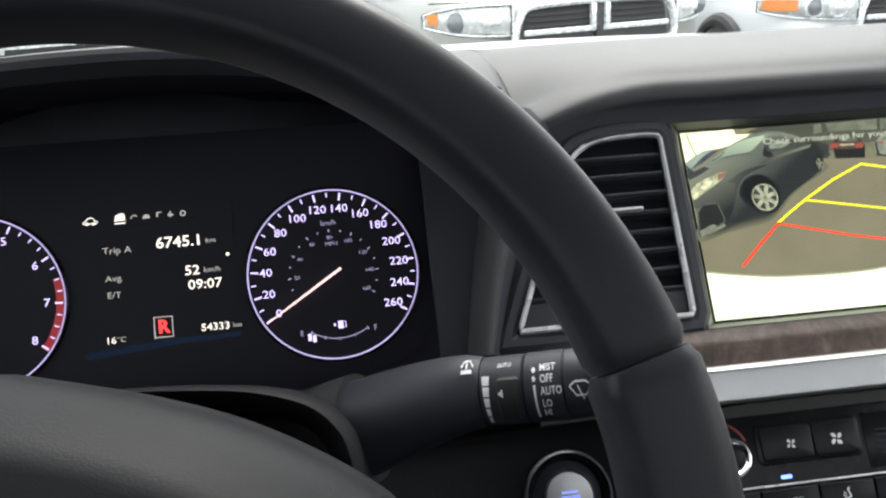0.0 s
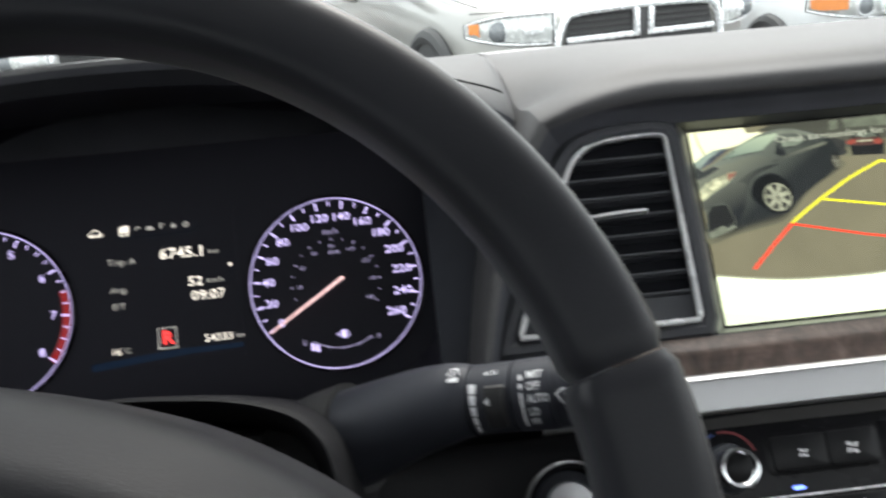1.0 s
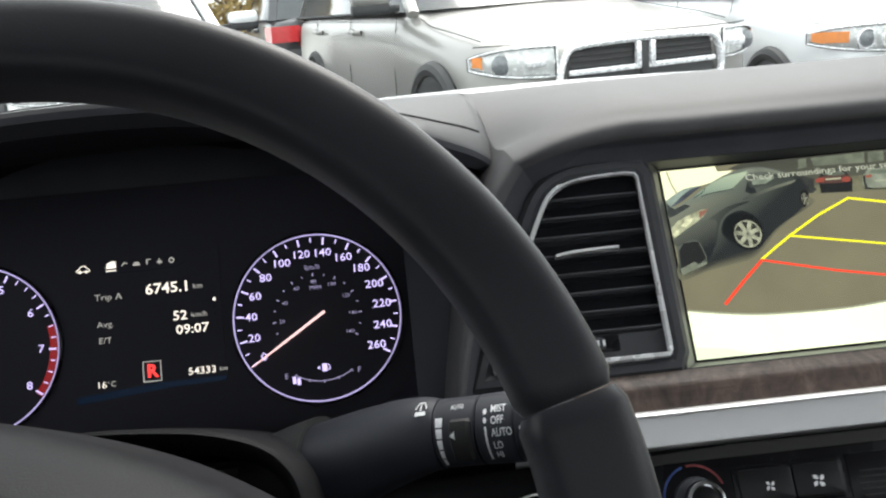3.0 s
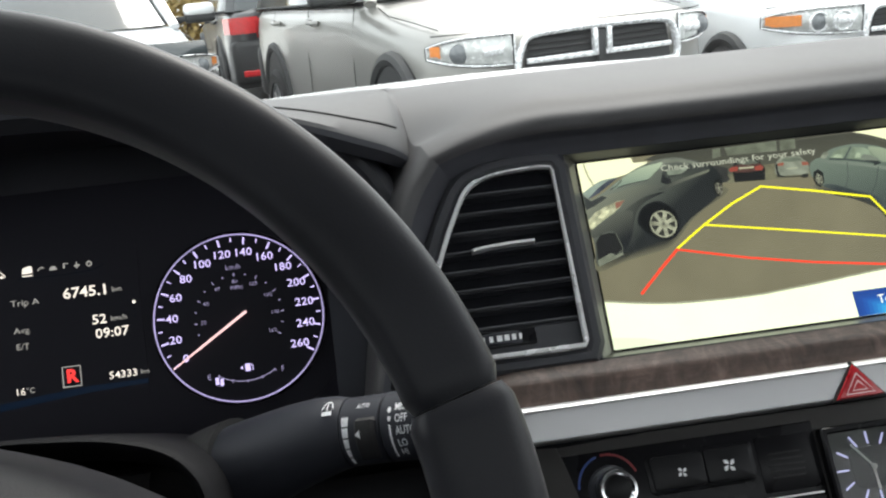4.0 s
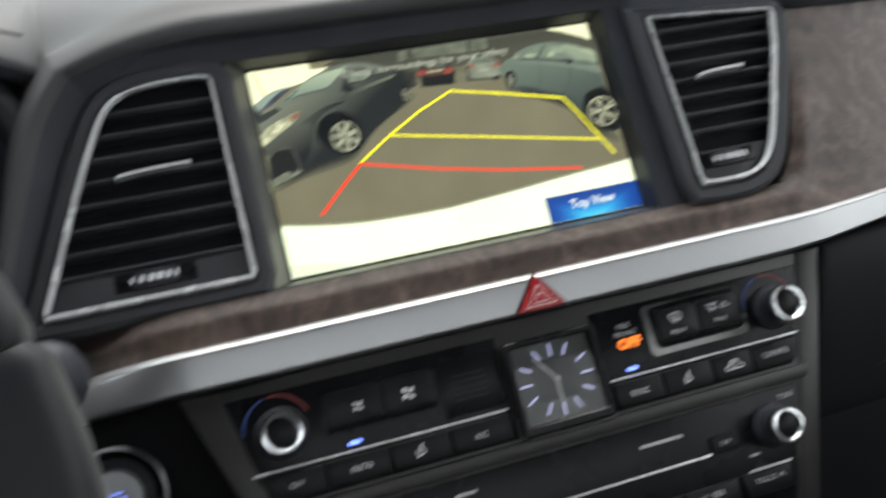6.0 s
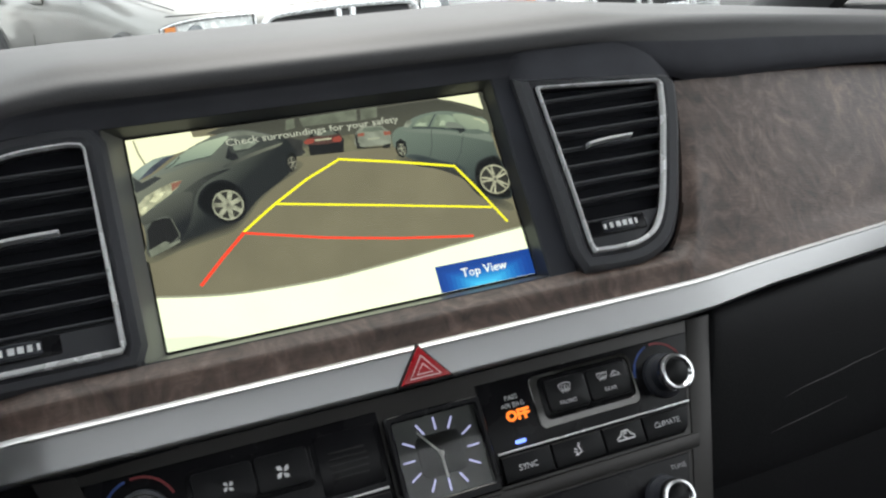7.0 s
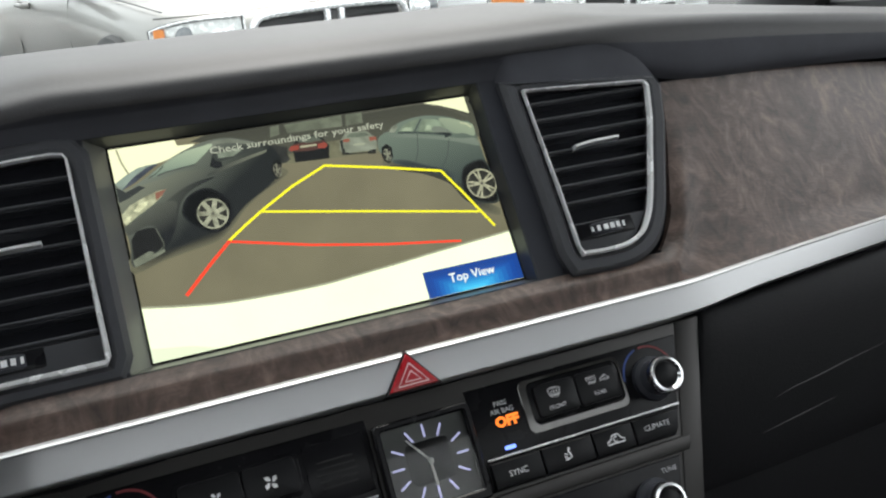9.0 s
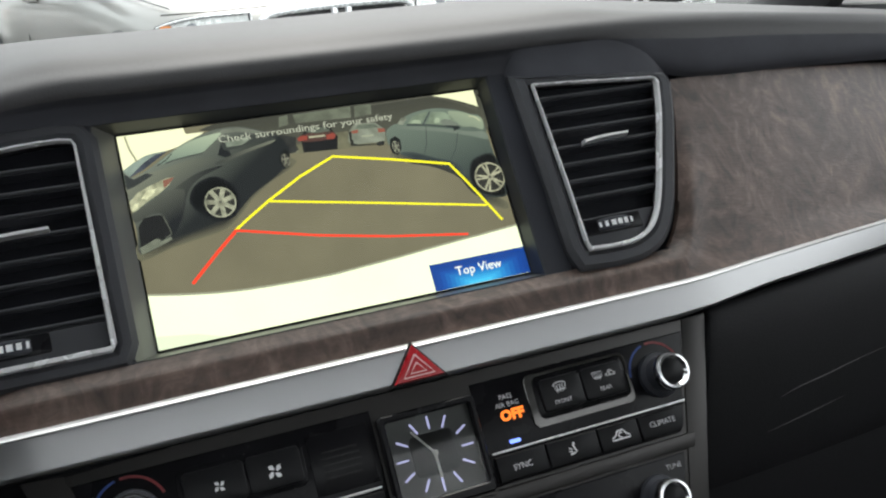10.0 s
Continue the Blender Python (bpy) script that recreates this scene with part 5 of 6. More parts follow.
far = picture("parked_car", flat([(-7.1, 34.8), (-6.2, 38.3), (-3.6, 40.9), (-0.6, 41.8), (6.0, 41.3), (8.5, 39.7), (9.8, 37.0), (10.9, 35.3), (9.2, 28.5), (-7.3, 29.3)], 0.17), (0.012, 0.013, 0.015), pic, "dark red car in the picture")
picture("car_panel", flat([(-7.6, 36.0), (-6.6, 38.3), (-2.3, 38.7), (9.1, 38.0), (10.4, 36.3), (9.7, 34.4), (2.3, 33.9), (-6.1, 34.5)], 0.18), (0.075, 0.040, 0.038), far, "", 0.2, 0.005)
picture("car_lamp", [flat([(-8.9, 36.6), (-7.2, 37.7), (-3.5, 37.6), (-4.2, 35.4), (-8.3, 35.2)], 0.2), flat([(5.4, 36.6), (8.9, 37.1), (10.1, 35.6), (8.6, 34.0), (5.1, 34.5)], 0.2)], (0.25, 0.055, 0.045), far)
picture("car_glass", flat([(-4.0, 39.3), (-1.2, 41.3), (5.9, 40.9), (8.2, 38.3), (1.4, 38.0)], 0.2), (0.090, 0.105, 0.095), far)
picture("number_plate", line([(-3.2, 36.6), (4.9, 36.4)], 1.0, 0.21), (0.36, 0.36, 0.29), far)
far = picture("parked_car", flat([(15.4, 32.1), (16.7, 36.4), (19.8, 39.6), (22.4, 40.3), (31.2, 39.4), (32.7, 37.5), (34.7, 35.5), (34.7, 32.9), (33.5, 28.8), (16.3, 29.8)], 0.17), (0.19, 0.21, 0.19), pic, "silver car in the picture", 0.25, 0.006)
picture("car_glass", flat([(20.3, 37.8), (22.4, 39.5), (30.5, 38.8), (32.0, 36.9), (25.5, 36.9)], 0.2), (0.105, 0.125, 0.11), far, "", 0.3, 0.004)
picture("car_bumper", [flat([(15.9, 29.2), (16.5, 31.9), (17.9, 32.2), (17.7, 30.2), (20.6, 29.2), (28.4, 28.5), (30.6, 29.3), (33.4, 29.3), (32.5, 27.1), (30.0, 27.1), (28.2, 28.1), (20.4, 28.5)], 0.2), flat([(16.7, 36.4), (18.1, 36.8), (17.2, 31.3), (16.2, 31.9)], 0.2)], (0.022, 0.024, 0.024), far)
picture("car_lamp", [flat([(18.1, 36.8), (21.6, 37.0), (21.3, 35.3), (18.2, 35.3)], 0.21), flat([(31.4, 36.2), (34.8, 35.7), (35.0, 34.0), (31.3, 34.0)], 0.21)], (0.24, 0.085, 0.065), far)
picture("number_plate", line([(22.6, 33.3), (28.5, 33.0)], 0.9, 0.21), (0.30, 0.32, 0.27), far)
# own bumper
curve = [p[:2] for p in spline([(X0, -25.4), (-72, -28.4), (-54, -30.8), (-33, -31.9), (-10, -32.2), (8, -31.2), (28, -29.9), (46, -28.4), (68, -26.9), (X1, -25.4)], 5)]
bump = picture("rear_bumper", flat_strip(curve, [(x, Y0) for x, y in curve], 0.3), (0.90, 1.0, 0.80), pic, "pale bumper edge of the own car", 0.03, 0.03)
picture("bumper_edge", line([(x, y + 0.5) for x, y in curve], 0.9, 0.32), (0.30, 0.31, 0.26), bump)
picture("bumper_shadow", flat([(X0, -43.5), (-72, -46), (-60, Y0), (X0, Y0)], 0.34), (0.70, 0.78, 0.66), bump)
# guide lines
yel, red_c = (0.88, 0.82, 0.030), (0.90, 0.060, 0.030)
picture("guide_line", [line([(-46.4, -3.0), (-38, 2.6), (-28.7, 8.4), (-12, 17.6), (5.9, 25.2), (34, 19.2), (63, 12.2)], 1.25, 0.40), line([(62.6, 12.6), (70, 0.6), (82.2, -21)], 1.25, 0.42)], yel, pic, "yellow guide line")
picture("guide_line", line([(-28.7, 8.1), (20, -1.2), (76.2, -12.2)], 1.1, 0.44), yel, pic, "yellow guide line")
picture("guide_line", [line([(-46.2, -3.2), (-57, -12.4), (-69.4, -23.8)], 1.5, 0.46), line([(-46.6, -3.0), (-10, -12.2), (24, -19.0), (62.4, -25.0)], 1.15, 0.48)], red_c, pic, "red guide line")
# soft key and caption
soft = picture("soft_key", bar(38.4, -49.75, 88.75, -36.6, 0.5), (0.010, 0.050, 0.30), pic, "blue Top View key")
for i in range(9):
    f = i / 8
    picture("key_glow", bar(38.4 + 2.2 * i, -49.7, 88.75 - 2.6 * i, -38.4 - 1.22 * i, 0.51 + 0.012 * i), (0.010 + 0.05 * f ** 3, 0.052 + 0.44 * f ** 2.0, 0.30 + 0.62 * f ** 1.3), soft)
picture("key_text", letters("Top View", 62.8, -42.4, 4.5, 0.65, bold=0.06, wide=0.98), (0.85, 0.90, 0.95), soft)
cap = letters("Check surroundings for your safety", -2.0, 41.4, 3.5, 0.5, bold=0.03, wide=1.0)
xs = [v.co.x for v in cap.verts]
bmesh.ops.scale(cap, vec=(85.5 * MM / (max(xs) - min(xs)), 1, 1), verts=cap.verts)
picture("caption", cap, (0.40, 0.42, 0.39), pic, "white caption")

# ---- instrument cluster ----
cluster = thing("instrument_cluster", CLUSTER @ Vector((0, 0, -0.02)), "lit instrument cluster with speedometer, rev counter and trip display", "instruments")
INK = glowing("violet_white_light", (0.66, 0.56, 1.0), 0.95)
INK_DIM = glowing("dim_violet_light", (0.50, 0.44, 0.74), 0.42)
RINGC = glowing("violet_ring_light", (0.50, 0.43, 0.78), 0.68, 0.25, 0.02)
NEEDLE = glowing("pink_white_needle", (1.0, 0.62, 0.62), 0.95)
WARM = glowing("warm_white_light", (1.0, 0.92, 0.80), 0.85)
WARM_DIM = glowing("dim_white_light", (0.80, 0.78, 0.72), 0.35)
REDL = glowing("red_light", (1.0, 0.035, 0.03), 0.9)
REDZ = glowing("dim_red_light", (0.60, 0.015, 0.02), 0.26)
NAVY = glowing("navy_light", (0.010, 0.05, 0.13), 0.11)
NAVY.node_tree.nodes["Principled BSDF"].inputs["Specular IOR Level"].default_value = 0.05
FACE = material("cluster_face", (0.019, 0.0187, 0.0255), 0.5, spec=0.1)
part("face", prism(rounded(-165, -66, 165, 78, 20, 6), -12, -0.4), FACE, cluster, "glossy black face", m=CLUSTER)


def gauge(cx, cy, name, r, values, first, step, minors, label):
    g = part(name, moved(lathe([(r + 1.6, -0.4), (r + 1.3, 1.0), (r + 0.6, 1.6), (r + 0.1, 1.2), (r - 0.2, 0.1)], 96), cx, cy), GLOSS, cluster, label, m=CLUSTER)
    part("ring", band_arc(cx, cy, r - 0.8, r + 0.05, 0, 360, 0.9, 120), RINGC, g, "violet lit ring", m=CLUSTER)
    n = len(values)
    for i, v in enumerate(values):
        a = first + step * i
        q = radians(a)
        part("tick", moved(bar(-2.0, -0.48, 2.0, 0.48, 0.3), cx + (r - 3.7) * math.cos(q), cy + (r - 3.7) * math.sin(q), 0, a), INK, g, m=CLUSTER, smooth=False)
        part("figure", letters(str(v), cx + (r - 10.2) * math.cos(q) * 1.02, cy + (r - 10.0) * math.sin(q), 4.2, 0.3, bold=0.05, wide=1.14), INK, g, m=CLUSTER, smooth=False)
        if i < n - 1:
            for j in range(1, minors + 1):
                b = a + step * j / (minors + 1)
                q = radians(b)
                part("tick", moved(bar(-1.2, -0.32, 1.2, 0.32, 0.3), cx + (r - 3.0) * math.cos(q), cy + (r - 3.0) * math.sin(q), 0, b), INK, g, m=CLUSTER, smooth=False)
    return g


def needle(cx, cy, angle, tip, tail, parent):
    shape = [(-tail, -0.7), (tip * 0.6, -0.55), (tip, -0.25), (tip, 0.25), (tip * 0.6, 0.55), (-tail, 0.7)]
    part("needle", moved(prism(shape, 1.6, 2.4), cx, cy, 0, angle), NEEDLE, parent, "pinkish white lit needle", m=CLUSTER)


CX, CY = 76.4, -0.6
sp = gauge(CX, CY, "speedometer", 44.2, list(range(0, 261, 20)), 212.0, -243.0 / 13, 1, "speedometer dial")
needle(CX, CY, 212.4, 42.5, 4.8, sp)
inner = []
for i in range(17):
    v = i * 10
    a = 212.0 - 243.0 / 260 * v * 1.609
    q = radians(a)
    if v:
        part("fine_tick", moved(bar(-0.9, -0.28, 0.9, 0.28, 0.3) if v % 20 == 0 else bar(-0.5, -0.3, 0.5, 0.3, 0.3), CX + 22.6 * math.cos(q), CY + 22.6 * math.sin(q), 0, a), INK_DIM, sp, m=CLUSTER, smooth=False)
        if v % 20 == 0:
            part("fine_figure", letters(str(v), CX + 18.7 * math.cos(q), CY + 18.9 * math.sin(q), 2.0, 0.3, wide=1.1), INK_DIM, sp, m=CLUSTER, smooth=False)
part("unit", letters("km/h", CX - 0.6, CY + 26.6, 2.9, 0.3), INK_DIM, sp, m=CLUSTER, smooth=False)
part("unit", letters("MPH", CX + 0.2, CY + 15.6, 2.3, 0.3), INK_DIM, sp, m=CLUSTER, smooth=False)
part("fuel_scale", merge(line(arc(CX + 0.8, CY - 6.0, 27.5, 238, 302, 16), 0.5, 0.3), *[moved(bar(-1.2, -0.25, 0.6, 0.25, 0.3), CX + 0.8 + 28 * math.cos(radians(a)), CY - 6.0 + 28 * math.sin(radians(a)), 0, a) for a in (238, 254, 270, 286, 302)]), INK_DIM, sp, "fuel scale", m=CLUSTER, smooth=False)
part("fuel_bar", merge(bar(CX - 15.6, CY - 33.6, CX - 13.8, CY - 29.9, 0.34), bar(CX - 13.3, CY - 34.4, CX - 11.5, CY - 30.8, 0.34)), INK, sp, m=CLUSTER, smooth=False)
part("fuel_letter", merge(letters("E", CX - 18.6, CY - 29.4, 2.8, 0.3), letters("F", CX + 19.4, CY - 29.6, 2.8, 0.3)), INK_DIM, sp, m=CLUSTER, smooth=False)
part("fuel_symbol", merge(bar(CX + 0.2, CY - 28.6, CX + 2.9, CY - 24.6, 0.3), line([(CX + 3.2, CY - 27.8), (CX + 4.2, CY - 28.0), (CX + 4.2, CY - 25.6), (CX + 3.2, CY - 24.9)], 0.45, 0.3), flat([(CX - 1.0, CY - 27.4), (CX - 1.0, CY - 25.6), (CX - 2.4, CY - 26.5)], 0.3)), INK, sp, m=CLUSTER, smooth=False)
TX = -101.6
rc = gauge(TX, CY, "rev_counter", 44.2, list(range(0, 9)), 229.0, -33.2, 3, "rev counter dial")
part("red_zone", band_arc(TX, CY, 39.2, 43.0, 14, -38, 0.25), REDZ, rc, "red zone", m=CLUSTER, smooth=False)
part("unit", bar(TX - 9, CY + 19.2, TX + 8, CY + 21.4, 0.3), INK_DIM, rc, m=CLUSTER, smooth=False)
needle(TX, CY, 204, 40, 4.5, rc)
# trip display
trip = part("trip_display", prism(rounded(-50, -34, 27, 46, 3), -0.3, 0.05), FACE, cluster, "black trip display", m=CLUSTER)


def readout(text, x, y, size, mat, align="LEFT", bold=0.0, wide=1.1):
    part("readout", letters(text, x, y, size, 0.35, align=align, bold=bold, wide=wide), mat, trip, m=CLUSTER, smooth=False)


readout("Trip A", -38.5, 20.8, 3.4, WARM_DIM, wide=1.15)
readout("6745.1", 11.4, 22.6, 5.6, WARM, "RIGHT", 0.12, 1.12)
readout("km", 18.0, 22.2, 2.8, WARM_DIM, "RIGHT")
readout("Avg.", -38.0, 6.6, 3.2, WARM_DIM, wide=1.15)
readout("52", 9.0, 7.4, 5.0, WARM, "RIGHT", 0.08, 1.12)
readout("km/h", 19.4, 7.2, 2.8, WARM_DIM, "RIGHT")
readout("E/T", -37.6, -1.8, 3.2, WARM_DIM, wide=1.15)
readout("09:07", 19.6, 0.0, 5.0, WARM, "RIGHT", 0.08, 1.12)
readout("16", -40.0, -24.6, 3.6, WARM, wide=1.1)
readout("\u00b0C", -34.4, -24.4, 2.8, WARM_DIM)
readout("54333", 22.0, -22.2, 3.8, WARM, "RIGHT", 0.04, 1.12)
readout("km", 28.0, -22.2, 2.4, WARM_DIM, "RIGHT")
part("gear_frame", merge(line([(-15.6, -25.0), (-6.6, -25.0), (-6.6, -14.8), (-15.6, -14.8), (-15.6, -25.4)], 0.7, 0.34)), WARM_DIM, trip, "pale frame round the gear letter", m=CLUSTER, smooth=False)
part("gear_letter", letters("R", -11.1, -20.0, 6.8, 0.36, bold=0.35, wide=1.0), REDL, trip, "red lit letter", m=CLUSTER, smooth=False)
part("glow_edge", flat([(-50, -33.5), (-50, -29.8), (-26, -27.6), (-2, -26.0), (27, -25.8), (27, -28.2), (-2, -29.2), (-28, -31.4)], 0.2), NAVY, trip, "dim blue edge light", m=CLUSTER, smooth=False)
icons = [car_icon(-43.4, 36.6, 3.4, 0.3)[0], bar(-45.6, 34.6, -44.4, 36.0, 0.32), bar(-42.4, 34.6, -41.2, 36.0, 0.32)]
part("icon", merge(*icons), WARM, trip, m=CLUSTER, smooth=False)
part("icon", merge(flat([(-31.6, 35.6), (-31.0, 38.6), (-28.0, 39.6), (-26.4, 39.2), (-26.2, 35.8)], 0.3), bar(-31.6, 34.2, -26.4, 34.9, 0.3)), WARM, trip, m=CLUSTER, smooth=False)
part("icon", merge(line(arc(-21.6, 36.4, 1.6, 40, 180, 8), 0.6, 0.3), bar(-17.6, 36.0, -13.8, 37.0, 0.3), bar(-17.0, 37.0, -14.4, 38.0, 0.31), bar(-10.6, 36.2, -9.8, 38.8, 0.3), bar(-10.6, 38.4, -8.0, 38.9, 0.31), bar(-5.0, 36.4, -2.2, 37.4, 0.3), bar(-4.0, 35.6, -3.4, 38.8, 0.31), line(arc(2.6, 37.2, 1.2, 0, 360, 12), 0.7, 0.3)), WARM_DIM, trip, m=CLUSTER, smooth=False)
part("icon", merge(line([(-33.5, 33.2), (-10, 33.0), (4, 33.6), (10, 36.0)], 0.35, 0.28)), NAVY, trip, m=CLUSTER, smooth=False)
part("page_dot", merge(flat(arc(23.4, 14.4, 0.9, 0, 350, 12), 0.3)), WARM, trip, m=CLUSTER, smooth=False)
for y in (18, 10.6, 7):
    part("page_dot", flat(arc(23.2, y, 0.45, 0, 350, 8), 0.3), NAVY, trip, m=CLUSTER, smooth=False)
# the funnel round the instruments
mouth = [(163, 20), (160, 40), (146, 66), (110, 92), (50, 104), (0, 106)]
low = [(0, -67), (40, -66), (80, -63.5), (109, -57.5), (127, -50), (141, -33.5), (152, -7)]
half = low + mouth
ringpts = [p[:2] for p in spline([(x, y) for x, y in half] + [(-x, y) for x, y in half[-2:0:-1]], 4, closed=True)]
rows = []
for f, w in ((0.90, -1), (0.93, 8), (0.965, 20), (0.99, 30)):
    rows.append([CLUSTER @ Vector((x * f * MM, (y * f + (0 if y > 0 else 3 * (1 - f))) * MM, w * MM)) for x, y in ringpts])
part("funnel", loft(rows, close_v=True), FACE, cluster, "black inner surround")
rows = []
for f, w in ((0.99, 30), (1.005, 34), (1.03, 34.5), (1.055, 31), (1.07, 22), (1.085, 0)):
    rows.append([CLUSTER @ Vector((x * f * MM, (y * f + (0 if y > 0 else 3 * (1 - f))) * MM, w * MM)) for x, y in ringpts])
part("funnel_lip", loft(rows, close_v=True), PAD_DARK, cluster, "dark moulded surround")


# ---- steering wheel, column and stalk ----
wheel = thing("steering_wheel", WHEEL.translation, "black leather steering wheel with grained airbag cover", "steering wheel")
RIM, SEAM = 0.1805, 15.6


def rim_tube(a0, a1, radial, axial, n):
    rows = []
    for i in range(n + 1):
        a = radians(a0 + (a1 - a0) * i / n)
        row = []
        for j in range(36):
            b = 2 * math.pi * j / 36
            ease = 0.88 if i in (0, n) else 1.0
            c, d = (math.copysign(abs(q) ** 0.55, q) for q in (math.cos(b), math.sin(b)))
            rad = RIM + radial * ease * c * (1.0 if c > 0 else 1.02)
            row.append(Vector((rad * math.cos(a), rad * math.sin(a), axial * ease * d * (0.92 - 0.10 * c))))
        rows.append(row)
    return loft(rows, close_v=True, caps=True)


part("upper_rim", rim_tube(SEAM + 0.2, 180 - SEAM - 0.2, 0.0150, 0.0150, 110), LEATHER, wheel, "smooth black leather upper rim", m=WHEEL)
for a0, a1 in ((SEAM, -62), (180 - SEAM, 242)):
    part("grip", rim_tube(a0, a1, 0.0164, 0.0165, 60), LEATHER, wheel, "black leather grip with stitched seam", m=WHEEL)
part("lower_rim", rim_tube(-62.5, -117.5, 0.0150, 0.0150, 40), LEATHER, wheel, m=WHEEL)
cover = [(0, 63.4), (16, 60.2), (32, 55.8), (53, 48.5), (70, 40.8), (87, 31), (100, 22), (110, 13), (121, -4), (126, -26), (118, -52), (94, -74), (52, -90), (0, -97)]
outl = [(p[0] - 10, p[1]) for p in spline(cover + [(-x, y) for x, y in cover[-2:0:-1]], 4, closed=True)]
rows = []
for f, w in ((1.0, -46), (1.0, -12), (1.0, -2), (0.99, 6), (0.955, 13), (0.89, 21), (0.80, 29), (0.745, 33), (0.70, 34.5), (0.5, 37), (0.25, 38.5), (0.001, 39)):
    rows.append([Vector(((x + 10) * f - 10, (y + 15) * f - 15, w)) * MM for x, y in outl])
part("airbag_cover", loft(rows, close_v=True), HUBPAD, wheel, "grained dark grey airbag cover", m=WHEEL)
for s in (-1, 1):
    rows = []
    for x, h, w0, w1, v in ((96, 34, -14, 12, -26), (125, 27, -14, 6, -28), (150, 22, -12, 4, -26), (172, 20, -9, 4, -24)):
        rows.append([Vector((s * x, v + h * math.cos(t), (w0 + w1) / 2 + (w1 - w0) / 2 * math.sin(t))) * MM for t in [i * math.pi / 8 for i in range(16)]])
    spoke = part("spoke", loft(rows, close_v=True, caps=True), BLACK, wheel, "black spoke with buttons", m=WHEEL)
    for y in (-16, -34):
        part("button", box(s * 134, y, 5, 16, 12, 6, 1.5), BLACK, spoke, m=WHEEL)
part("lower_spoke", box(0, -132, -4, 46, 82, 14, 5), BLACK, wheel, m=WHEEL)
part("hub", moved(lathe([(30, -95), (46, -60), (60, -44), (60, -30)], 36), 0, -15), BLACK, wheel, m=WHEEL)

column = thing("steering_column", COLUMN @ Vector((0, 0, -0.09)), "black plastic steering column shroud behind the wheel", "column")
rows = []
hump = [(0, 52), (30, 50), (49, 47), (66, 41), (75.5, 32.5), (80, 22), (82, 0), (78, -40), (50, -66), (0, -72)]
hump = [p[:2] for p in spline(hump + [(-x, y) for x, y in hump[-2:0:-1]], 4, closed=True)]
for f, w in ((0.86, -90), (0.93, -60), (0.965, -51), (0.985, -48.5), (1.0, -49.5), (1.015, -53), (1.03, -62), (1.06, -90), (1.09, -140), (1.10, -240)):
    rows.append([Vector((x * f, y * f, w)) * MM for x, y in hump])
part("shroud", loft(rows, close_v=True, caps=False), LOWER, column, m=COLUMN)
SA, SB = Vector((0.0922, 0.3875, 0.8980)), Vector((0.1869, 0.3488, 0.9142))
AX = (SB - SA).normalized()
FZ = (Vector((0.0, -0.983, 0.185)) - AX * AX.dot(Vector((0.0, -0.983, 0.185)))).normalized()
FY = FZ.cross(AX)
stalk = thing("wiper_stalk", SA, "black wiper stalk with white printed wiper settings", "stalk")


def on_stalk(s, y, r):
    """A point s along the stalk and y round it (metres)."""
    t = y * 1.41 / 0.0135
    return SA + AX * (s * 0.858) + (FZ * math.cos(t) + FY * math.sin(t)) * (r * 0.95)


def stalk_turn(profile, steps=36):
    return loft([[on_stalk(s, 2 * math.pi * 0.0135 / 1.41 * j / steps, r) for j in range(steps)] for s, r in profile], close_v=True, caps=True)


part("boot", tube(spline([Vector((0.060, 0.405, 0.872)), Vector((0.074, 0.400, 0.879)), Vector((0.086, 0.395, 0.884))], 4), 0.0235, 0.0225, 24), RUBBER, stalk)
path = spline([Vector((0.074, 0.400, 0.878)), Vector((0.092, 0.391, 0.888)), Vector((0.108, 0.383, 0.8965)), on_stalk(0.040, 0, 0.0), on_stalk(0.0515, 0, 0.0)], 5)
part("lever", tube(path, [0.0215 - 0.0082 * (i / (len(path) - 1)) ** 0.8 for i in range(len(path))], steps=28), BLACK, stalk, "tapered black lever")
part("speed_ring", stalk_turn([(0.0518, 0.0128), (0.0525, 0.0137), (0.0705, 0.0137), (0.0712, 0.0130)]), BLACK, stalk, "turning speed ring")
part("ring_grip", loft([[on_stalk(s, y, (0.0156 if 0.0605 < s < 0.0690 else 0.0138) if 0 < i < 9 else 0.0132) for i, y in enumerate([-0.0068 + 0.00145 * i for i in range(10)])] for s in (0.0600, 0.0612, 0.0685, 0.0697)]), RUBBER, stalk)
part("tip", stalk_turn([(0.0716, 0.0130), (0.0724, 0.0138), (0.088, 0.0140), (0.089, 0.0132), (0.0895, 0.0138), (0.104, 0.0130), (0.109, 0.0112), (0.1125, 0.0078), (0.1138, 0.0032)]), BLACK, stalk, "black end of the lever")


def stalk_print(bm, r=0.01385):
    for _ in range(2):
        bmesh.ops.subdivide_edges(bm, edges=[e for e in bm.edges if e.calc_length() > 0.0008], cuts=1, use_grid_fill=True)
    bmesh.ops.triangulate(bm, faces=bm.faces)
    for v in bm.verts:
        v.co = on_stalk(v.co.x, v.co.y, r + v.co.z)
    return bm


segs = []
for i in range(5):
    y0 = 6.6 - i * 3.0
    wide = 3.4 - 0.45 * i
    segs.append(flat([(55.0 - wide * 0.4, y0), (55.0 + wide * 0.6, y0), (55.0 + wide * 0.6 - 0.2, y0 - 2.6), (55.0 - wide * 0.4 + 0.2, y0 - 2.6)], 0))
for seg in segs:
    part("printed_scale", stalk_print(seg), PRINT, stalk, "white scale segment", smooth=False)
part("printed_mark", stalk_print(flat([(63.2, 2.6), (63.2, 0.6), (60.9, 1.6)], 1.95)), PRINT, stalk, smooth=False)
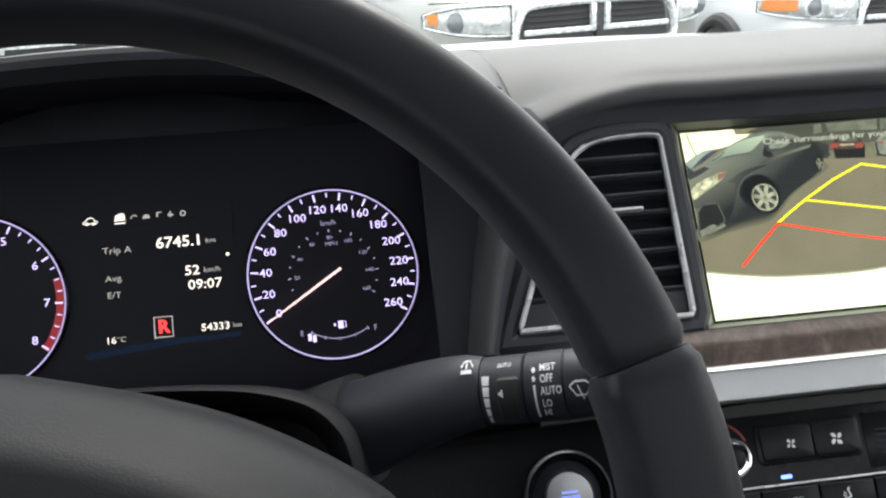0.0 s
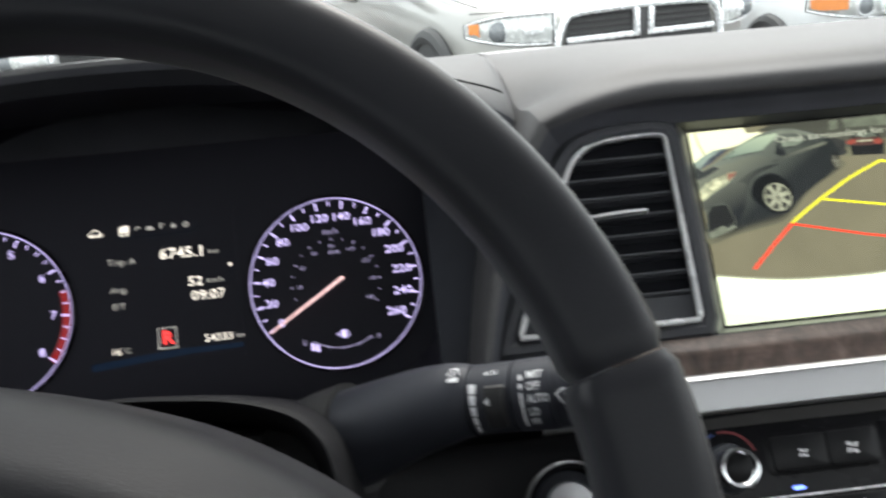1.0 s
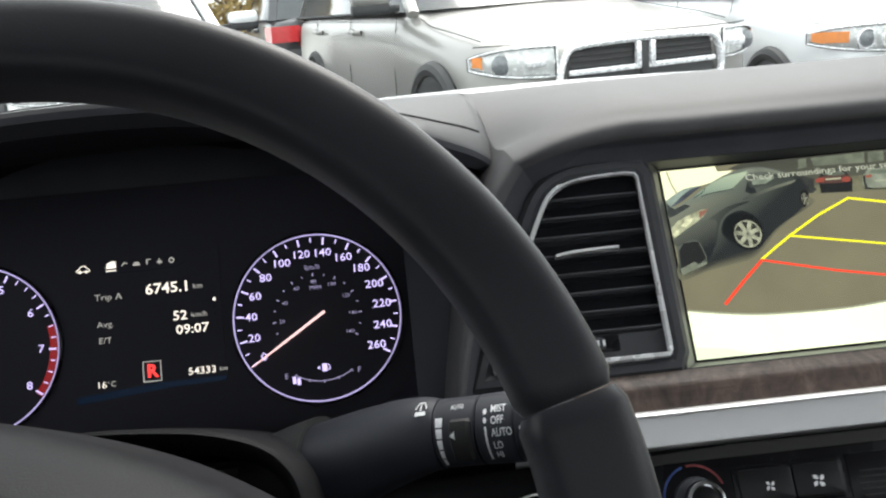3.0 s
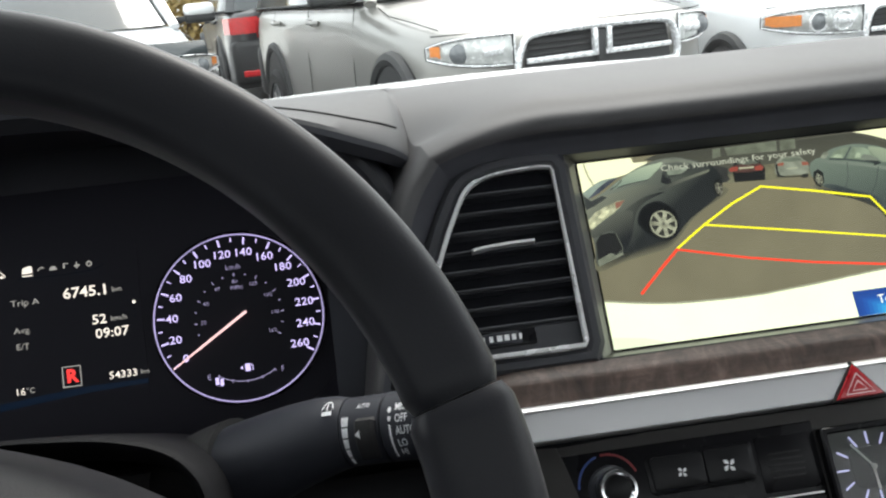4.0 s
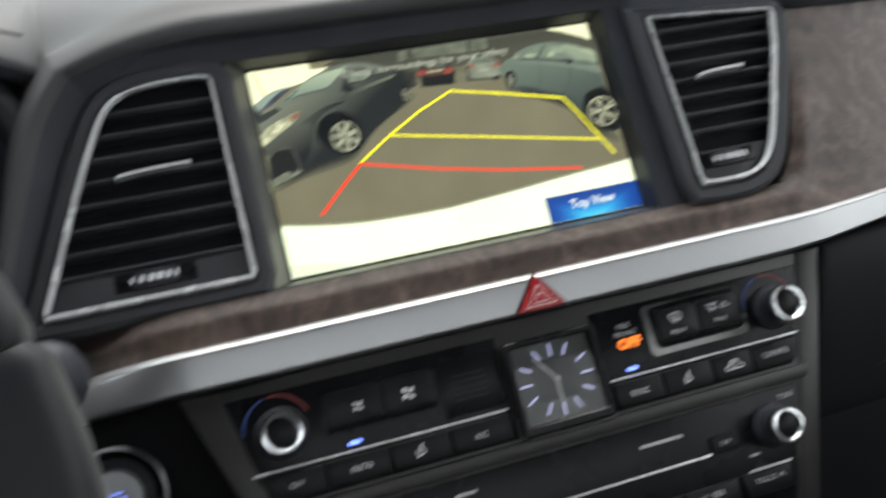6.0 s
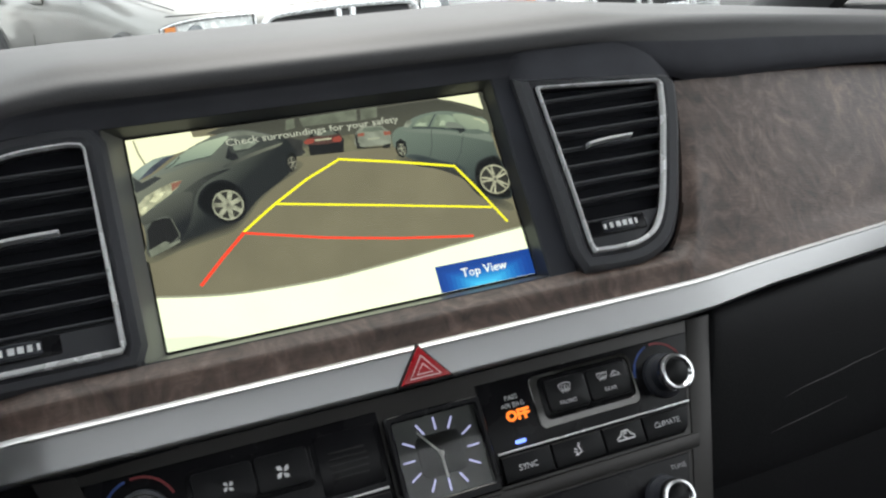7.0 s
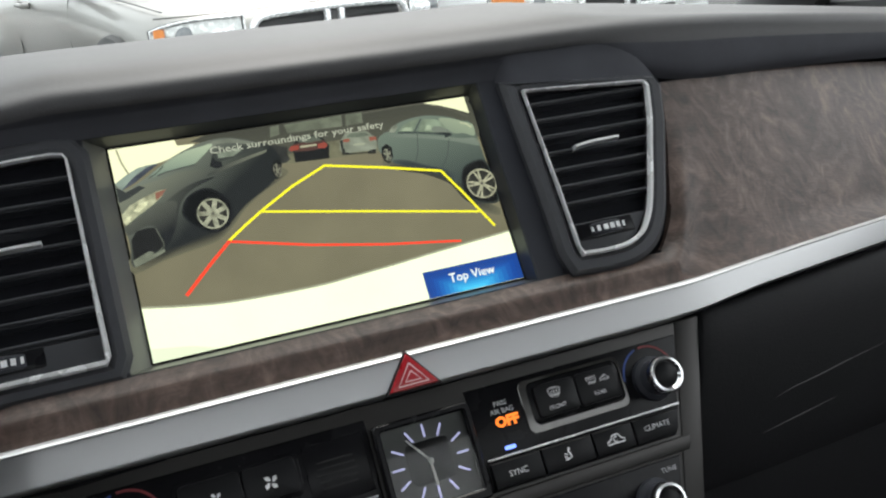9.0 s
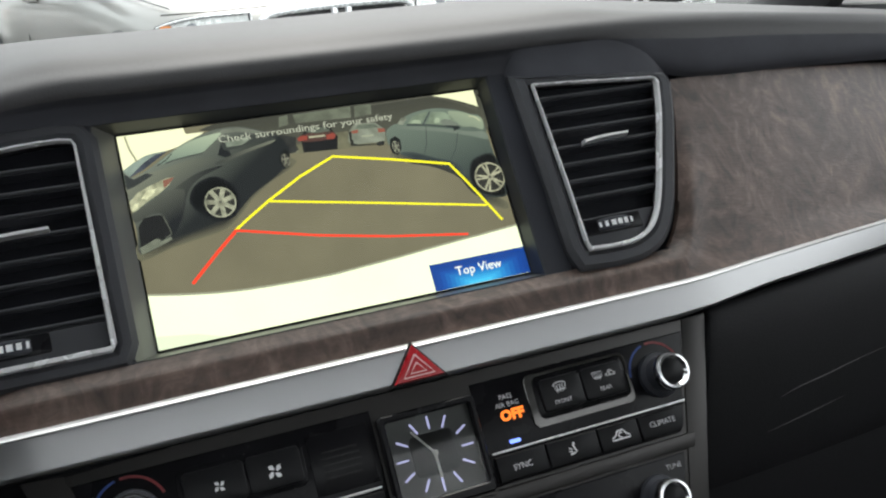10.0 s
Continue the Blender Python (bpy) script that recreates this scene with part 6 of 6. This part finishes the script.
words = [letters(t, 79.2, y, 2.2, 0, align="LEFT", wide=1.08, bold=0.06) for t, y in (("MIST", 7.6), ("OFF", 4.4), ("AUTO", 1.2), ("LO", -2.2), ("HI", -5.2))]
for word in words:
    part("printed_word", stalk_print(word, 0.0141), PRINT, stalk, "white printed setting", smooth=False)
part("printed_line", stalk_print(merge(bar(76.2, -6.8, 77.2, 3.0, 0), flat(arc(76.7, 4.6, 0.8, 0, 350, 8), 0), flat(arc(76.7, 7.0, 0.9, 0, 350, 8), 0)), 0.0141), PRINT, stalk, smooth=False)
part("printed_word", stalk_print(letters("AUTO", 63.5, 9.6, 1.6, 0), 0.0139), PRINT, stalk, smooth=False)
icon = [line([(44.6, 9.0), (46, 11.2), (48.6, 11.2), (50, 9.0)], 0.5, 0), bar(44.8, 7.2, 49.6, 8.3, 0), bar(46.8, 8.5, 47.4, 10.6, 0)]
part("printed_symbol", stalk_print(merge(*icon), 0.0158), PRINT, stalk, smooth=False)
icon = [line([(91.6, 1.9), (94.0, 3.0), (98.4, 3.0), (100.8, 1.9), (98.2, -0.6), (94.2, -0.6), (91.6, 1.9)], 0.55, 0), line([(95.0, 2.0), (96.6, -0.8), (97.4, -1.7)], 0.55, 0.02)]
part("printed_symbol", stalk_print(merge(*icon), 0.0141), PRINT, stalk, "white wiper symbol", smooth=False)


# ---- outside: the parking lot ----
GROUND = -0.05
SLOPE = 4.1


def uphill(y):
    """The lot rises gently beyond the car."""
    return GROUND + math.tan(radians(SLOPE)) * min(max(y - 3.15, 0), 14)


ASPHALT = material("asphalt", (0.055, 0.055, 0.056), 0.9, grain=(0.012, 0.004), stain=(1.5, 0.2))
bm = bmesh.new()
bmesh.ops.create_grid(bm, x_segments=8, y_segments=160, size=400)
bmesh.ops.translate(bm, vec=(0, 60, 0), verts=bm.verts)
for v in bm.verts:
    v.co.z = uphill(v.co.y)
solo("ground", bm, ASPHALT, "grey asphalt parking lot", "ground", kind="structure")
SILVERPAINT = material("silver_car_paint", (0.27, 0.264, 0.25), 0.34, 0.40, coat=0.45, stain=(0.6, 0.04))
DARKPAINT = material("dark_grey_car_paint", (0.045, 0.048, 0.052), 0.30, 0.2, coat=0.6, stain=(0.6, 0.05))
TINT = material("tinted_car_glass", (0.035, 0.042, 0.045), 0.05, coat=0.5, stain=(0.4, 0.1))
CLAD = material("black_car_cladding", (0.028, 0.029, 0.030), 0.6, grain=(0.004, 0.0004), stain=(0.2, 0.1))
TYRE = material("tyre_rubber", (0.016, 0.016, 0.017), 0.8, grain=(0.006, 0.001), stain=(0.1, 0.15))
ALLOY = material("alloy_rim", (0.42, 0.43, 0.44), 0.35, 0.8, stain=(0.08, 0.08))
LAMPC = material("lamp_reflector", (0.66, 0.67, 0.66), 0.25, 0.2, stain=(0.03, 0.15))
LAMPA = material("amber_lens", (0.78, 0.27, 0.07), 0.2, coat=0.6, stain=(0.03, 0.1))
LAMPR = material("red_lens", (0.62, 0.03, 0.035), 0.2, coat=0.6, stain=(0.04, 0.12))
DARKLENS = material("projector_lens", (0.17, 0.18, 0.19), 0.08, coat=0.5, stain=(0.02, 0.2))


def vehicle(name, place, turn, paint, label, kind_of, length=4.95, width=1.92, rise=1.0, sedan=False, front=True, amber=0.885, mirrors=None, grille=0.52, arch=0.47, deflector=False, twin=False):
    """A parked car: x across, y back from the nose, z up."""
    place = Vector((place[0], place[1], uphill(place[1])))
    m = Matrix.Translation(place) @ pose(0, 0, 0, SLOPE) @ pose(0, 0, 0, 0, 0, turn)
    car = thing(name, place, label, kind_of, "parked cars")
    hw = width / 2

    def hood(y):
        pts = ((0, 0.99), (0.1, 1.05), (0.35, 1.10), (0.8, 1.16), (1.25, 1.22), (1.5, 1.27), (length - 0.3, 1.30), (length, 1.24))
        for (a, za), (b, zb) in zip(pts, pts[1:]):
            if y <= b:
                return (za + (zb - za) * (y - a) / (b - a)) * rise
        return 1.24 * rise
    rows = []
    for y, f, zl in ((-0.02, 0.50, 0.50), (0.0, 0.66, 0.42), (0.07, 0.80, 0.36), (0.2, 0.905, 0.32), (0.38, 0.96, 0.30), (0.7, 0.985, 0.28), (1.25, 0.99, 0.28), (1.5, 1.0, 0.28), (2.6, 1.0, 0.28), (3.6, 1.0, 0.28), (length - 0.45, 0.98, 0.32), (length - 0.12, 0.92, 0.38), (length, 0.78, 0.45)):
        z = hood(max(y, 0))
        w = hw * f
        half = [(0, z + 0.035), (0.35 * w, z + 0.03), (0.66 * w, z + 0.012), (0.84 * w, z - 0.012), (0.93 * w, z - 0.05), (0.975 * w, z - 0.12), (0.995 * w, z - 0.22), (w, z - 0.36), (0.99 * w, 0.66), (0.985 * w, 0.5), (0.95 * w, zl + 0.02), (0.6 * w, zl), (0, zl)]
        rows.append([Vector((x, y, q)) for x, q in half] + [Vector((-x, y, q)) for x, q in half[-2:0:-1]])
    part("body", loft(smooth_grid([r + [r[0]] for r in rows], 2, 3), caps=True), paint, car, m=m, sharp=50)
    # cabin
    belt = 1.27 * rise
    top = (1.48 if sedan else 1.80) * rise
    y0, y1, y2, y3 = (1.30, 2.05, 3.6, 4.3) if sedan else (1.32, 2.15, 4.4, length - 0.12)
    rows = []
    for f, z in ((0.0, belt), (0.45, belt + 0.45 * (top - belt)), (0.86, belt + 0.86 * (top - belt)), (0.97, top - 0.02), (1.0, top)):
        a, b = y0 + (y1 - y0) * f, y3 + (y2 - y3) * f
        w = hw * (0.93 - 0.16 * f)
        e = 0.10 - 0.03 * f
        rows.append([Vector((x, y, z)) for x, y in ((-w + e * 1.6, a), (-0.4 * w, a - 0.05), (0.4 * w, a - 0.05), (w - e * 1.6, a), (w, a + 0.22), (w, (a + b) / 2), (w, b - 0.2), (w - e * 1.6, b), (-w + e * 1.6, b), (-w, b - 0.2), (-w, (a + b) / 2), (-w, a + 0.22))])
    green = loft(rows, close_v=True)
    green.faces.new([v for v in green.verts if v.co.z > top - 1e-4][:0] or [green.verts.new(p + Vector((0, 0, 0.03))) for p in rows[-1]])
    part("glasshouse", green, TINT, car, "tinted windows", m=m, sharp=50)
    part("roof", loft([[p + Vector((0, 0, 0.002)) for p in rows[-1]], [p * 0.97 + Vector((0, 0.075, 0.05 + 0.03 * top)) for p in rows[-1]]], close_v=True, caps=True), paint, car, m=m)
    for s in (-1, 1):
        w0, w1 = hw * 0.93, hw * 0.77
        for ya, yb, r in ((y0 + 0.02, y1 + 0.02, 0.045), ((y0 + y3) / 2 + 0.0, (y1 + y2) / 2, 0.05), (y3 - 0.1, y2 - 0.06, 0.07)):
            part("pillar", tube([Vector((s * (w0 - 0.05), ya, belt - 0.02)), Vector((s * (w0 + w1 - 0.08) / 2, (ya + yb) / 2, (belt + top) / 2)), Vector((s * (w1 - 0.06), yb, top))], r, 0.03, 8), paint, car, m=m)
        part("belt_trim", tube([Vector((s * hw * 0.955, y, belt + 0.005)) for y in (y0 + 0.15, 2.4, 3.2, y3 - 0.1)], 0.012, steps=6), CLAD, car, "black belt moulding", m=m)
        mir = part("wing_mirror", box(s * (hw + 0.13), y0 + 0.16, belt + 0.035, 0.26, 0.11, 0.09, 0.03, 3, 1.0), CLAD, car, m=m)
        part("cap", box(s * (hw + 0.13), y0 + 0.155, belt + 0.10, 0.265, 0.125, 0.11, 0.045, 3, 1.0), mirrors or paint, mir, "painted mirror cap", m=m)
        part("mirror_arm", box(s * (hw + 0.0), y0 + 0.18, belt + 0.03, 0.14, 0.09, 0.05, 0.015, 2, 1.0), CLAD, mir, m=m)
        for y in (2.40, 3.65):
            h = part("door_handle", tube([Vector((s * (hw - 0.012), y - 0.11, belt - 0.13)), Vector((s * (hw + 0.03), y - 0.07, belt - 0.13)), Vector((s * (hw + 0.03), y + 0.07, belt - 0.12)), Vector((s * (hw - 0.012), y + 0.11, belt - 0.12))], 0.016, 0.02, 8), paint, car, m=m)
        for y in (1.48, 2.66, 3.84):
            part("door_gap", tube([Vector((s * (hw * 1.0 + 0.001), y + 0.02, 0.50)), Vector((s * (hw * 1.001), y, 0.85)), Vector((s * (hw * 0.99), y - 0.01, belt - 0.20)), Vector((s * (hw * 0.955), y - 0.015, belt - 0.03))], 0.0028, steps=6), CLAD, car, m=m)
        for y in (0.76, length - 1.05):
            arch_pts = [Vector((s * (hw * 0.985), y + 0.43 * math.cos(a), arch + 0.46 * math.sin(a))) for a in [math.pi * i / 16 for i in range(17)]]
            part("wheel_arch", tube(arch_pts, 0.045, 0.05, 8), CLAD, car, "black wheel arch moulding", m=m)
            part("wheel_well", moved(lathe([(0.01, 0.0), (0.43, 0.0), (0.44, -0.12)], 32, 1.0), s * (hw + 0.004), y, arch, k=1.0, ry=90 * s), CLAD, car, m=m)
            tyre = part("tyre", moved(lathe([(0.24, -0.12), (0.33, -0.12), (0.37, -0.08), (0.37, 0.08), (0.33, 0.11), (0.25, 0.11)], 36, 1.0, close=True), s * (hw - 0.07), y, 0.36, k=1.0, ry=90 * s), TYRE, car, m=m)
            spokes = [lathe([(0.25, 0.0), (0.25, 0.09), (0.23, 0.10), (0.22, 0.06)], 32, 1.0)]
            for i in range(7):
                spokes.append(moved(box(0.12, 0, 0.075, 0.24, 0.045, 0.03, 0.008, 1, 1.0), 0, 0, 0, 360 / 7 * i))
            part("rim", moved(merge(*spokes), s * (hw - 0.07), y, 0.36, k=1.0, ry=90 * s), ALLOY, tyre, "alloy rim", m=m)
    part("sill", merge(*[box(s * (hw - 0.03), 2.4, 0.36, 0.09, 2.4, 0.16, 0.02, 2, 1.0) for s in (-1, 1)]), CLAD, car, m=m)
    # front
    zt = 1.035 * rise

    def nose(x):
        a = abs(x) / hw
        return 0.02 + 0.38 * max(a - 0.42, 0) ** 1.9 * 2.2 - 0.055
    if front:
        g = grille / 0.51
        xs = [(-0.46 + 0.92 * i / 12) * g for i in range(13)]

        def gz(x, top_side):
            k = abs(x) / (0.46 * g)
            return (zt - 0.004 - 0.012 * k * k) if top_side else (zt - 0.235 + 0.02 * k * k)
        part("grille", loft([[Vector((x * (0.95, 0.99, 1.02)[j], nose(x) - 0.012, gz(x, True) + (gz(x, False) - gz(x, True)) * j / 2)) for x in xs] for j in range(3)]), CLAD, car, "black grille", m=m)
        loop = [(-0.38, 1.0), (-0.2, 1.03), (0, 1.04), (0.2, 1.03), (0.38, 1.0), (0.45, 0.93), (0.485, 0.72), (0.51, 0.35), (0.505, 0.08), (0.46, 0.0), (0.2, 0.0), (-0.2, 0.0), (-0.46, 0.0), (-0.505, 0.08), (-0.51, 0.35), (-0.485, 0.72), (-0.45, 0.93)]
        rimpts = spline([Vector((x * g, nose(x * g) - 0.03, gz(0, False) + (gz(0, True) - gz(0, False)) * k)) for x, k in loop], 3, closed=True)
        part("grille_frame", tube(rimpts, 0.020, 0.022, 8, closed=True, up=Vector((0, 1, 0))), CHROME, car, "chrome grille frame", m=m)
        part("grille_bar", tube([Vector((x, nose(x) - 0.03, zt - 0.145)) for x in xs], 0.008, 0.016, 6), CHROME, car, m=m)
        for s in (-1, 1):
            part("grille_bar", box(s * 0.045, -0.07, zt - 0.075, 0.032, 0.03, 0.13, 0.006, 2, 1.0), CHROME, car, m=m)
        part("grille_bar", box(0, -0.06, zt - 0.12, 0.05, 0.03, 0.2, 0.006, 2, 1.0), CLAD, car, m=m)
        for j in range(4):
            part("grille_slat", tube([Vector((x * 0.96, nose(x) - 0.018, zt - 0.03 - 0.03 * j)) for x in xs], 0.005, 0.006, 6), RUBBER, car, m=m)
        for s in (-1, 1):
            hx = [grille + 0.015 + (0.925 - grille) * i / 10 for i in range(11)]

            eye = amber - 0.085

            def edges(i):
                return zt + 0.012 - 0.045 * (i / 10) ** 4, zt - 0.150 + 0.055 * (i / 10) ** 3
            lamp = part("headlight", loft([[Vector((s * x, nose(x) - 0.035 + 0.01 * abs(j - 2), edges(i)[0] + (edges(i)[1] - edges(i)[0]) * j / 4)) for i, x in enumerate(hx)] for j in range(5)]), LAMPC, car, "clear headlight with bright reflector", m=m)
            part("projector", moved(lathe([(0.054, 0.0), (0.052, 0.012), (0.04, 0.022), (0.02, 0.028), (0.001, 0.03)], 24, 1.0), s * eye, nose(eye) - 0.03, zt - 0.075, k=1.0, rx=90), DARKLENS, lamp, m=m)
            if twin:
                for ex in (eye, eye - 0.125):
                    part("lamp_ring", moved(lathe([(0.050, 0.010), (0.056, 0.024), (0.064, 0.022), (0.066, 0.008)], 28, 1.0), s * ex, nose(ex) - 0.03, zt - 0.075, k=1.0, rx=90), CHROME, lamp, "chrome lamp ring", m=m)
                part("projector", moved(lathe([(0.050, 0.0), (0.048, 0.012), (0.03, 0.022), (0.001, 0.026)], 24, 1.0), s * (eye - 0.125), nose(eye - 0.125) - 0.03, zt - 0.075, k=1.0, rx=90), LAMPC, lamp, m=m)
            part("reflector", box(s * (grille + 0.12), nose(grille + 0.12) - 0.045, zt - 0.07, 0.13, 0.02, 0.05, 0.01, 2, 1.0), CHROME, lamp, m=m)
            part("turn_signal", loft([[Vector((s * x, nose(x) - 0.045, zt - 0.026 - 0.034 * j * (1 if x < 0.9 else 0.8))) for x in (amber, amber + (0.928 - amber) * 0.4, amber + (0.928 - amber) * 0.75, 0.928)] for j in range(3)]), LAMPA, lamp, "amber turn signal", m=m)
            out = [Vector((s * x, nose(x) - 0.04, edges(i)[0])) for i, x in enumerate(hx)] + [Vector((s * x, nose(x) - 0.04, edges(i)[1])) for i, x in reversed(list(enumerate(hx)))]
            part("bezel", tube([p + Vector((0, 0.012, 0)) for p in out], 0.009, steps=6, closed=True, up=Vector((0, 1, 0))), CLAD, lamp, m=m)
            part("surround", tube(out, 0.006, steps=6, closed=True, up=Vector((0, 1, 0))), CHROME, lamp, m=m)
        if deflector:
            part("hood_deflector", loft([[Vector((x, nose(x) + dy, zt + dz - 0.03 * x * x)) for x in [-0.86 + 0.1075 * i for i in range(17)]] for dy, dz in ((-0.05, 0.015), (-0.03, 0.075), (0.03, 0.125), (0.04, 0.118))]), TINT, car, "dark smoked bonnet deflector", m=m)
        part("bonnet_gap", tube([Vector((x, nose(x) + 0.02, zt + 0.024 + 0.012 * (1 - abs(x)))) for x in [-0.9 + 0.1 * i for i in range(19)]], 0.004, steps=6), CLAD, car, m=m)
        for s in (-1, 1):
            part("bonnet_gap", tube([Vector((s * 0.82, 0.30, 1.085 * rise)), Vector((s * 0.845, 0.6, 1.13 * rise)), Vector((s * 0.85, 1.0, 1.172 * rise)), Vector((s * 0.80, 1.32, 1.225 * rise))], 0.0035, steps=6), CLAD, car, m=m)
    # tail
    for s in (-1, 1):
        part("tail_light", loft([[Vector((s * (hw * x), length + dy, z * rise)) for x, dy in ((0.58, 0.03), (0.68, 0.03), (0.80, 0.02), (0.93, -0.06), (0.985, -0.30))] for z in (1.19, 1.13, 1.06, 1.0)]), LAMPR, car, "red tail light", m=m)
    part("rear_bumper", box(0, length - 0.08, 0.66, width * 0.95, 0.26, 0.52, 0.08, 3, 1.0), CLAD, car, m=m)
    part("reflector", merge(*[box(s * hw * 0.72, length + 0.055, 0.53, 0.24, 0.02, 0.07, 0.008, 1, 1.0) for s in (-1, 1)]), LAMPR, car, m=m)
    return car


vehicle("sport_utility_car", (1.564, 5.006), 16.4, SILVERPAINT, "silver sport utility car with chrome crosshair grille, parked opposite", "car")
vehicle("crossover_car", (3.77, 5.38), 1.0, WHITEPAINT, "white crossover car with amber-cornered headlights", "car", length=4.7, width=1.88, rise=0.935, amber=0.76, mirrors=WHITEPAINT, grille=0.41, arch=0.33, twin=True)
vehicle("crossover_car", (-1.617, 6.579), 17.3, WHITEPAINT, "white crossover car parked beside the silver one", "car", length=4.7, width=1.85, rise=0.965, mirrors=WHITEPAINT, deflector=True)
vehicle("estate_car", (-1.28, 16.04), 192.0, DARKPAINT, "dark grey car seen from behind with red tail lights", "car", front=False)


# bare autumn tree behind the cars
def tree(place, height, seed):
    rnd = random.Random(seed)
    t = thing("tree", place, "far tree with thin yellow-brown foliage", "tree")
    bark = material("bark", (0.09, 0.065, 0.045), 0.9, grain=(0.03, 0.01), stain=(0.2, 0.2))
    leaf = material("autumn_leaf", (0.28, 0.20, 0.07), 0.8, stain=(0.4, 0.35))
    base = Vector(place)
    trunk = tube([base, base + Vector((0.1, 0, height * 0.3)), base + Vector((0.0, 0.1, height * 0.8))], [0.16, 0.12, 0.04], steps=8)
    limbs = [trunk]
    tips = []
    for i in range(16):
        a = rnd.uniform(0, 6.28)
        s = base + Vector((0, 0, height * rnd.uniform(0.2, 0.7)))
        e = s + Vector((math.cos(a), math.sin(a), rnd.uniform(0.4, 1.0))) * height * rnd.uniform(0.18, 0.34)
        limbs.append(tube([s, (s + e) / 2 + Vector((0, 0, -0.1)), e], [0.05, 0.035, 0.015], steps=5))
        tips += [s.lerp(e, f) for f in (0.5, 0.75, 1.0)]
    part("trunk", merge(*limbs), bark, t)
    bm = bmesh.new()
    for p in tips:
        for _ in range(70):
            c = p + Vector((rnd.gauss(0, 0.35), rnd.gauss(0, 0.35), rnd.gauss(0, 0.3)))
            n = Vector((rnd.gauss(0, 1), rnd.gauss(0, 1), rnd.gauss(0, 1))).normalized()
            a = n.orthogonal() * 0.07
            b = n.cross(a) * 0.6
            bm.faces.new([bm.verts.new(q) for q in (c - a, c + b, c + a, c - b)])
    part("crown", bm, leaf, t, "loose yellow-brown leaves", smooth=False)


tree((-3.4, 22, GROUND), 5.0, 3)
tree((-6.2, 24, GROUND), 5.5, 8)
